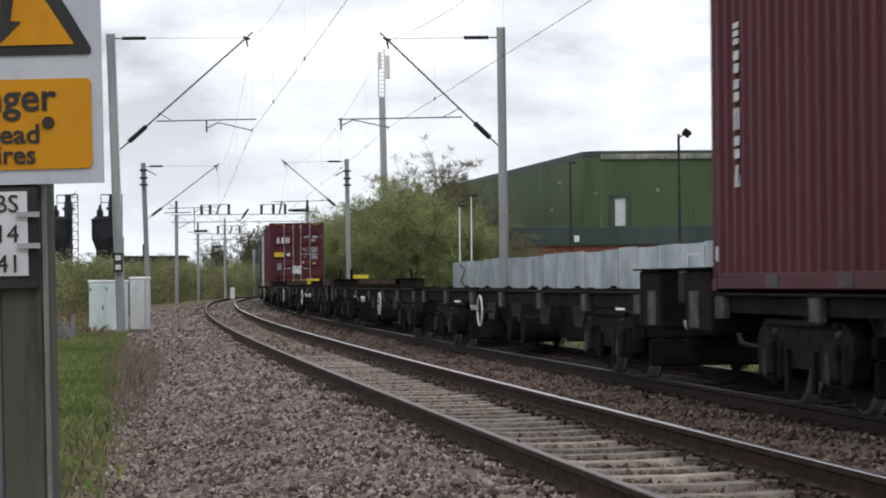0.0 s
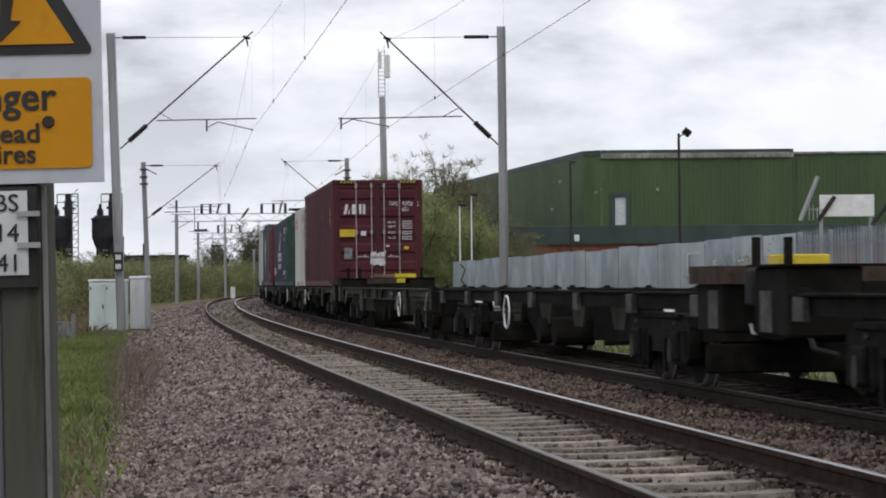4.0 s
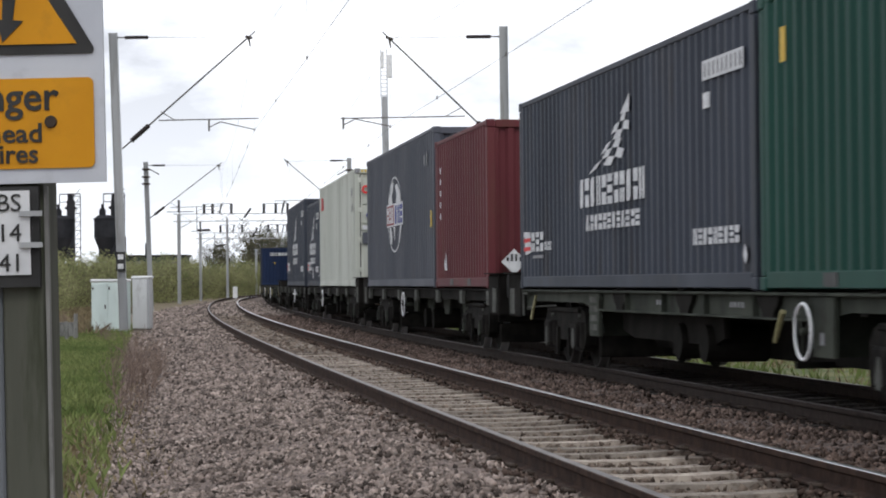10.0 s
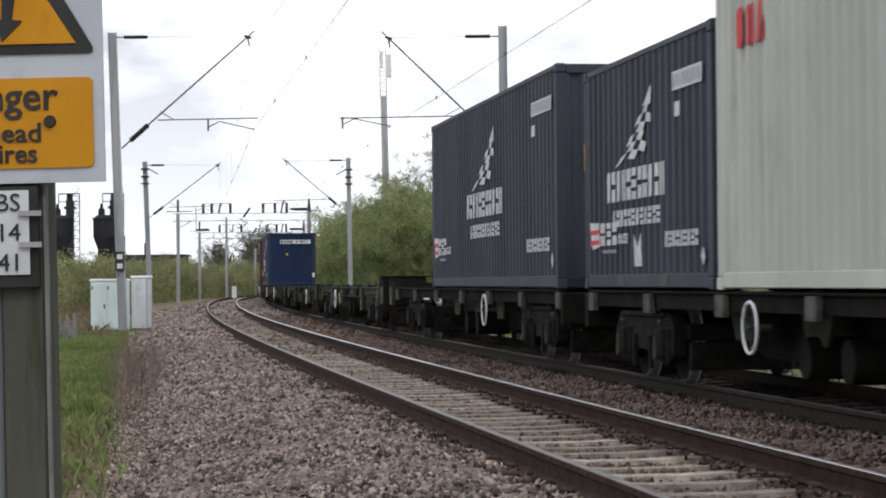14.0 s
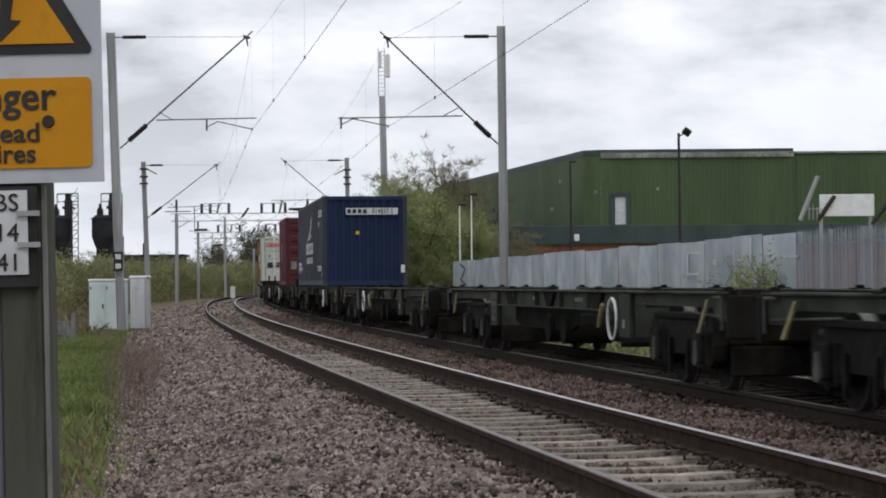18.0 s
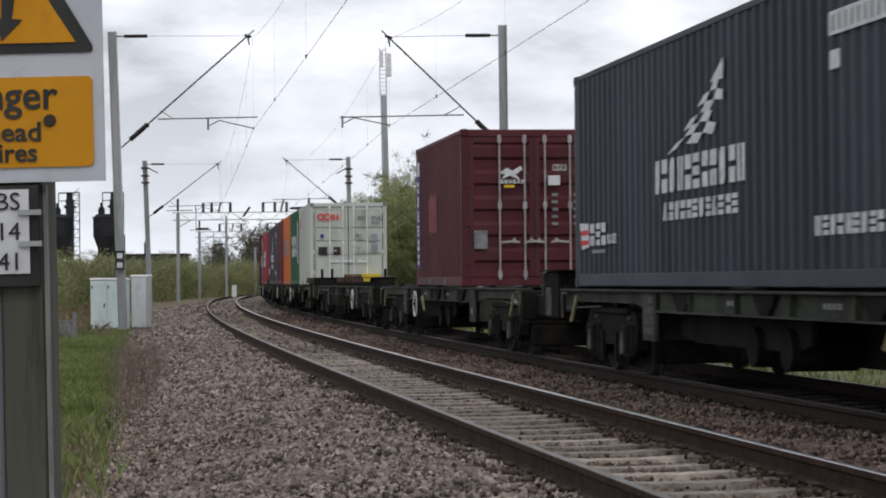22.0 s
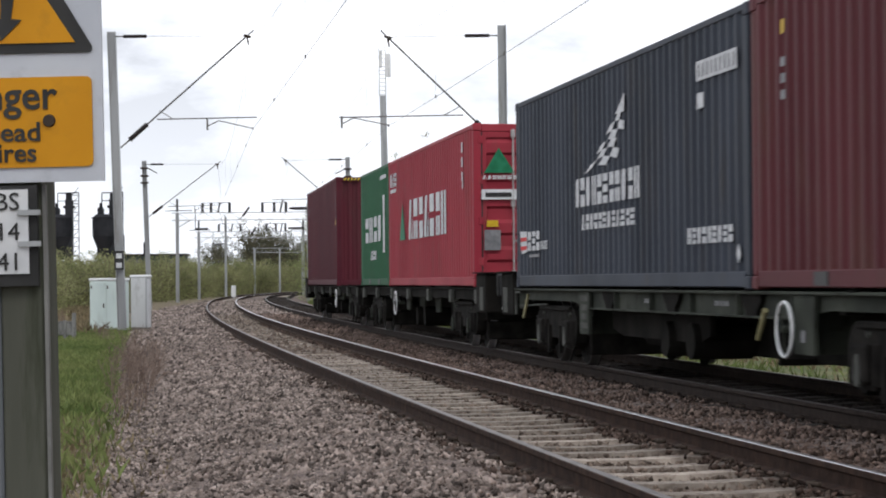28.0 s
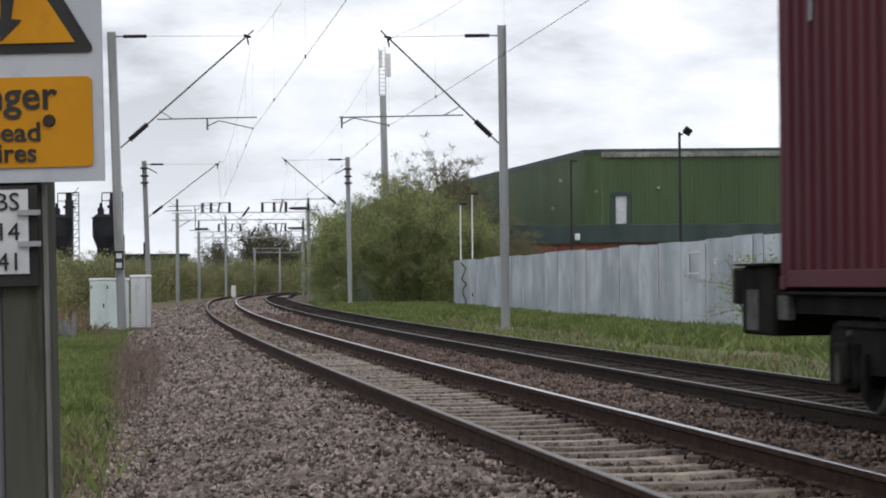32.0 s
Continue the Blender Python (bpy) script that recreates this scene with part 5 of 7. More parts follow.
def rust_seats(m, rust):
    """Adds rust stains to the sleepers, spreading from under the two rails."""
    n, l = m.node_tree.nodes, m.node_tree.links
    b = n["Principled BSDF"]
    clean = b.inputs["Base Color"].links[0].from_socket
    tc, sep, dist, off, noise, far, mix = (n.new("ShaderNode" + k) for k in ("TexCoord", "SeparateXYZ", "Math", "Math", "TexNoise", "MapRange", "Mix"))
    l.new(tc.outputs["Object"], sep.inputs[0])
    dist.operation = "ABSOLUTE"
    l.new(sep.outputs["Y"], dist.inputs[0])
    off.operation = "SUBTRACT"
    off.inputs[1].default_value = 0.7525
    l.new(dist.outputs[0], off.inputs[0])
    away = n.new("ShaderNodeMath")
    away.operation = "ABSOLUTE"
    l.new(off.outputs[0], away.inputs[0])
    noise.inputs["Scale"].default_value = 9.0
    l.new(tc.outputs["Object"], noise.inputs["Vector"])
    add = n.new("ShaderNodeMath")
    add.operation = "MULTIPLY_ADD"
    add.inputs[1].default_value = 0.28
    l.new(noise.outputs["Fac"], add.inputs[0])
    l.new(away.outputs[0], add.inputs[2])
    far.inputs[1].default_value, far.inputs[2].default_value = 0.28, 0.52
    far.inputs[3].default_value, far.inputs[4].default_value = 0.9, 0.0
    l.new(add.outputs[0], far.inputs[0])
    mix.data_type = "RGBA"
    mix.inputs["B"].default_value = (*rust, 1)
    l.new(far.outputs[0], mix.inputs["Factor"])
    l.new(clean, mix.inputs["A"])
    l.new(mix.outputs["Result"], b.inputs["Base Color"])


rust_seats(M["sleeper"], (0.045, 0.032, 0.026))
SLEEPER = sleeper_mesh()
# darker copy for the far track, with the train's shade in its colour
SLEEPER_SHADED = SLEEPER.copy()
SLEEPER_SHADED.materials[0] = M["concrete_shaded"]
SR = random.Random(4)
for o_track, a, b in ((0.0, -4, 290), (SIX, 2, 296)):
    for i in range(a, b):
        ob = part("sleeper", SLEEPER if o_track < 1 else SLEEPER_SHADED, M["concrete"], ballast, m=along(i * 0.65, o_track, SR.uniform(-0.006, 0.006)) @ pose(0, 0, 0, 0, 0, SR.uniform(-0.5, 0.5)))


def joined_copies(name, base_v, base_f, poses, material, label, category):
    bv, n = np.array(base_v), len(poses)
    mats = np.array([np.array(p) for p in poses])
    v = np.einsum("nij,kj->nki", mats[:, :3, :3], bv) + mats[:, None, :3, 3]
    f = (np.array(base_f)[None] + len(bv) * np.arange(n)[:, None, None]).reshape(-1, len(base_f[0]))
    return tagged(part(name, raw_mesh(name, v.reshape(-1, 3), f, material), material), label, category, kind="stuff")


cube_v = [(x, y, z) for x in (-1, 1) for y in (-1, 1) for z in (-1, 1)]
cube_f = [(0, 1, 3, 2), (4, 6, 7, 5), (0, 4, 5, 1), (2, 3, 7, 6), (0, 2, 6, 4), (1, 5, 7, 3)]
far_s = [(along(i * 0.65, 0.0, 0.0)) for i in list(range(-670, -4)) + list(range(290, 650))] + [along(i * 0.65, SIX, 0.0) for i in list(range(-670, 2)) + list(range(296, 650))]
joined_copies("far_sleepers", [(x * 0.12, y * 1.25, -0.25 + z * 0.09) for x, y, z in cube_v], cube_f, far_s, M["concrete"], "concrete sleepers of the line beyond", "sleepers")
clip_at = [along(i * 0.65 + d, o_track + r + e, -0.132) @ pose(0, 0, 0, SR.uniform(-9, 9), 0, 25 if d > 0 else -25)
           for o_track in (0.0, SIX) for i in range(-4, 150) for r in (-0.7525, 0.7525) for e in (-0.105, 0.105) for d in (-0.045, 0.045)]
joined_copies("rail_clips", [(x * 0.014, y * 0.032, z * 0.013) for x, y, z in cube_v], cube_f, clip_at, M["iron"], "dark spring clips that hold the rails down", "rail fastenings")


# ---- the container train ----
V0, ACC = 10.70, 0.1012  # speed at the start (m/s) and its growth


def run(t):
    return V0 * t + ACC * t * t / 2


DECK = 18.4
FLOOR = 1.0  # underside of the boxes above the rails


def wheel_profile(tread):
    """A wheelset about the y axis: two wheels with flange and tread, and the axle."""
    prof = [(0.0, -0.06), (0.30, -0.05), (0.35, -0.068), (0.405, -0.068), (0.418, -0.06), (0.425, 0.03), (0.45, 0.042), (0.45, 0.06), (0.36, 0.066), (0.30, 0.03), (0.0, 0.045)]
    v, f, n = [], [], 20
    for side in (1, -1):
        b = len(v)
        for i in range(n):
            a = 2 * math.pi * i / n
            for r, y in prof:
                v.append((r * math.cos(a), side * (0.765 - y), r * math.sin(a)))
        k = len(prof)
        for i in range(n):
            for j in range(k - 1):
                q = (b + i * k + j, b + i * k + j + 1, b + ((i + 1) % n) * k + j + 1, b + ((i + 1) % n) * k + j)
                f.append(q if side < 0 else q[::-1])
    b = len(v)
    for i in range(8):
        a = 2 * math.pi * i / 8
        v += [(0.08 * math.cos(a), -0.75, 0.08 * math.sin(a)), (0.08 * math.cos(a), 0.75, 0.08 * math.sin(a))]
    for i in range(8):
        f.append((b + 2 * i, b + 2 * i + 1, b + 2 * ((i + 1) % 8) + 1, b + 2 * ((i + 1) % 8)))
    me = mesh_of("wheelset", v, f, M["bogie"])
    me.materials.append(tread)
    kk = len(prof) - 1
    for i, p in enumerate(me.polygons):
        if i < 2 * n * kk and i % kk in (3, 4, 5):
            p.material_index = 1
    return me


WHEELSET, WHEELSET_BRIGHT = wheel_profile(M["tread"]), wheel_profile(M["tread_bright"])


def bogie(parent, x, olive):
    """Two wheelsets in a cast frame with round shoulders, axleboxes, dampers, springs and brake gear."""
    b = part("bogie", boxes((-0.35, -0.92, 0.42, 0.35, 0.92, 0.66), (-0.15, -0.3, 0.64, 0.15, 0.3, 0.80), (-1.2, -0.12, 0.5, 1.2, 0.12, 0.58), bevel=0.03), M["bogie"], parent, m=Matrix.Translation((x, 0, 0)))
    for ex in (-1.43, 1.43):
        part("brake_beam", boxes((ex - 0.05, -0.90, 0.15, ex + 0.05, 0.90, 0.45), bevel=0.02), M["bogie"], b)
        part("end_transom", boxes((ex - 0.05, -0.92, 0.46, ex + 0.05, 0.92, 0.64), bevel=0.015), M["bogie"], b)
    arch = [(-1.30, 0.30), (-1.36, 0.46), (-1.34, 0.62), (-1.22, 0.72), (-1.02, 0.76), (1.02, 0.76), (1.22, 0.72), (1.34, 0.62), (1.36, 0.46), (1.30, 0.30), (1.16, 0.22), (0.66, 0.22), (0.52, 0.34), (-0.52, 0.34), (-0.66, 0.22), (-1.16, 0.22)]
    tear = [(-0.025, 0.50), (0.025, 0.50), (0.05, 0.42), (0.075, 0.34), (0.07, 0.28), (0.035, 0.25), (-0.035, 0.25), (-0.07, 0.28), (-0.075, 0.34), (-0.05, 0.42)]
    for sy in (-1, 1):
        y = sy * 0.98
        fr = part("side_frame", prism(arch, y - 0.07, y + 0.07), M["bogie"], b)
        part("frame_lip", boxes((-1.04, y + min(sy * 0.071, sy * 0.11), 0.70, 1.04, y + max(sy * 0.071, sy * 0.11), 0.755), bevel=0.012), M["bogie"], fr)
        for ax in (-0.9, 0.9):
            part("axlebox", boxes((ax - 0.20, y + sy * 0.11 - 0.035, 0.27, ax + 0.20, y + sy * 0.11 + 0.035, 0.58), bevel=0.025), M["bogie"], fr)
            part("damper_cover", prism([(ax + px, pz) for px, pz in tear], y + sy * 0.15 - 0.004, y + sy * 0.15 + 0.028), M["bracket"] if olive else M["frame"], fr, "dusty grey axlebox cover")
            for dx in (-0.29, 0.29):
                bm = tube(bmesh.new(), (ax + dx, y + sy * 0.05, 0.26), (ax + dx, y + sy * 0.05, 0.58), 0.072, sides=10)
                part("coil_spring", bm, M["bogie"], fr)
            part("frame_bolt", bar((ax + 0.12, y + sy * 0.07, 0.655), (ax + 0.12, y + sy * 0.10, 0.655), 0.03, 0.024, 8), M["bracket"], fr)
        for bx in (-0.38, 0.38):
            part("brake_hanger", boxes((bx - 0.04, y + sy * 0.09 - 0.02, 0.14, bx + 0.04, y + sy * 0.09 + 0.02, 0.5)), M["bogie"], fr)
    for ax in (-0.9, 0.9):
        part("wheelset", WHEELSET if olive else WHEELSET_BRIGHT, M["bogie"], b, m=Matrix.Translation((ax, 0, 0.425)))
    return b


def buffer(parent, x, y, d):
    b = part("buffer", bar((x, y, 1.03), (x + d * 0.36, y, 1.03), 0.105, 0.09, 14), M["frame_dark"], parent)
    bm = tube(bmesh.new(), (x + d * 0.36, y, 1.03), (x + d * 0.56, y, 1.03), 0.075, sides=12)
    part("plunger", bm, M["dull_steel"], b)
    bm = boxes((min(x + d * 0.56, x + d * 0.61), y - 0.24, 0.86, max(x + d * 0.56, x + d * 0.61), y + 0.24, 1.20), bevel=0.022)
    part("buffer_head", bm, M["black"], b)
    return b


def side_of_olive(w, sy, e, fm):
    """The pressed solebar of the olive wagons: web, dark brackets, drop plates, levers, and the gear that hangs between the bogies."""
    y = sy * 1.12
    belly = [(-e, 0.955), (-e, 0.70), (-e + 0.5, 0.70), (-e + 0.75, 0.83), (-e + 3.9, 0.83), (-e + 4.6, 0.765), (e - 4.6, 0.765), (e - 3.9, 0.83), (e - 0.75, 0.83), (e - 0.5, 0.70), (e, 0.70), (e, 0.955)]
    sb = part("solebar", prism(belly, y - 0.012, y + 0.012), fm, w)
    part("top_flange", boxes((-e, y - 0.09, 0.956, e, y + 0.07, 0.986), bevel=0.008), fm, sb)
    part("bottom_flange", boxes((-e + 4.7, y - 0.07, 0.745, e - 4.7, y + 0.05, 0.764)), fm, sb)
    for x in (-2.98, 0.05, 3.1):
        part("spigot_bracket", prism([(x - 0.36, 0.955), (x + 0.36, 0.955), (x + 0.30, 0.88), (x + 0.17, 0.80), (x + 0.15, 0.735), (x - 0.15, 0.735), (x - 0.17, 0.80), (x - 0.30, 0.88)], y + sy * 0.035 - 0.022, y + sy * 0.035 + 0.022), M["frame_dark"], sb, "dark pressed bracket")
    for k in range(6):
        x = -4.4 + 1.76 * k
        part("stiffener", boxes((x - 0.012, y + sy * 0.04 - 0.027, 0.766, x + 0.012, y + sy * 0.04 + 0.027, 0.955)), fm, sb)
    # drop plates beside the bogies; the rear one carries a white data panel
    for x, low in ((-4.35, 0.44), (4.75, 0.46)):
        pl = part("drop_plate", prism([(x - 0.30, 0.95), (x + 0.30, 0.95), (x + 0.27, low), (x - 0.27, low)], y + sy * 0.045 - 0.02, y + sy * 0.045 + 0.02), fm, w, "olive drop plate beside the bogie")
        part("plate_web", boxes((x - 0.02, y - sy * 0.25 - 0.2, low, x + 0.02, y - sy * 0.25 + 0.2, 0.95)), fm, pl)
        if (x > 0) == (sy > 0):
            for q in range(4):
                part("data_panel", boxes((x - 0.2, y + sy * 0.07 - 0.002, 0.84 - 0.11 * q, x + 0.2, y + sy * 0.07 + 0.002, 0.91 - 0.11 * q)), M["bracket"], pl, "pale worn data panel")
        else:
            part("data_panel", boxes((x - 0.07, y + sy * 0.07 - 0.002, 0.56, x + 0.04, y + sy * 0.07 + 0.002, 0.66)), M["mark_grey"], pl)
    for x, n in ((-1.3, 3), (1.7, 4)):
        for q in range(n):
            part("stencil_mark", boxes((x + 0.13 * q, y + sy * 0.018 - 0.002, 0.84, x + 0.13 * q + 0.08, y + sy * 0.018 + 0.002, 0.89)), M["mark_grey"], sb)
    # equipment skirt under the rear half and its two round tanks
    part("equipment_skirt", prism([(sy * a, z) for a, z in ((3.9, 0.76), (-0.7, 0.76), (-0.7, 0.52), (-0.3, 0.44), (3.3, 0.44), (3.9, 0.52))], sy * 0.90 - 0.03, sy * 0.90 + 0.03), M["frame_dark"], w)
    for a in (-0.15, 0.95):
        part("brake_reservoir", bar((sy * a, sy * 0.35, 0.46), (sy * a, sy * 1.0, 0.46), 0.19, sides=16), M["frame_dark"], w)
    # levers at both ends
    for d in (-1, 1):
        lx = d * (e - 0.85)
        part("lever", prism([(lx - sy * 0.21, 0.91), (lx - sy * 0.14, 0.91), (lx + sy * 0.24, 0.58), (lx + sy * 0.15, 0.58)], sy * 1.19 - 0.012, sy * 1.19 + 0.012), M["lever"], w, "faded yellow brake lever")
        g = part("grab_rail", bar((d * (e - 0.12), sy * 1.2, 0.62), (d * (e - 0.12), sy * 1.2, 0.94), 0.017), M["bracket"], w, "pale end handrail")
        part("rail_bracket", bar((d * (e - 0.12), sy * 1.2, 0.93), (d * (e - 0.42), sy * 1.2, 0.93), 0.017), M["bracket"], g)
        part("uncoupling_rod", bar((d * (e - 0.15), sy * 1.15, 0.74), (d * (e - 2.0), sy * 1.1, 0.78), 0.012, sides=6), M["bracket"], w)


def side_of_black(w, sy, e, fm):
    """The side beam of the black wagons, with square pockets on it and gusset plates down to the spine."""
    y = sy * 1.12
    sb = part("solebar", boxes((-e, y - 0.015, 0.80, e, y + 0.015, 0.955)), fm, w)
    part("top_flange", boxes((-e, y - 0.09, 0.956, e, y + 0.07, 0.986), bevel=0.008), fm, sb)
    for x in (-9.0, -6.05, -2.98, 0.2, 3.1, 6.1, 9.0):
        wide = 0.3
        part("spigot_bracket", boxes((x - wide / 2, y + sy * 0.05 - 0.034, 0.74, x + wide / 2, y + sy * 0.05 + 0.034, 0.955), bevel=0.01), M["bracket"], sb, "dusty grey bracket")
    for x in (-3.4, -0.9, 1.5, 3.9):
        part("gusset", prism([(x - 0.5, 0.80), (x + 0.5, 0.80), (x + 0.28, 0.50), (x - 0.28, 0.50)], sy * 0.72 - 0.02, sy * 0.72 + 0.02), M["frame"], w)
    for a in (0.3, 1.5):
        part("brake_reservoir", bar((sy * a, sy * 0.3, 0.40), (sy * a, sy * 0.85, 0.40), 0.19, sides=16), M["frame_dark"], w)


def build_wagon(kind, olive):
    """One half of a twin flat. x runs to the rear; the outer end is at -x. kind: raised, flat or double (two raised ends)."""
    w = new("container_wagon")
    fm = M["frame"] if olive else M["frame_dark"]
    e = DECK / 2
    ends = [(-1, True), (1, kind == "double")]
    for sy in (-1, 1):
        y = sy * 1.12
        (side_of_olive if olive else side_of_black)(w, sy, e, fm)
        for x in (-9.05, -6.05, -2.98, 0.05, 3.1, 6.1, 9.05):
            t = part("container_spigot", boxes((x - 0.09, y - 0.1, 0.9865, x + 0.09, y + 0.08, 0.9985), (x - 0.04, y - 0.05, 0.9985, x + 0.04, y + 0.03, 1.03), bevel=0.005), M["frame_dark"], w)
            part("locking_lug", boxes((x + 0.13, y - 0.05, 0.9865, x + 0.22, y + 0.05, 0.9985), bevel=0.004), M["frame_dark"], t)
        # brake wheel near the inner end, on both sides
        hx = (2.65 if sy > 0 else 4.4) if olive else (1.85 if sy > 0 else 3.1)
        v, f = ring(0.232, 0.015)
        hw = part("hand_wheel", mesh_of("hand_wheel", v, f, M["white"], True), M["white"], w, "white hand brake wheel", m=Matrix.Translation((hx, sy * 1.25, 0.665)))
        bm = bmesh.new()
        for k in range(3):
            a = k * 2.094 + 0.4
            tube(bm, (0, 0, 0), (0.232 * math.cos(a), 0, 0.232 * math.sin(a)), 0.008, sides=6)
        tube(bm, (0, -sy * 0.2, 0), (0, sy * 0.03, 0), 0.03, sides=8)
        part("spoke_hub", bm, M["frame"], hw)
        if olive:
            part("lever", bar((hx - 0.75, sy * 1.2, 0.82), (hx - 1.0, sy * 1.2, 0.56), 0.03, 0.022), M["lever"], w, "faded yellow brake lever")
    part("centre_sill", prism([(-e, 0.90), (-e, 0.50), (-e + 4.0, 0.50), (-e + 4.6, 0.30), (e - 4.6, 0.30), (e - 4.0, 0.50), (e, 0.50), (e, 0.90)], -0.34, 0.34), M["frame_dark"], w)
    for k in range(7):
        x = -e + 0.9 + k * (DECK - 1.8) / 6
        part("cross_member", boxes((x - 0.09, -1.1, 0.80, x + 0.09, 1.1, 0.95)), M["frame_dark"], w)
    part("brake_rigging", boxes((-e + 3.2, -0.05, 0.3, e - 3.2, 0.05, 0.36), (-2.4, -0.7, 0.28, -2.3, 0.7, 0.34), (2.3, -0.7, 0.28, 2.4, 0.7, 0.34)), M["frame_dark"], w)
    for d, outer in ends:
        x = d * e
        if outer and kind != "flat":
            a, b = sorted((x + d * 0.02, x + d * 1.02))
            hs = part("raised_end", boxes((a, -0.56, 0.66, b, 0.56, 1.08), bevel=0.02), M["frame_dark"], w, "black raised headstock")
            for ya, yb in ((-1.22, -0.55), (0.55, 1.22)):
                part("buffer_housing", boxes((a, ya, 0.60, b, yb, 1.21), bevel=0.025), M["frame_dark"], hs)
                part("housing_plate", boxes((a + 0.2, (ya if ya < 0 else yb) - 0.012, 0.64, a + 0.55, (ya if ya < 0 else yb) + 0.012, 1.0), bevel=0.004), M["bracket"], hs)
            part("deck_plate", boxes((a - 0.04, -1.28, 1.211, b + 0.04, 1.28, 1.23)), M["deck_brown" if kind == "posted" else "frame_dark"], hs)
            if kind == "posted":
                part("deck_lip", boxes((a - 0.05, -1.285, 1.06, a - 0.041, 1.285, 1.23), (a - 0.04, 1.281, 1.06, b + 0.04, 1.29, 1.23)), M["deck_brown"], hs)
                y0, y1 = (-1.0, -0.42) if olive else (0.05, 0.55)
                part("hazard_panel", boxes((a + 0.45, y0, 1.231, b - 0.15, y1, 1.34), bevel=0.012), M["yellow"], hs, "worn yellow stop block")
                if olive:
                    part("hazard_panel", boxes((a - 0.06, -1.0, 1.10, a - 0.051, -0.42, 1.215)), M["yellow"], hs, "worn yellow panel")
                    part("stop_block", boxes((a + 0.45, -0.40, 1.231, b - 0.15, 0.14, 1.33), bevel=0.012), M["rust"], hs, "rusty stop block")
            for yy in (-1.12, 0.55, 0.86) if kind == "posted" else ():
                part("guide_post", boxes((a + 0.13, yy - 0.04, 1.231, a + 0.19, yy + 0.04, 1.50), bevel=0.01), M["frame_dark"], hs)
            for yy in (-0.9, 0.9):
                buffer(w, x + d * 1.02, yy, d)
            bm = tube(bmesh.new(), (x + d * 0.95, 0, 0.96), (x + d * 1.32, 0, 0.94), 0.05)
            tube(bm, (x + d * 1.3, -0.1, 0.9), (x + d * 1.3, 0.1, 0.9), 0.04)
            tube(bm, (x + d * 1.32, 0, 0.93), (x + d * 1.36, 0, 0.5), 0.035)
            part("draw_hook", bm, M["bogie"], w)
            bm = tube(bmesh.new(), (x + d * 1.0, 0.45, 0.75), (x + d * 1.25, 0.42, 0.45), 0.028)
            tube(bm, (x + d * 1.25, 0.42, 0.45), (x + d * 1.45, 0.25, 0.40), 0.028)
            part("brake_hose", bm, M["black"], w)
            bm = tube(bmesh.new(), (x + d * 1.04, 0.95, 0.60), (x + d * 1.04, 0.35, 0.58), 0.014, sides=6)
            tube(bm, (x + d * 1.04, 0.95, 0.60), (x + d * 1.04, 0.97, 0.69), 0.014, sides=6)
            tube(bm, (x + d * 1.04, 0.35, 0.58), (x + d * 1.04, 0.33, 0.67), 0.014, sides=6)
            part("shunter_rail", bm, M["white"], w, "thin white handrail")
        else:
            a, b = sorted((x, x + d * 0.14))
            part("headstock", boxes((a, -1.2, 0.54, b, 1.2, 0.95), bevel=0.015), M["frame_dark"], w)
            reach = 0.62 if not outer else 1.45
            part("draw_bar", bar((x, 0, 0.68), (x + d * reach, 0, 0.68), 0.07), M["bogie"], w)
            part("air_pipe", bar((x, 0.35, 0.72), (x + d * reach, 0.3, 0.6), 0.025), M["black"], w)
            if outer:
                part("end_stage", boxes((min(x + d * 0.14, x + d * 0.95), -1.0, 0.60, max(x + d * 0.14, x + d * 0.95), 1.0, 0.90), bevel=0.02), M["frame_dark"], w)
    for x in (-e + 2.35, e - 2.35):
        bogie(w, x, olive)
    return w


# slots: front of the deck along the train, kind, the end that is outer (-1 front, +1 rear), olive paint
SLOTS = [
    (-8.4, "raised", 1, False), (13.1, "raised", -1, False), (32.7, "raised", 1, False), (54.2, "posted", -1, False), (73.8, "raised", 1, True),
    (95.25, "posted", -1, True), (114.35, "raised", 1, True), (135.7, "double", -1, False), (157.35, "raised", -1, False), (177.5, "raised", 1, False),
    (199.0, "raised", -1, True), (218.6, "flat", 1, True), (239.6, "flat", -1, True), (259.25, "raised", 1, True), (280.6, "flat", -1, True),
    (300.8, "raised", 1, True), (322.15, "posted", -1, True), (342.05, "raised", 1, True), (364.0, "raised", -1, False), (383.75, "raised", 1, False),
]
PROTO = {}
WAGONS = []
for s0, kind, outer, olive in SLOTS:
    key = (kind, olive)
    colour = "olive-grey" if olive else "black"
    if key not in PROTO:
        PROTO[key] = build_wagon(kind, olive)
        ob = tagged(PROTO[key], f"grimy {colour} bogie flat wagon for containers on the far track", "wagon", "wagons of the train")
    else:
        ob = copy_thing(PROTO[key], Matrix())
    WAGONS.append((ob, s0 + DECK / 2, outer))


# ---- the boxes ----
HW = 1.219
CORR = {}


def corrugated(length, height, pitch, depth, margin, key):
    """A corrugated wall in the xz plane, outer face at y = 0 and valleys at +depth; shared between equal boxes."""
    k = (round(length, 2), round(height, 2), key)
    if k not in CORR:
        n = max(3, round((length - 2 * margin) / pitch))
        p = (length - 2 * margin) / n
        xs = [(0, 0), (margin, 0)]
        for i in range(n):
            a = margin + i * p
            xs += [(a + 0.22 * p, depth), (a + 0.50 * p, depth), (a + 0.72 * p, 0), (a + p, 0)]
        xs.append((length, 0))
        v = [(x, y, z) for z in (0, height) for x, y in xs]
        m = len(xs)
        CORR[k] = (v, [(i, i + 1, m + i + 1, m + i) for i in range(m - 1)])
    return CORR[k]


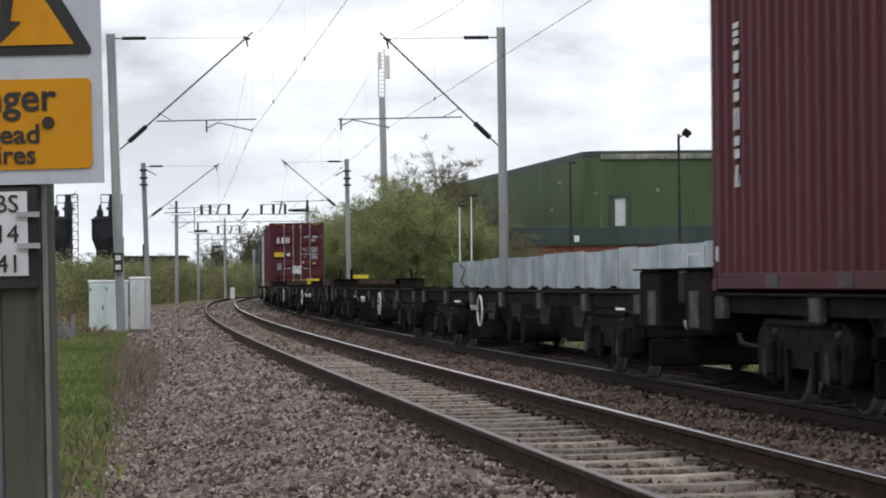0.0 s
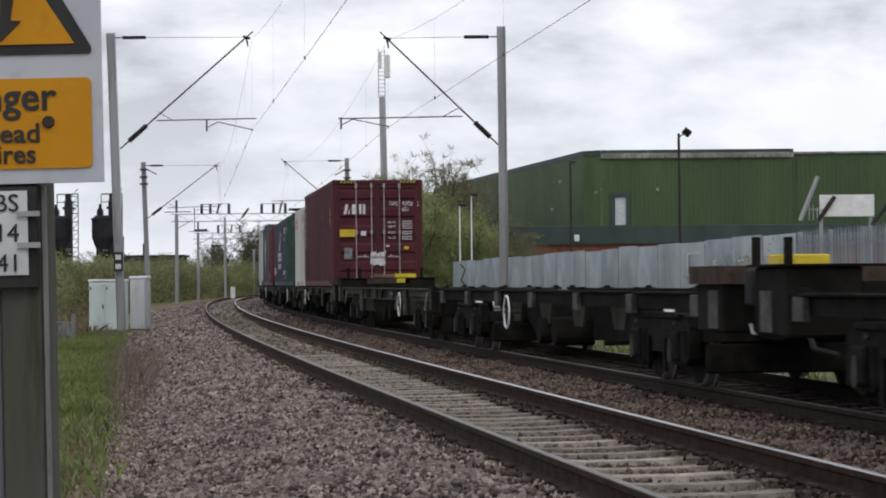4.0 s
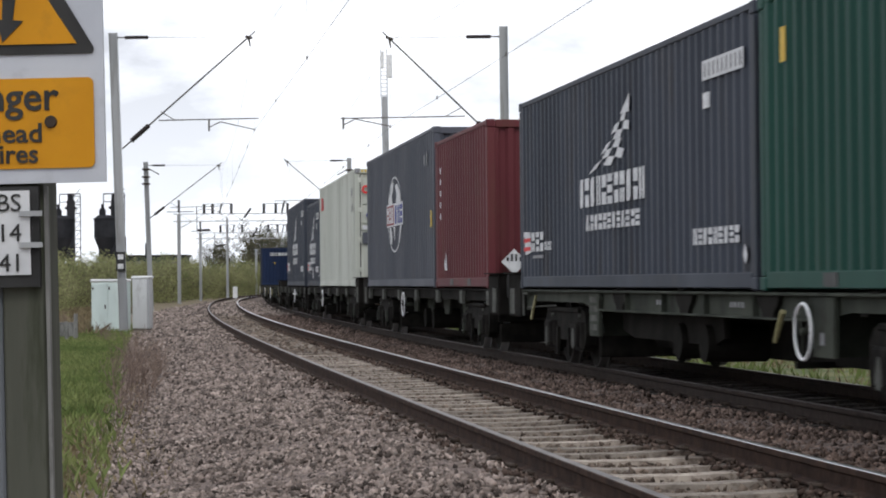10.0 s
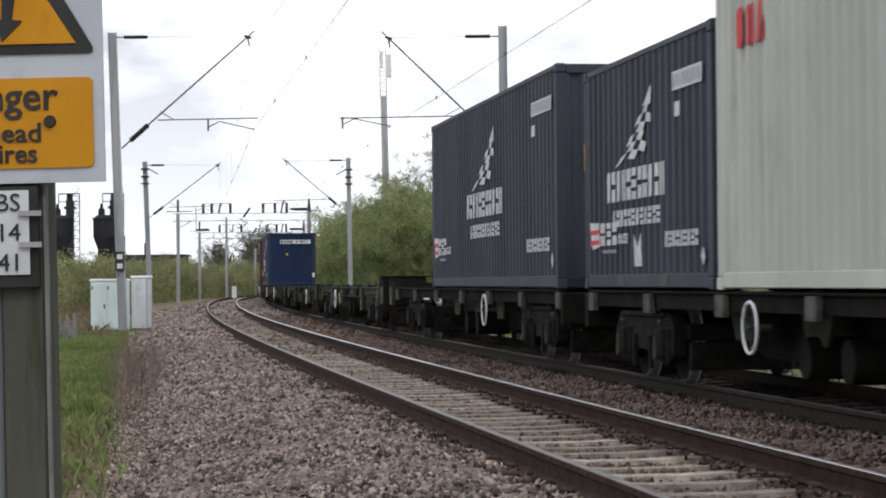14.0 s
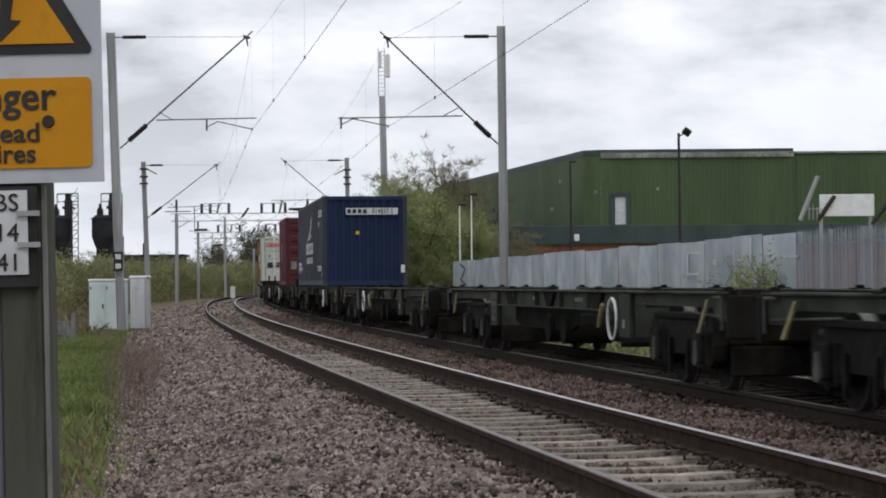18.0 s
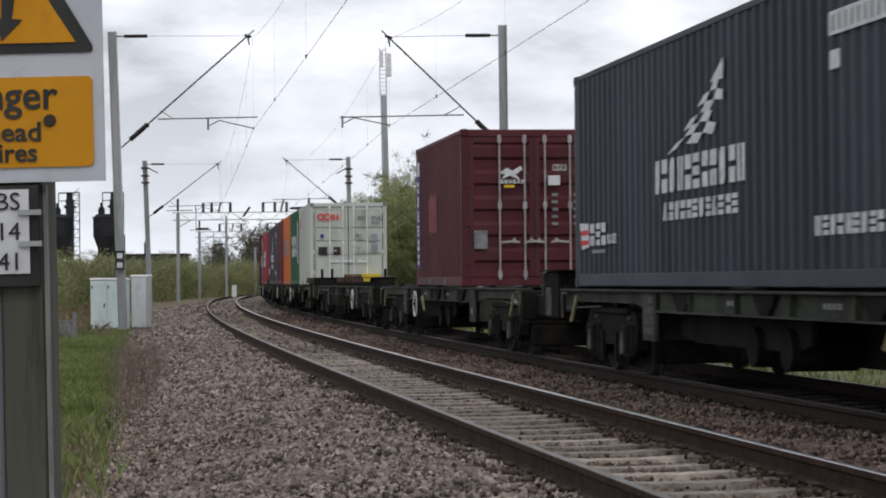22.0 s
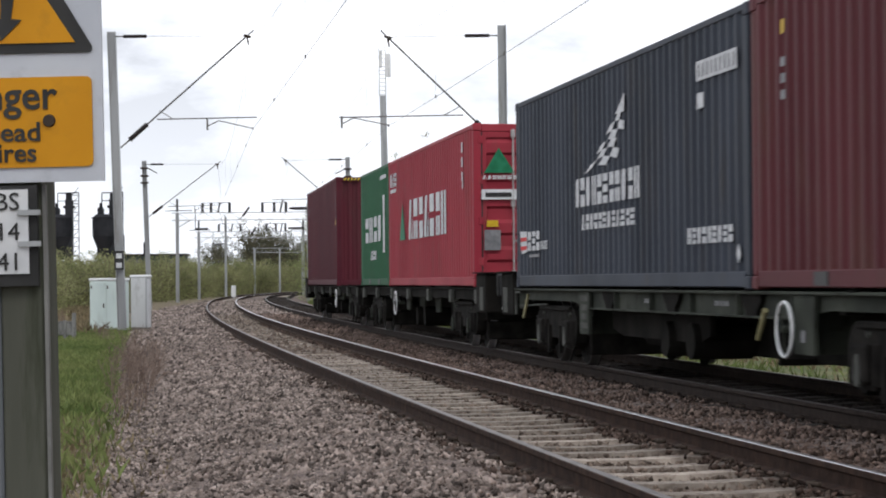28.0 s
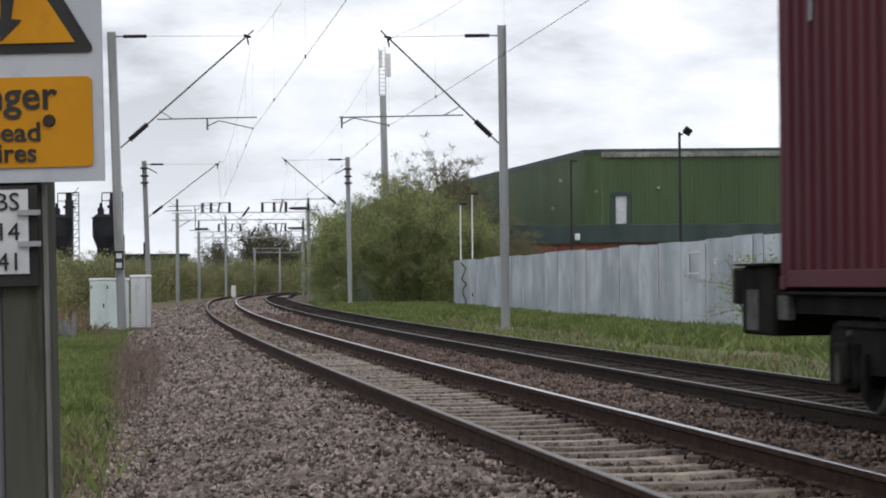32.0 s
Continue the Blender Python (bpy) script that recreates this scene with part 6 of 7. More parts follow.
def bars(parent, name, specs, material, side="L", label="", lift=0.0):
    """Flat plates on the left side or near end, each a part. specs: (a0, z0, a1, z1), a along the box (side) or across it (end, from its left)."""
    ob = None
    for a0, z0, a1, z1 in specs:
        if side == "L":
            s = boxes((a0, HW + 0.001 + lift, z0, a1, HW + 0.004 + lift, z1))
        else:
            s = boxes((-0.045 - lift, HW - a0, z0, -0.041 - lift, HW - a1, z1))
        ob = part(name, s, material, parent, label)
    return ob


def poly_mark(parent, name, poly, material, side="L", lift=0.0, label=""):
    """One flat mark of one or several polygons, as a thin plate."""
    bm = bmesh.new()
    for one in (poly if isinstance(poly[0][0], (tuple, list)) else [poly]):
        for off in (0.0, 0.003):
            if side == "L":
                vs = [bm.verts.new((a, HW + 0.001 + lift + off, z)) for a, z in one]
            else:
                vs = [bm.verts.new((-0.041 - lift - off, HW - a, z)) for a, z in one]
            bm.faces.new(vs)
    return part(name, bm, material, parent, label)


def slab(x0, z0, x1, z1):
    return ((x0, z0), (x1, z0), (x1, z1), (x0, z1))


# plain shapes, each with about as much paint as a letter
BLOCKS = (
    (slab(0, 0, 0.36, 1), slab(0.56, 0, 0.92, 1)),
    (slab(0.04, 0, 0.9, 0.42), slab(0.04, 0.58, 0.9, 1)),
    (((0.1, 0), (0.62, 0), (0.8, 0.16), (0.8, 1), (0.26, 1), (0.1, 0.84)),),
    (((0, 0), (0.42, 0), (0.72, 1), (0.3, 1)), ((0.62, 0), (0.92, 0), (0.92, 0.62))),
    (slab(0, 0, 0.9, 0.26), slab(0, 0.37, 0.9, 0.63), slab(0, 0.74, 0.9, 1)),
    (slab(0.02, 0, 0.4, 0.45), slab(0.52, 0, 0.9, 0.45), slab(0.02, 0.56, 0.9, 1)),
)


def letter_bars(parent, name, a0, z0, width, height, n, material, side="L", seed=0, lift=0.0):
    """A word that is not spelled out: one plain block for each of its n letters."""
    rng = random.Random(seed)
    w = width / n
    ob, last = None, -1
    for i in range(n):
        x = a0 + w * i
        g = w * (0.76 if i % 3 == 1 else 0.86)
        kind = (last + rng.randrange(1, len(BLOCKS))) % len(BLOCKS)
        last = kind
        # seen from outside, a rises leftwards on the side
        ob = poly_mark(parent, name, [[(x + g * (p if side == "E" else 1 - p), z0 + height * q) for p, q in one] for one in BLOCKS[kind]], material, side, lift)
    return ob


def words(parent, text, a, z, size, material, side="E", lift=0.0, squeeze=0.58):
    if side == "E":
        m = pose(-0.043 - lift, HW - a, z, 0, 0, -90)
    else:
        m = pose(a, HW + 0.003, z, 0, 0, 180)
    return part("lettering", lettering(text, size, material, 0.012), material, parent, m=m @ Matrix.Diagonal((squeeze, 1, 1, 1)))


def container(length, height, paint, end, label, group="boxes on the train"):
    """x runs from the near end to the rear, z from the underside. end: doors, plain."""
    c = new("shipping_container")
    P = PAINT[paint]
    pale = paint in ("pale_grey", "cream")
    ROD = M["white"] if pale else M["dull_steel"]
    tagged(c, label, "shipping container", group)
    cast = 0.16
    # frame
    for x in (0.0, length - cast):
        for sy in (-1, 1):
            y0, y1 = sorted((sy * HW, sy * (HW - 0.13)))
            for z in (0.0, height - 0.12):
                part("corner_casting", boxes((x - 0.006, min(y0, y0 * 1.004), z, x + cast + 0.006, max(y1, y1 * 1.004), z + 0.12), bevel=0.012), P, c)
            part("corner_post", boxes((x + 0.005, y0, 0.121, x + cast - 0.02, y1, height - 0.121), bevel=0.012), P, c)
    for sy in (-1, 1):
        y0, y1 = sorted((sy * (HW - 0.004), sy * (HW - 0.07)))
        br = part("bottom_rail", boxes((cast + 0.007, y0, 0.02, length - cast - 0.007, y1, 0.165), bevel=0.01), P, c)
        if length < 7:
            for px in (length / 2 - 1.17, length / 2 + 0.82):
                part("fork_pocket", boxes((px, sy * (HW - 0.0035) - 0.002, 0.035, px + 0.35, sy * (HW - 0.0035) + 0.002, 0.15)), M["black"], br)
        part("top_rail", boxes((cast + 0.007, y0, height - 0.075, length - cast - 0.007, y1, height - 0.006), bevel=0.01), P, c)
        if length < 7:
            for x in (length / 2 - 1.2, length / 2 + 0.85):
                part("fork_pocket", boxes((x, min(sy * (HW - 0.0035), sy * (HW + 0.002)), 0.04, x + 0.36, max(sy * (HW - 0.0035), sy * (HW + 0.002)), 0.15)), M["black"], br)
        v, f = corrugated(length - 2 * 0.145, height - 0.235, 0.278, 0.036, 0.06, "side")
        m = Matrix.Translation((0.145, sy * (HW - 0.006), 0.163))
        if sy > 0:
            m = m @ Matrix.Diagonal((1, -1, 1, 1))
        vv = [tuple(m @ Vector(p)) for p in v]
        part("side_panel", mesh_of("side_panel", vv, f if sy < 0 else [q[::-1] for q in f], P), P, c)
    part("roof", boxes((0.02, -HW + 0.03, height - 0.045, length - 0.02, HW - 0.03, height - 0.012)), P, c)
    part("floor", boxes((0.1, -HW + 0.08, 0.06, length - 0.1, HW - 0.08, 0.16)), M["frame_dark"], c)
    # both ends: sill, header, and panel or doors
    for far in (0, 1):
        m = Matrix.Translation((length, 0, 0)) @ pose(0, 0, 0, 0, 0, 180) if far else Matrix()
        sill = part("end_sill", boxes((0.02, -HW + 0.131, 0.01, 0.12, HW - 0.131, 0.15), bevel=0.01), P, c, m=m)
        part("end_header", boxes((0.01, -HW + 0.131, height - 0.13, 0.12, HW - 0.131, height - 0.008), bevel=0.01), P, c, m=m)
        doors = (end == "doors") == (not far)
        if doors:
            for k in (-1, 1):
                y0, y1 = sorted((k * 0.012, k * (HW - 0.135)))
                lo, hi = 0.155, height - 0.135
                d = part("door", boxes((0.014, y0, lo, 0.06, y0 + 0.075, hi), (0.014, y1 - 0.075, lo, 0.06, y1, hi), (0.014, y0 + 0.075, lo, 0.06, y1 - 0.075, lo + 0.09), (0.014, y0 + 0.075, hi - 0.09, 0.06, y1 - 0.075, hi), bevel=0.005), P, c, m=m)
                # sheet with pressed horizontal waves
                zs, waves = [], 5
                step = (hi - lo - 0.18) / waves
                for q in range(waves if not pale else 0):
                    z = lo + 0.09 + q * step
                    zs += [(z, 0.05), (z + 0.34 * step, 0.05), (z + 0.44 * step, 0.008), (z + 0.80 * step, 0.008), (z + 0.94 * step, 0.05)]
                if pale:
                    zs = [(lo + 0.09, 0.012)]
                    for share in (0.335, 0.52, 0.70):
                        z = lo + share * (hi - lo)
                        zs += [(z, 0.012), (z + 0.012, 0.055), (z + 0.05, 0.055), (z + 0.055, 0.012)]
                zs.append((hi - 0.09, 0.012 if pale else 0.05))
                vv = [(x, y, z) for z, x in zs for y in (y0 + 0.073, y1 - 0.073)]
                part("pressed_sheet", mesh_of("pressed_sheet", vv, [(2 * i, 2 * i + 2, 2 * i + 3, 2 * i + 1) for i in range(len(zs) - 1)], P), P, d)
                for yy in (k * 0.17, k * 0.588):
                    part("lock_rod", bar((-0.032, yy, lo - 0.05), (-0.032, yy, hi + 0.04), 0.016, sides=8), ROD, d, "full-height lock rod")
                    for kz in (lo - 0.02, lo + 0.48 * (hi - lo), hi - 0.10):
                        part("rod_keeper", boxes((-0.05, yy - 0.034, kz, 0.0, yy + 0.034, kz + 0.13), bevel=0.012), ROD, d)
                    hz = lo + 0.24 * (hi - lo)
                    part("handle", prism([(0.0, hz), (0.0, hz + 0.035), (0.20, hz + 0.05), (0.24, hz + 0.10), (0.27, hz + 0.05), (0.33, hz + 0.03), (0.33, hz), (0.2, hz + 0.015)], 0.0, 0.022), ROD, d, m=pose(-0.05, yy, 0, 0, 0, -90 if k > 0 else 90) @ Matrix.Diagonal((1, 1, 1, 1)))
                for q in range(4):
                    z = lo + (hi - lo) * (0.08 + 0.28 * q)
                    part("hinge", boxes((-0.01, k * (HW - 0.15), z, 0.025, k * (HW - 0.08), z + 0.12), bevel=0.006), P, d)
            for ys in (0.0, HW - 0.133, -HW + 0.133):
                part("door_seal", boxes((0.010, ys - 0.013, 0.16, 0.012, ys + 0.013, height - 0.14)), M["black"], c, m=m)
            if pale:
                part("door_seal", boxes((0.010, -HW + 0.15, height - 0.145, 0.012, HW - 0.15, height - 0.125)), M["black"], c, m=m)
                for sy in (-1, 1):
                    part("casting_face", boxes((-0.012, sy * (HW - 0.065) - 0.06, height - 0.115, -0.0065, sy * (HW - 0.065) + 0.06, height - 0.005)), M["mark_grey"], c, m=m)
        else:
            v, f = corrugated(2 * HW - 0.25, height - 0.275, 0.245, 0.045, 0.05, "end")
            vv = [(0.03 + y, HW - 0.125 - x, z + 0.145) for x, y, z in v]
            part("end_panel", mesh_of("end_panel", vv, [q[::-1] for q in f], P), P, c, m=m)
    return c


BOXES = []


def hazard_corners(c, height):
    """Yellow and black slanted stripes on the header of a tall box."""
    for a0 in (0.18, 1.80):
        bars(c, "hazard_strip", [(a0, height - 0.095, a0 + 0.46, height - 0.03)], M["mark_black"], "E")
        for i in range(5):
            a = a0 + 0.02 + 0.09 * i
            poly_mark(c, "hazard_stripe", [(a, height - 0.093), (a + 0.04, height - 0.093), (a + 0.075, height - 0.032), (a + 0.035, height - 0.032)], M["mark_yellow"], "E", lift=0.006)


def load(c, s0, length):
    BOXES.append((c, s0 + length / 2, length))


def sail_mark(c, length, height, scale=1.0):
    """White chequered sail that leans forward, two lines of plain shapes under it, and small marks."""
    W = M["mark_white"]
    k = height / 2.59
    mid = 6.18 if length > 7 else 3.38
    at = lambda a: mid + (a - 6.18) * scale
    left = lambda t: 7.35 - 2.24 * t ** 0.82
    right = lambda t: 5.68 - 0.52 * min(1.0, t * 2.2) - 0.06 * t
    rows = 8
    for i in range(rows):
        cols = 4 if i < 3 else 3 if i < 6 else 1
        t0, t1 = i / rows, (i + 1) / rows
        for j in range(cols):
            if cols > 1 and (i + j) % 2:
                continue
            quad = []
            for t, q in ((t0, j), (t0, j + 1), (t1, j + 1), (t1, j)):
                f = q / cols
                a = left(t) * (1 - f) + right(t) * f
                quad.append((at(a), (1.37 + 0.80 * t + 0.07 * math.sin(f * 3.1) * (1 - t)) * k))
            poly_mark(c, "sail_chequer", quad, W)
    letter_bars(c, "name_block", at(4.36), 0.985 * k, 3.62 * scale, 0.345 * k, 11, W, seed=2)
    letter_bars(c, "motto_block", at(4.62), 0.70 * k, 2.96 * scale, 0.185 * k, 12, W, seed=5)
    letter_bars(c, "web_block", 0.55, 0.44 * k, 1.75 * scale, 0.16 * k, 9, W, seed=8)
    f0 = length - 0.32
    poly_mark(c, "company_flag", [(f0, 0.78 * k), (f0 - 0.12, 0.46 * k), (f0 - 0.56, 0.49 * k), (f0 - 0.50, 0.77 * k)], W)
    for q in range(2):
        poly_mark(c, "flag_stripe", [(f0 - 0.05, (0.69 - 0.12 * q) * k), (f0 - 0.07, (0.63 - 0.12 * q) * k), (f0 - 0.54, (0.64 - 0.12 * q) * k), (f0 - 0.52, (0.69 - 0.12 * q) * k)], M["mark_red"], lift=0.005)
    letter_bars(c, "company_block", f0 - 1.5, 0.50 * k, 0.95, 0.26 * k, 3, W, seed=4)
    letter_bars(c, "company_line", f0 - 2.05, 0.51 * k, 0.5, 0.11 * k, 4, W, seed=6)
    bars(c, "company_line", [(f0 - 1.45, 0.41 * k, f0 - 0.7, 0.45 * k)], M["mark_grey"])
    bars(c, "number_block", [(0.36, height - 0.57, 0.36 + 1.5 * scale, height - 0.38)], W)
    for q in range(9):
        bars(c, "number_stroke", [(0.43 + 0.16 * q * scale, height - 0.54, 0.43 + (0.16 * q + 0.05) * scale, height - 0.41)], M["mark_grey"], lift=0.005)
    bars(c, "code_block", [(1.58 * scale, height - 0.84, 1.84 * scale, height - 0.69)], W)
    poly_mark(c, "small_diamond", [(0.28, 0.32 * k), (0.36, 0.24 * k), (0.44, 0.33 * k), (0.36, 0.42 * k)], W)


# the first box, only its rear end seen
c = container(6.06, 2.896, "maroon", "doors", "maroon corrugated container with vertical white side lettering")
for i in range(6):
    letter_bars(c, "name_block", 5.02, 0.95 + 0.26 * i, 0.24, 0.2, 1, M["mark_white"], seed=i)
bars(c, "small_mark", [(5.82, 0.28, 5.90, 0.42)], M["mark_white"])
load(c, 3.95, 6.06)

c = container(12.19, 2.896, "maroon", "doors", "maroon high-cube container with four steel lock rods")
letter_bars(c, "name_block", 0.29, 1.96, 0.63, 0.27, 3, M["mark_white"], "E", seed=11)
words(c, "924726", 2.03, 2.235, 0.165, M["mark_white"])
words(c, "2", 2.31, 2.235, 0.165, M["mark_white"])
words(c, "TGHU", 1.64, 2.24, 0.15, M["mark_white"])
for t, z in (("MAX. WT.", 1.735), ("TARE WT.", 1.615), ("PAYLOAD", 1.455), ("CU. CAP.", 1.32)):
    words(c, t, 1.60, z, 0.085, M["mark_white"])
words(c, "45G1", 1.97, 2.08, 0.155, M["mark_white"])
for j, z in enumerate((1.735, 1.615, 1.455, 1.32)):
    letter_bars(c, "data_block", 1.88, z + 0.005, 0.27, 0.04, 6, M["mark_white"], "E", seed=101 + j)
    letter_bars(c, "data_block", 1.88, z - 0.055, 0.27, 0.04, 6, M["mark_white"], "E", seed=111 + j)
bars(c, "yellow_label", [(0.18, 1.345, 0.60, 1.55)], M["mark_yellow"], "E")
bars(c, "label_line", [(0.2, 1.36, 0.58, 1.44)], M["yellow"], "E", lift=0.005)
bars(c, "yellow_label", [(1.92, 1.0, 2.06, 1.08)], M["mark_yellow"], "E")
bars(c, "white_label", [(0.75, 1.38, 0.90, 1.50), (1.44, 1.07, 1.53, 1.12)], M["mark_white"], "E")
poly_mark(c, "torn_label", [(1.0, 0.62), (1.08, 0.6), (1.1, 0.56), (1.2, 0.6), (1.3, 0.55), (1.42, 0.6), (1.4, 0.8), (1.43, 0.95), (1.25, 0.92), (1.2, 0.88), (1.15, 0.95), (1.02, 0.93)], M["mark_white"], "E", label="torn white paper label")
bars(c, "grey_plate", [(0.3, 0.75, 0.52, 1.05)], M["mark_grey"], "E")
hazard_corners(c, 2.896)
bars(c, "yellow_label", [(0.9, 1.95, 1.02, 2.15), (0.9, 1.7, 1.02, 1.9)], M["mark_yellow"])
bars(c, "name_block", [(11.5, 1.2 + 0.25 * i, 11.7, 1.36 + 0.25 * i) for i in range(6)], M["mark_white"])
load(c, 95.12, 12.19)

c = container(6.06, 2.59, "cream", "doors", "dirty cream container with rust-stained corner posts")
letter_bars(c, "red_name_block", 4.35, 1.95, 0.95, 0.32, 3, M["mark_red"], seed=21)
bars(c, "grey_patch", [(0.7, 2.1, 0.95, 2.35), (1.1, 2.1, 1.3, 2.35), (0.8, 1.6, 1.0, 1.85)], M["mark_grey"])
bars(c, "small_mark", [(0.6, 0.35, 0.8, 0.52), (0.95, 0.35, 1.02, 0.5)], M["mark_white"])
bars(c, "rust_streak", [(0.0, 0.2, 0.13, 2.5)], M["rust"])
load(c, 107.42, 6.06)

c = container(6.06, 2.59, "bottle_green", "plain", "dark green corrugated container with a small yellow label")
bars(c, "yellow_label", [(5.22, 1.95, 5.38, 2.25)], M["mark_yellow"])
bars(c, "small_mark", [(0.35, 2.15, 0.42, 2.3), (0.35, 1.4, 0.42, 1.55)], M["mark_white"])
load(c, 114.43, 6.06)

c = container(12.19, 2.59, "slate", "plain", "dark slate container with a white chequered sail emblem")
sail_mark(c, 12.19, 2.59)
load(c, 120.62, 12.19)

c = container(6.06, 2.59, "oxide", "plain", "dull red container with white patches low on it")
poly_mark(c, "white_flame", [(4.55, 0.3), (4.85, 0.3), (4.95, 0.5), (4.78, 0.42), (4.7, 0.62)], M["mark_white"])
bars(c, "number_block", [(5.3, 2.0 - 0.2 * i, 5.4, 2.1 - 0.2 * i) for i in range(5)], M["mark_white"])
for ca, striped in ((0.40, True), (0.80, False)):
    pl = poly_mark(c, "hazard_placard", [(ca - 0.2, 0.40), (ca, 0.20), (ca + 0.2, 0.40), (ca, 0.60)], M["mark_white"], "E", label="white diamond hazard placard")
    if striped:
        for q in range(4):
            x = ca - 0.115 + 0.065 * q
            bars(c, "placard_stripe", [(x, 0.41, x + 0.03, 0.47 + (0.05 if q in (1, 2) else 0))], M["mark_black"], "E", lift=0.006)
    else:
        poly_mark(c, "placard_symbol", [(ca - 0.05, 0.33), (ca + 0.06, 0.33), (ca + 0.01, 0.38), (ca + 0.05, 0.44), (ca - 0.02, 0.40), (ca - 0.05, 0.45)], M["mark_black"], "E", lift=0.006)
load(c, 135.75, 6.06)

c = container(12.19, 2.896, "slate_grey", "plain", "slate-grey high-cube container with a round white globe emblem")
gx, gz, ga, gb = 6.4, 1.5, 1.3, 0.78
rim = [(math.cos(q * math.pi / 16), math.sin(q * math.pi / 16)) for q in range(33)]
poly_mark(c, "globe_rim", [[(gx + ga * p[0], gz + gb * p[1]), (gx + ga * q[0], gz + gb * q[1]), (gx + ga * 0.96 * q[0], gz + gb * 0.96 * q[1]), (gx + ga * 0.96 * p[0], gz + gb * 0.96 * p[1])] for p, q in zip(rim, rim[1:])], M["mark_white"])
for land in ([(0.1, 0.9), (0.45, 0.82), (0.62, 0.62), (0.82, 0.45), (0.85, 0.3), (0.3, 0.3), (0.42, 0.5), (0.25, 0.62)], [(-0.1, 0.75), (-0.35, 0.8), (-0.75, 0.55), (-0.85, 0.3), (-0.2, 0.3), (-0.3, 0.5)],
             [(0.75, -0.32), (0.55, -0.32), (0.35, -0.6), (0.45, -0.8), (0.62, -0.68)], [(0.2, -0.32), (-0.05, -0.32), (0.02, -0.7)], [(-0.75, -0.32), (-0.92, -0.32), (-0.7, -0.62), (-0.55, -0.75)]):
    poly_mark(c, "globe_land", [(gx + ga * p, gz + gb * q) for p, q in land], M["mark_white"])
bars(c, "name_panel", [(4.82, 1.26, 7.89, 1.73)], M["mark_white"], lift=0.005)
bars(c, "red_name_panel", [(6.45, 1.29, 7.8, 1.70)], M["mark_dull_red"], lift=0.010)
letter_bars(c, "name_block", 6.55, 1.33, 1.2, 0.33, 3, M["mark_white"], seed=31, lift=0.015)
letter_bars(c, "blue_name_block", 4.9, 1.30, 1.45, 0.38, 3, M["mark_blue"], seed=33, lift=0.010)
bars(c, "pale_mark", [(1.3, 2.25, 1.4, 2.45), (0.9, 2.25, 1.0, 2.5)], M["mark_grey"])
bars(c, "yellow_label", [(0.32, 1.1, 0.5, 1.4)], M["mark_yellow"])
load(c, 142.02, 12.19)

c = container(12.19, 2.896, "pale_grey", "doors", "pale grey high-cube container with red name and yellow caution label")
letter_bars(c, "red_name_block", 10.5, 2.2, 1.0, 0.36, 3, M["mark_red"], seed=41)
for a in (0.27, 0.46):
    v, f = ring(0.075, 0.028, 20, 5)
    part("red_ring", mesh_of("red_ring", [(-0.043 + q[1] * 0.05, HW - a + q[0], 2.38 + q[2]) for q in v], f, M["mark_red"]), M["mark_red"], c)
letter_bars(c, "red_name_block", 0.57, 2.28, 0.36, 0.2, 2, M["mark_red"], "E", seed=42)
lab = bars(c, "yellow_label", [(0.62, 1.60, 0.92, 1.90)], M["mark_yellow"], "E", "yellow caution label")
for t, z in (("CAUTION", 1.84), ("9'6", 1.75), ("HIGH", 1.66)):
    part("lettering", lettering(t, 0.068, M["mark_black"]), M["mark_black"], lab, m=pose(-0.047, HW - 0.77, z, 0, 0, -90) @ Matrix.Diagonal((0.78, 1, 1, 1)))
bars(c, "dark_plate", [(0.18, 1.05, 0.45, 1.33)], PAINT["slate_grey"], "E")
bars(c, "dark_plate", [(0.67, 1.06, 0.86, 1.31)], M["mark_grey"], "E")
bars(c, "white_label", [(0.18, 1.40, 0.36, 1.50)], M["mark_white"], "E")
poly_mark(c, "blue_badge", [(0.33 + 0.06 * math.cos(q * math.pi / 6), 1.75 + 0.06 * math.sin(q * math.pi / 6)) for q in range(12)], M["mark_blue"], "E")
bars(c, "hazard_strip", [(0.16 + 0.08 * i, 2.80, 0.205 + 0.08 * i, 2.86) for i in range(10)], M["mark_yellow"], "E")
bars(c, "number_block", [(0.62, 2.28, 0.68, 2.42), (0.84, 2.22, 0.94, 2.46), (1.1, 2.26, 1.17, 2.40), (0.66, 1.84, 0.72, 2.04), (0.96, 1.84, 1.03, 2.02)], M["mark_grey"])
load(c, 157.4, 12.19)

c = container(6.06, 2.59, "slate", "plain", "short dark slate container with a white sail emblem")
sail_mark(c, 6.06, 2.59, 0.8)
poly_mark(c, "white_patch", [(3.0, 0.25), (3.35, 0.25), (3.4, 0.6), (3.2, 0.45), (3.05, 0.62)], M["mark_white"])
load(c, 169.75, 6.06)

c = container(12.19, 2.896, "slate", "plain", "dark slate high-cube container with sail emblem and rusty corner posts")
sail_mark(c, 12.19, 2.896)
bars(c, "yellow_label", [(0.35, 1.5, 0.75, 1.85)], M["mark_yellow"], "E")
load(c, 177.6, 12.19)

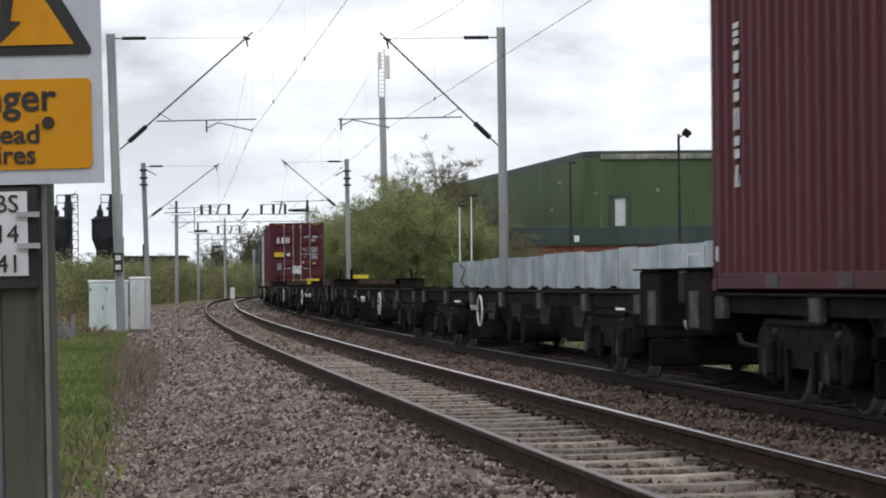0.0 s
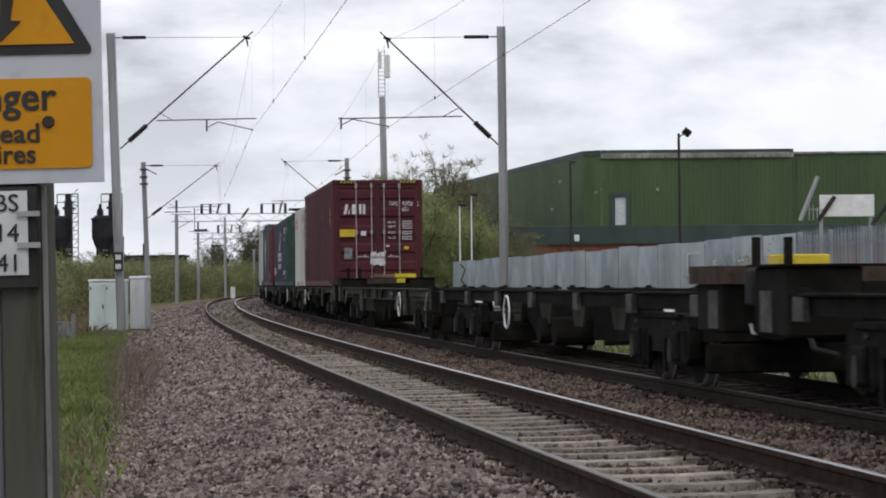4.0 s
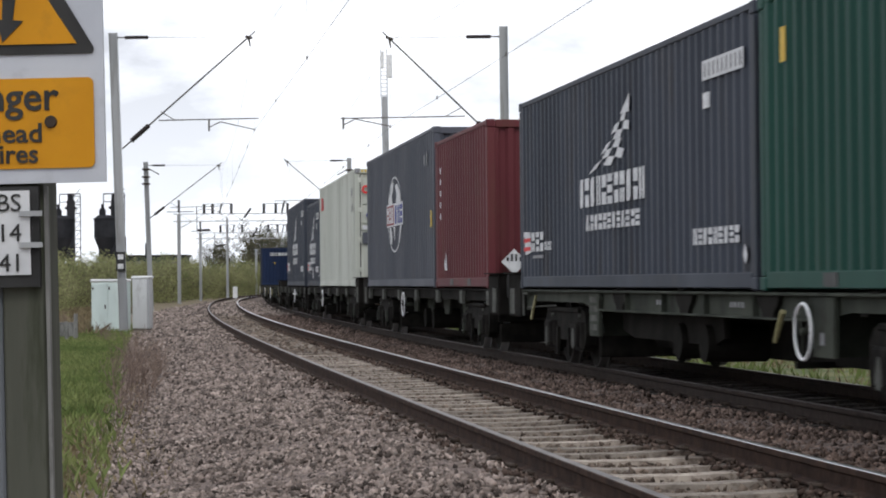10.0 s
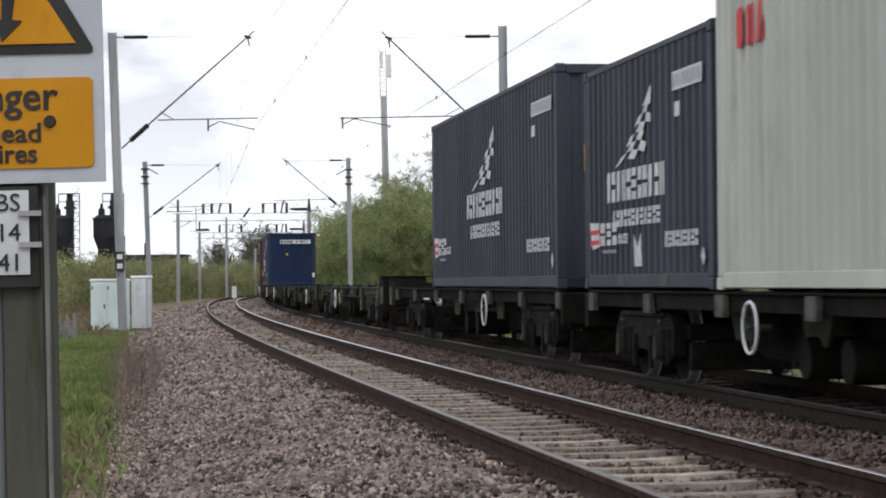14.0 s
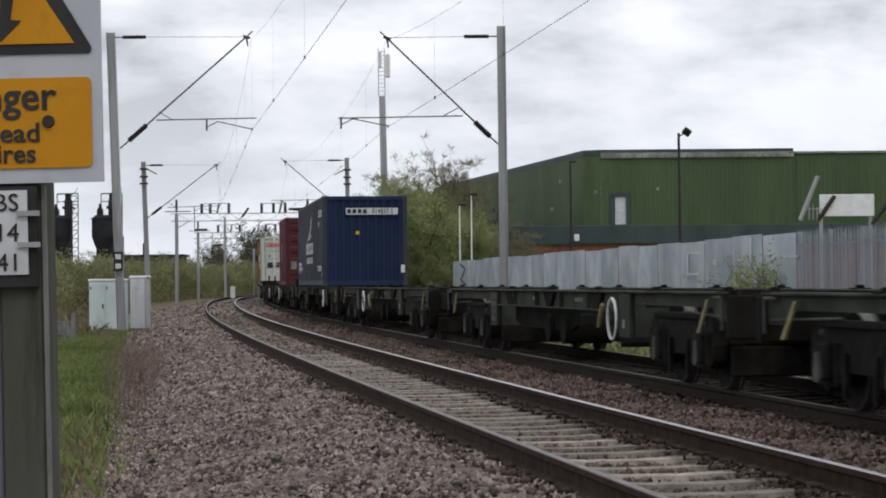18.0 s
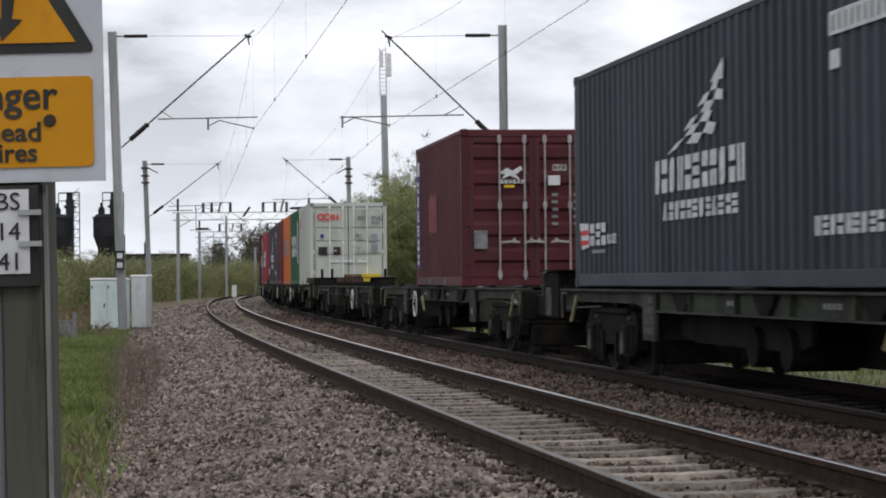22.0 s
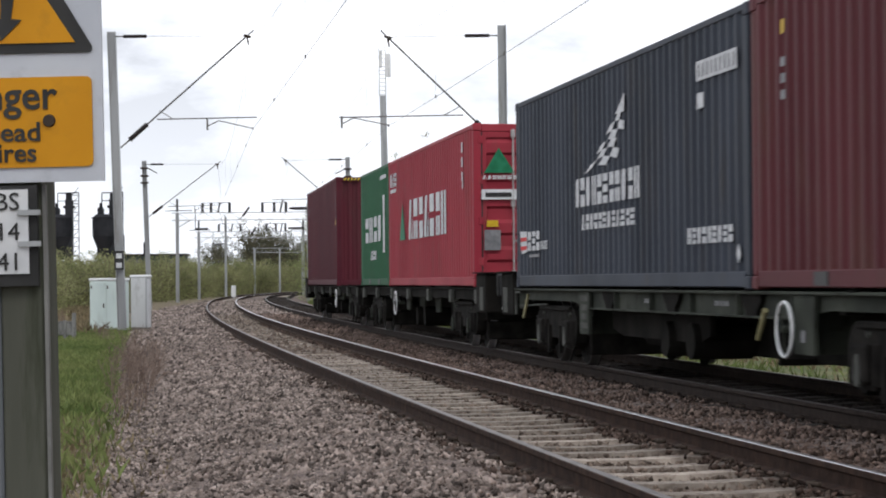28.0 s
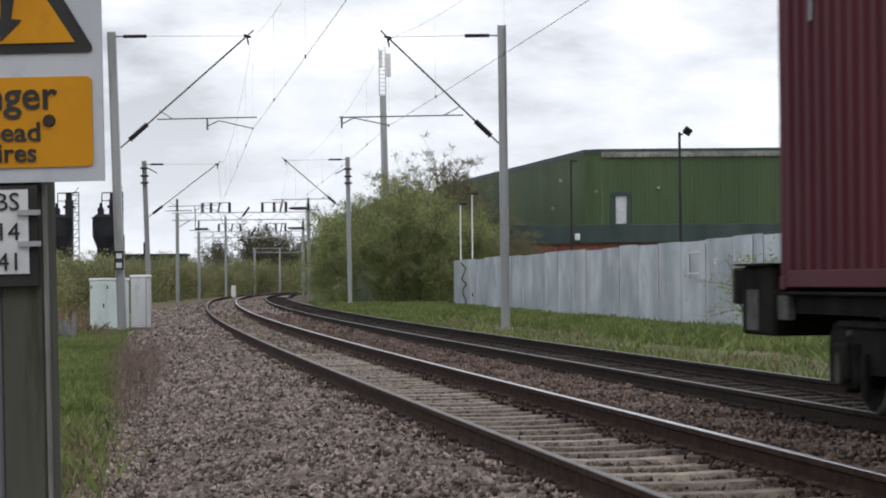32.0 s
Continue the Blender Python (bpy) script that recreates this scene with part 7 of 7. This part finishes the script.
c = container(12.19, 2.59, "slate", "plain", "slate and navy container with a white sail emblem")
NAVY = PAINT["navy"]
for o in c.children:
    if o.name.split(".")[0] in ("end_panel", "end_sill", "end_header"):
        o.data.materials[0] = NAVY
sail_mark(c, 12.19, 2.59)
bars(c, "number_plate_strip", [(0.67, 2.05, 2.17, 2.24)], M["mark_white"], "E", "white strip with black digits")
words(c, "814855 0", 1.73, 2.145, 0.175, M["mark_black"], lift=0.008, squeeze=0.95)
bars(c, "prefix_block", [(0.71 + 0.15 * i, 2.085, 0.82 + 0.15 * i, 2.205) for i in range(4)], M["mark_black"], "E", lift=0.005)
bars(c, "yellow_label", [(0.95, 1.48, 1.05, 1.58)], M["mark_yellow"], "E")
bars(c, "small_mark", [(2.25, 0.38, 2.36, 0.6)], M["mark_white"], "E")
load(c, 264.4, 12.19)

c = container(6.06, 2.59, "maroon", "doors", "maroon container with steel lock rods and white stencils")
bars(c, "name_strip", [(5.52, 0.33, 5.88, 2.06)], M["mark_blue"], label="dark blue strip with white blocks")
for q in range(6):
    letter_bars(c, "name_block", 5.56, 0.40 + 0.27 * q, 0.31, 0.20, 1, M["mark_white"], seed=q + 3, lift=0.005)
bars(c, "white_label", [(5.52, 2.065, 5.88, 2.32)], M["mark_white"])
for q in range(4):
    poly_mark(c, "faded_patch", [(3.1 + 0.28 * q, 0.95 + 0.05 * (q % 2)), (3.3 + 0.28 * q, 0.9), (3.32 + 0.28 * q, 1.62 - 0.06 * (q % 2)), (3.12 + 0.28 * q, 1.66)], M["mark_dull_red"])
words(c, "300474", 2.065, 1.94, 0.165, M["mark_white"])
words(c, "9", 2.31, 1.94, 0.165, M["mark_white"])
words(c, "CRXU", 1.63, 1.945, 0.15, M["mark_white"])
words(c, "22G1", 2.02, 1.79, 0.16, M["mark_white"])
bars(c, "white_label", [(1.44, 1.66, 1.64, 1.82)], M["mark_white"], "E")
bars(c, "data_block", [(1.5, 1.48 - 0.12 * j, 1.6, 1.53 - 0.12 * j) for j in range(5)] + [(1.86, 1.48 - 0.12 * j, 2.14, 1.53 - 0.12 * j) for j in range(5)], M["mark_grey"], "E")
poly_mark(c, "leaping_emblem", [(0.62, 1.86), (0.75, 1.95), (0.85, 1.9), (0.98, 1.98), (1.02, 1.92), (0.9, 1.84), (0.98, 1.74), (0.8, 1.82), (0.66, 1.76), (0.72, 1.84)], M["mark_white"], "E")
bars(c, "yellow_label", [(0.7, 1.62, 0.88, 1.67)], M["mark_yellow"], "E")
letter_bars(c, "name_block", 0.64, 1.69, 0.42, 0.06, 6, M["mark_white"], "E", seed=51)
bars(c, "grey_plate", [(0.2, 0.62, 0.42, 0.92)], M["mark_grey"], "E")
poly_mark(c, "white_patch", [(1.98, 0.78), (2.14, 0.78), (2.1, 0.92), (2.04, 0.88)], M["mark_white"], "E")
bars(c, "white_label", [(2.06, 0.22, 2.2, 0.28)], M["mark_white"], "E")
load(c, 286.25, 6.06)

c = container(6.06, 2.59, "pale_grey", "doors", "pale grey container with red name and black door plates")
letter_bars(c, "red_name_block", 4.7, 1.9, 0.8, 0.3, 3, M["mark_red"], seed=61)
for a in (0.30, 0.50):
    v, f = ring(0.085, 0.028, 18, 5)
    part("red_ring", mesh_of("red_ring", [(-0.043 + q[1] * 0.05, HW - a - 0.05 + q[0], 2.14 + q[2]) for q in v], f, M["mark_red"]), M["mark_red"], c)
letter_bars(c, "red_name_block", 0.67, 2.05, 0.32, 0.17, 2, M["mark_red"], "E", seed=43)
bars(c, "dark_plate", [(0.27, 0.94, 0.55, 1.2)], M["mark_black"], "E")
bars(c, "brown_plate", [(0.74, 0.94, 0.97, 1.2)], M["deck_brown"], "E")
bars(c, "white_label", [(0.76, 1.06, 0.84, 1.1)], M["mark_white"], "E", lift=0.005)
poly_mark(c, "blue_badge", [(0.39 + 0.06 * math.cos(q * math.pi / 5), 1.54 + 0.06 * math.sin(q * math.pi / 5)) for q in range(10)], M["mark_blue"], "E")
for t, z in (("MGW", 1.56), ("TARE", 1.42), ("NET", 1.14), ("CU.CAP", 1.01)):
    words(c, t, 1.56 if len(t) < 5 else 1.62, z, 0.14, M["mark_grey"], squeeze=0.54)
for a, z, w_, n_ in ((1.5, 2.06, 0.26, 4), (1.95, 2.06, 0.4, 6), (1.95, 1.90, 0.27, 4)):
    letter_bars(c, "number_block", a, z, w_, 0.11, n_, M["mark_grey"], "E", seed=n_)
bars(c, "grey_panel", [(1.93, 1.36, 2.14, 1.6), (1.93, 1.03, 2.14, 1.28)], M["pale"], "E")
load(c, 321.88, 6.06)

c = container(6.06, 2.59, "leaf_green", "plain", "bright green container with large white blocks of lettering")
letter_bars(c, "name_block", 1.5, 1.0, 3.3, 0.72, 4, M["mark_white"], seed=71)
bars(c, "name_block", [(0.55, 0.75, 0.95, 2.2)], M["mark_white"])
load(c, 328.2, 6.06)

c = container(6.06, 2.59, "orange", "plain", "bright orange container with dark blue blocks of lettering")
letter_bars(c, "emblem_block", 4.55, 0.95, 0.75, 0.95, 1, M["mark_blue"], seed=83)
letter_bars(c, "name_block", 1.1, 1.15, 3.1, 0.5, 5, M["mark_grey"], seed=81)
load(c, 334.44, 6.06)

c = container(6.06, 2.59, "oxide", "plain", "dull red corrugated container with a small badge high up")
bars(c, "badge", [(5.0, 2.18, 5.1, 2.3)], M["mark_yellow"])
bars(c, "badge", [(4.98, 1.9 - 0.14 * q, 5.12, 1.98 - 0.14 * q) for q in range(3)], M["mark_grey"])
load(c, 341.85, 6.06)

c = container(12.19, 2.59, "slate", "plain", "dark slate container with a large white sail emblem")
sail_mark(c, 12.19, 2.59)
load(c, 348.0, 12.19)

c = container(12.19, 2.59, "bright_red", "doors", "bright red high-cube container with white lettering and green triangle")
letter_bars(c, "name_block", 3.2, 0.91, 5.6, 0.76, 7, M["mark_white"], seed=91)
poly_mark(c, "green_triangle", [(9.25, 0.92), (10.2, 0.92), (9.72, 1.66)], M["mark_green"])
letter_bars(c, "badge_block", 10.7, 2.04, 1.2, 0.27, 3, M["mark_white"], seed=95)
bars(c, "label_block", [(10.8, 1.92, 11.8, 1.99)], M["mark_white"])
bars(c, "number_block", [(1.2, 2.2 - 0.24 * i, 1.35, 2.36 - 0.24 * i) for i in range(3)] + [(1.18, 1.6, 1.28, 1.78)], M["mark_white"])
poly_mark(c, "blue_badge", [(0.95 + 0.1 * math.cos(q * math.pi / 6), 2.0 + 0.1 * math.sin(q * math.pi / 6)) for q in range(12)], M["mark_blue"], "E")
poly_mark(c, "yellow_triangle", [(0.85, 1.17), (1.05, 1.17), (0.95, 1.34)], M["mark_yellow"], "E")
bars(c, "white_label", [(0.86, 0.68, 1.06, 0.82)], M["mark_white"], "E")
poly_mark(c, "green_triangle", [(0.16, 1.8), (0.66, 1.8), (0.4, 2.2)], M["mark_green"], "E")
bars(c, "white_label", [(0.12, 1.38, 0.72, 1.54)], M["mark_white"], "E")
bars(c, "label_block", [(0.18, 1.42, 0.6, 1.49)], M["mark_black"], "E", lift=0.005)
bars(c, "yellow_label", [(0.2, 0.95, 0.38, 1.05)], M["mark_yellow"], "E")
bars(c, "grey_plate", [(0.16, 0.58, 0.42, 0.9)], M["mark_grey"], "E")
letter_bars(c, "name_block", 0.14, 1.70, 0.56, 0.06, 7, M["mark_white"], "E", seed=92)
load(c, 364.2, 12.19)

c = container(6.06, 2.59, "leaf_green", "plain", "bright green container with white blocks and a white bar")
letter_bars(c, "name_block", 1.4, 0.98, 3.7, 0.56, 4, M["mark_white"], seed=71)
letter_bars(c, "name_block", 2.5, 0.58, 1.3, 0.2, 5, M["mark_white"], seed=72)
bars(c, "white_bar", [(0.72, 0.72, 1.08, 1.95)], M["mark_white"])
bars(c, "number_block", [(0.4, 2.3, 1.6, 2.38)], M["mark_white"])
load(c, 376.5, 6.06)

c = container(12.19, 2.896, "crimson", "plain", "plain crimson container with a small yellow triangle")
poly_mark(c, "yellow_triangle", [(1.2, 2.06), (1.4, 2.06), (1.3, 2.24)], M["mark_yellow"], "E")
hazard_corners(c, 2.896)
bars(c, "number_block", [(0.26, 2.0 + 0.13 * i, 0.31, 2.08 + 0.13 * i) for i in range(4)], M["mark_grey"])
poly_mark(c, "yellow_triangle", [(0.2, 1.62), (0.4, 1.62), (0.3, 1.8)], M["mark_yellow"])
bars(c, "grey_patch", [(11.2, 2.2, 11.3, 2.4)], M["mark_grey"])
load(c, 389.8, 12.19)


# ---- movement ----
def motions():
    times = [0.5 * i for i in range(65)]

    def chord(mid, half, t, turn, z, shift=0.0):
        s = mid - run(t)
        a, b = line(s - half, SIX, z), line(s + half, SIX, z)
        m, d = (a + b) / 2, b - a
        return pose(m.x, m.y, z, 0, 0, math.degrees(math.atan2(d.y, d.x)) + turn) @ Matrix.Translation((shift, 0, 0))

    for ob, mid, outer in WAGONS:
        walk(ob, [(t, chord(mid, 6.85, t, 0 if outer < 0 else 180, 0.0)) for t in times])
    for ob, mid, length in BOXES:
        walk(ob, [(t, chord(mid, length / 2, t, 0, FLOOR, -length / 2)) for t in times])
    # rolling wheels: one row at every thirtieth of a second
    rows = [i / 30.0 for i in range(0, 961, 1)]
    for ob, mid, outer in WAGONS:
        sign = -1 if outer < 0 else 1
        for b in ob.children:
            if b.name.split(".")[0] == "bogie":
                for w in b.children:
                    if w.name.split(".")[0] == "wheelset":
                        p = w.matrix_basis.translation.copy()
                        walk(w, [(t, Matrix.Translation(p) @ Matrix.Rotation(sign * run(t) / 0.425, 4, "Y")) for t in rows])


motions()
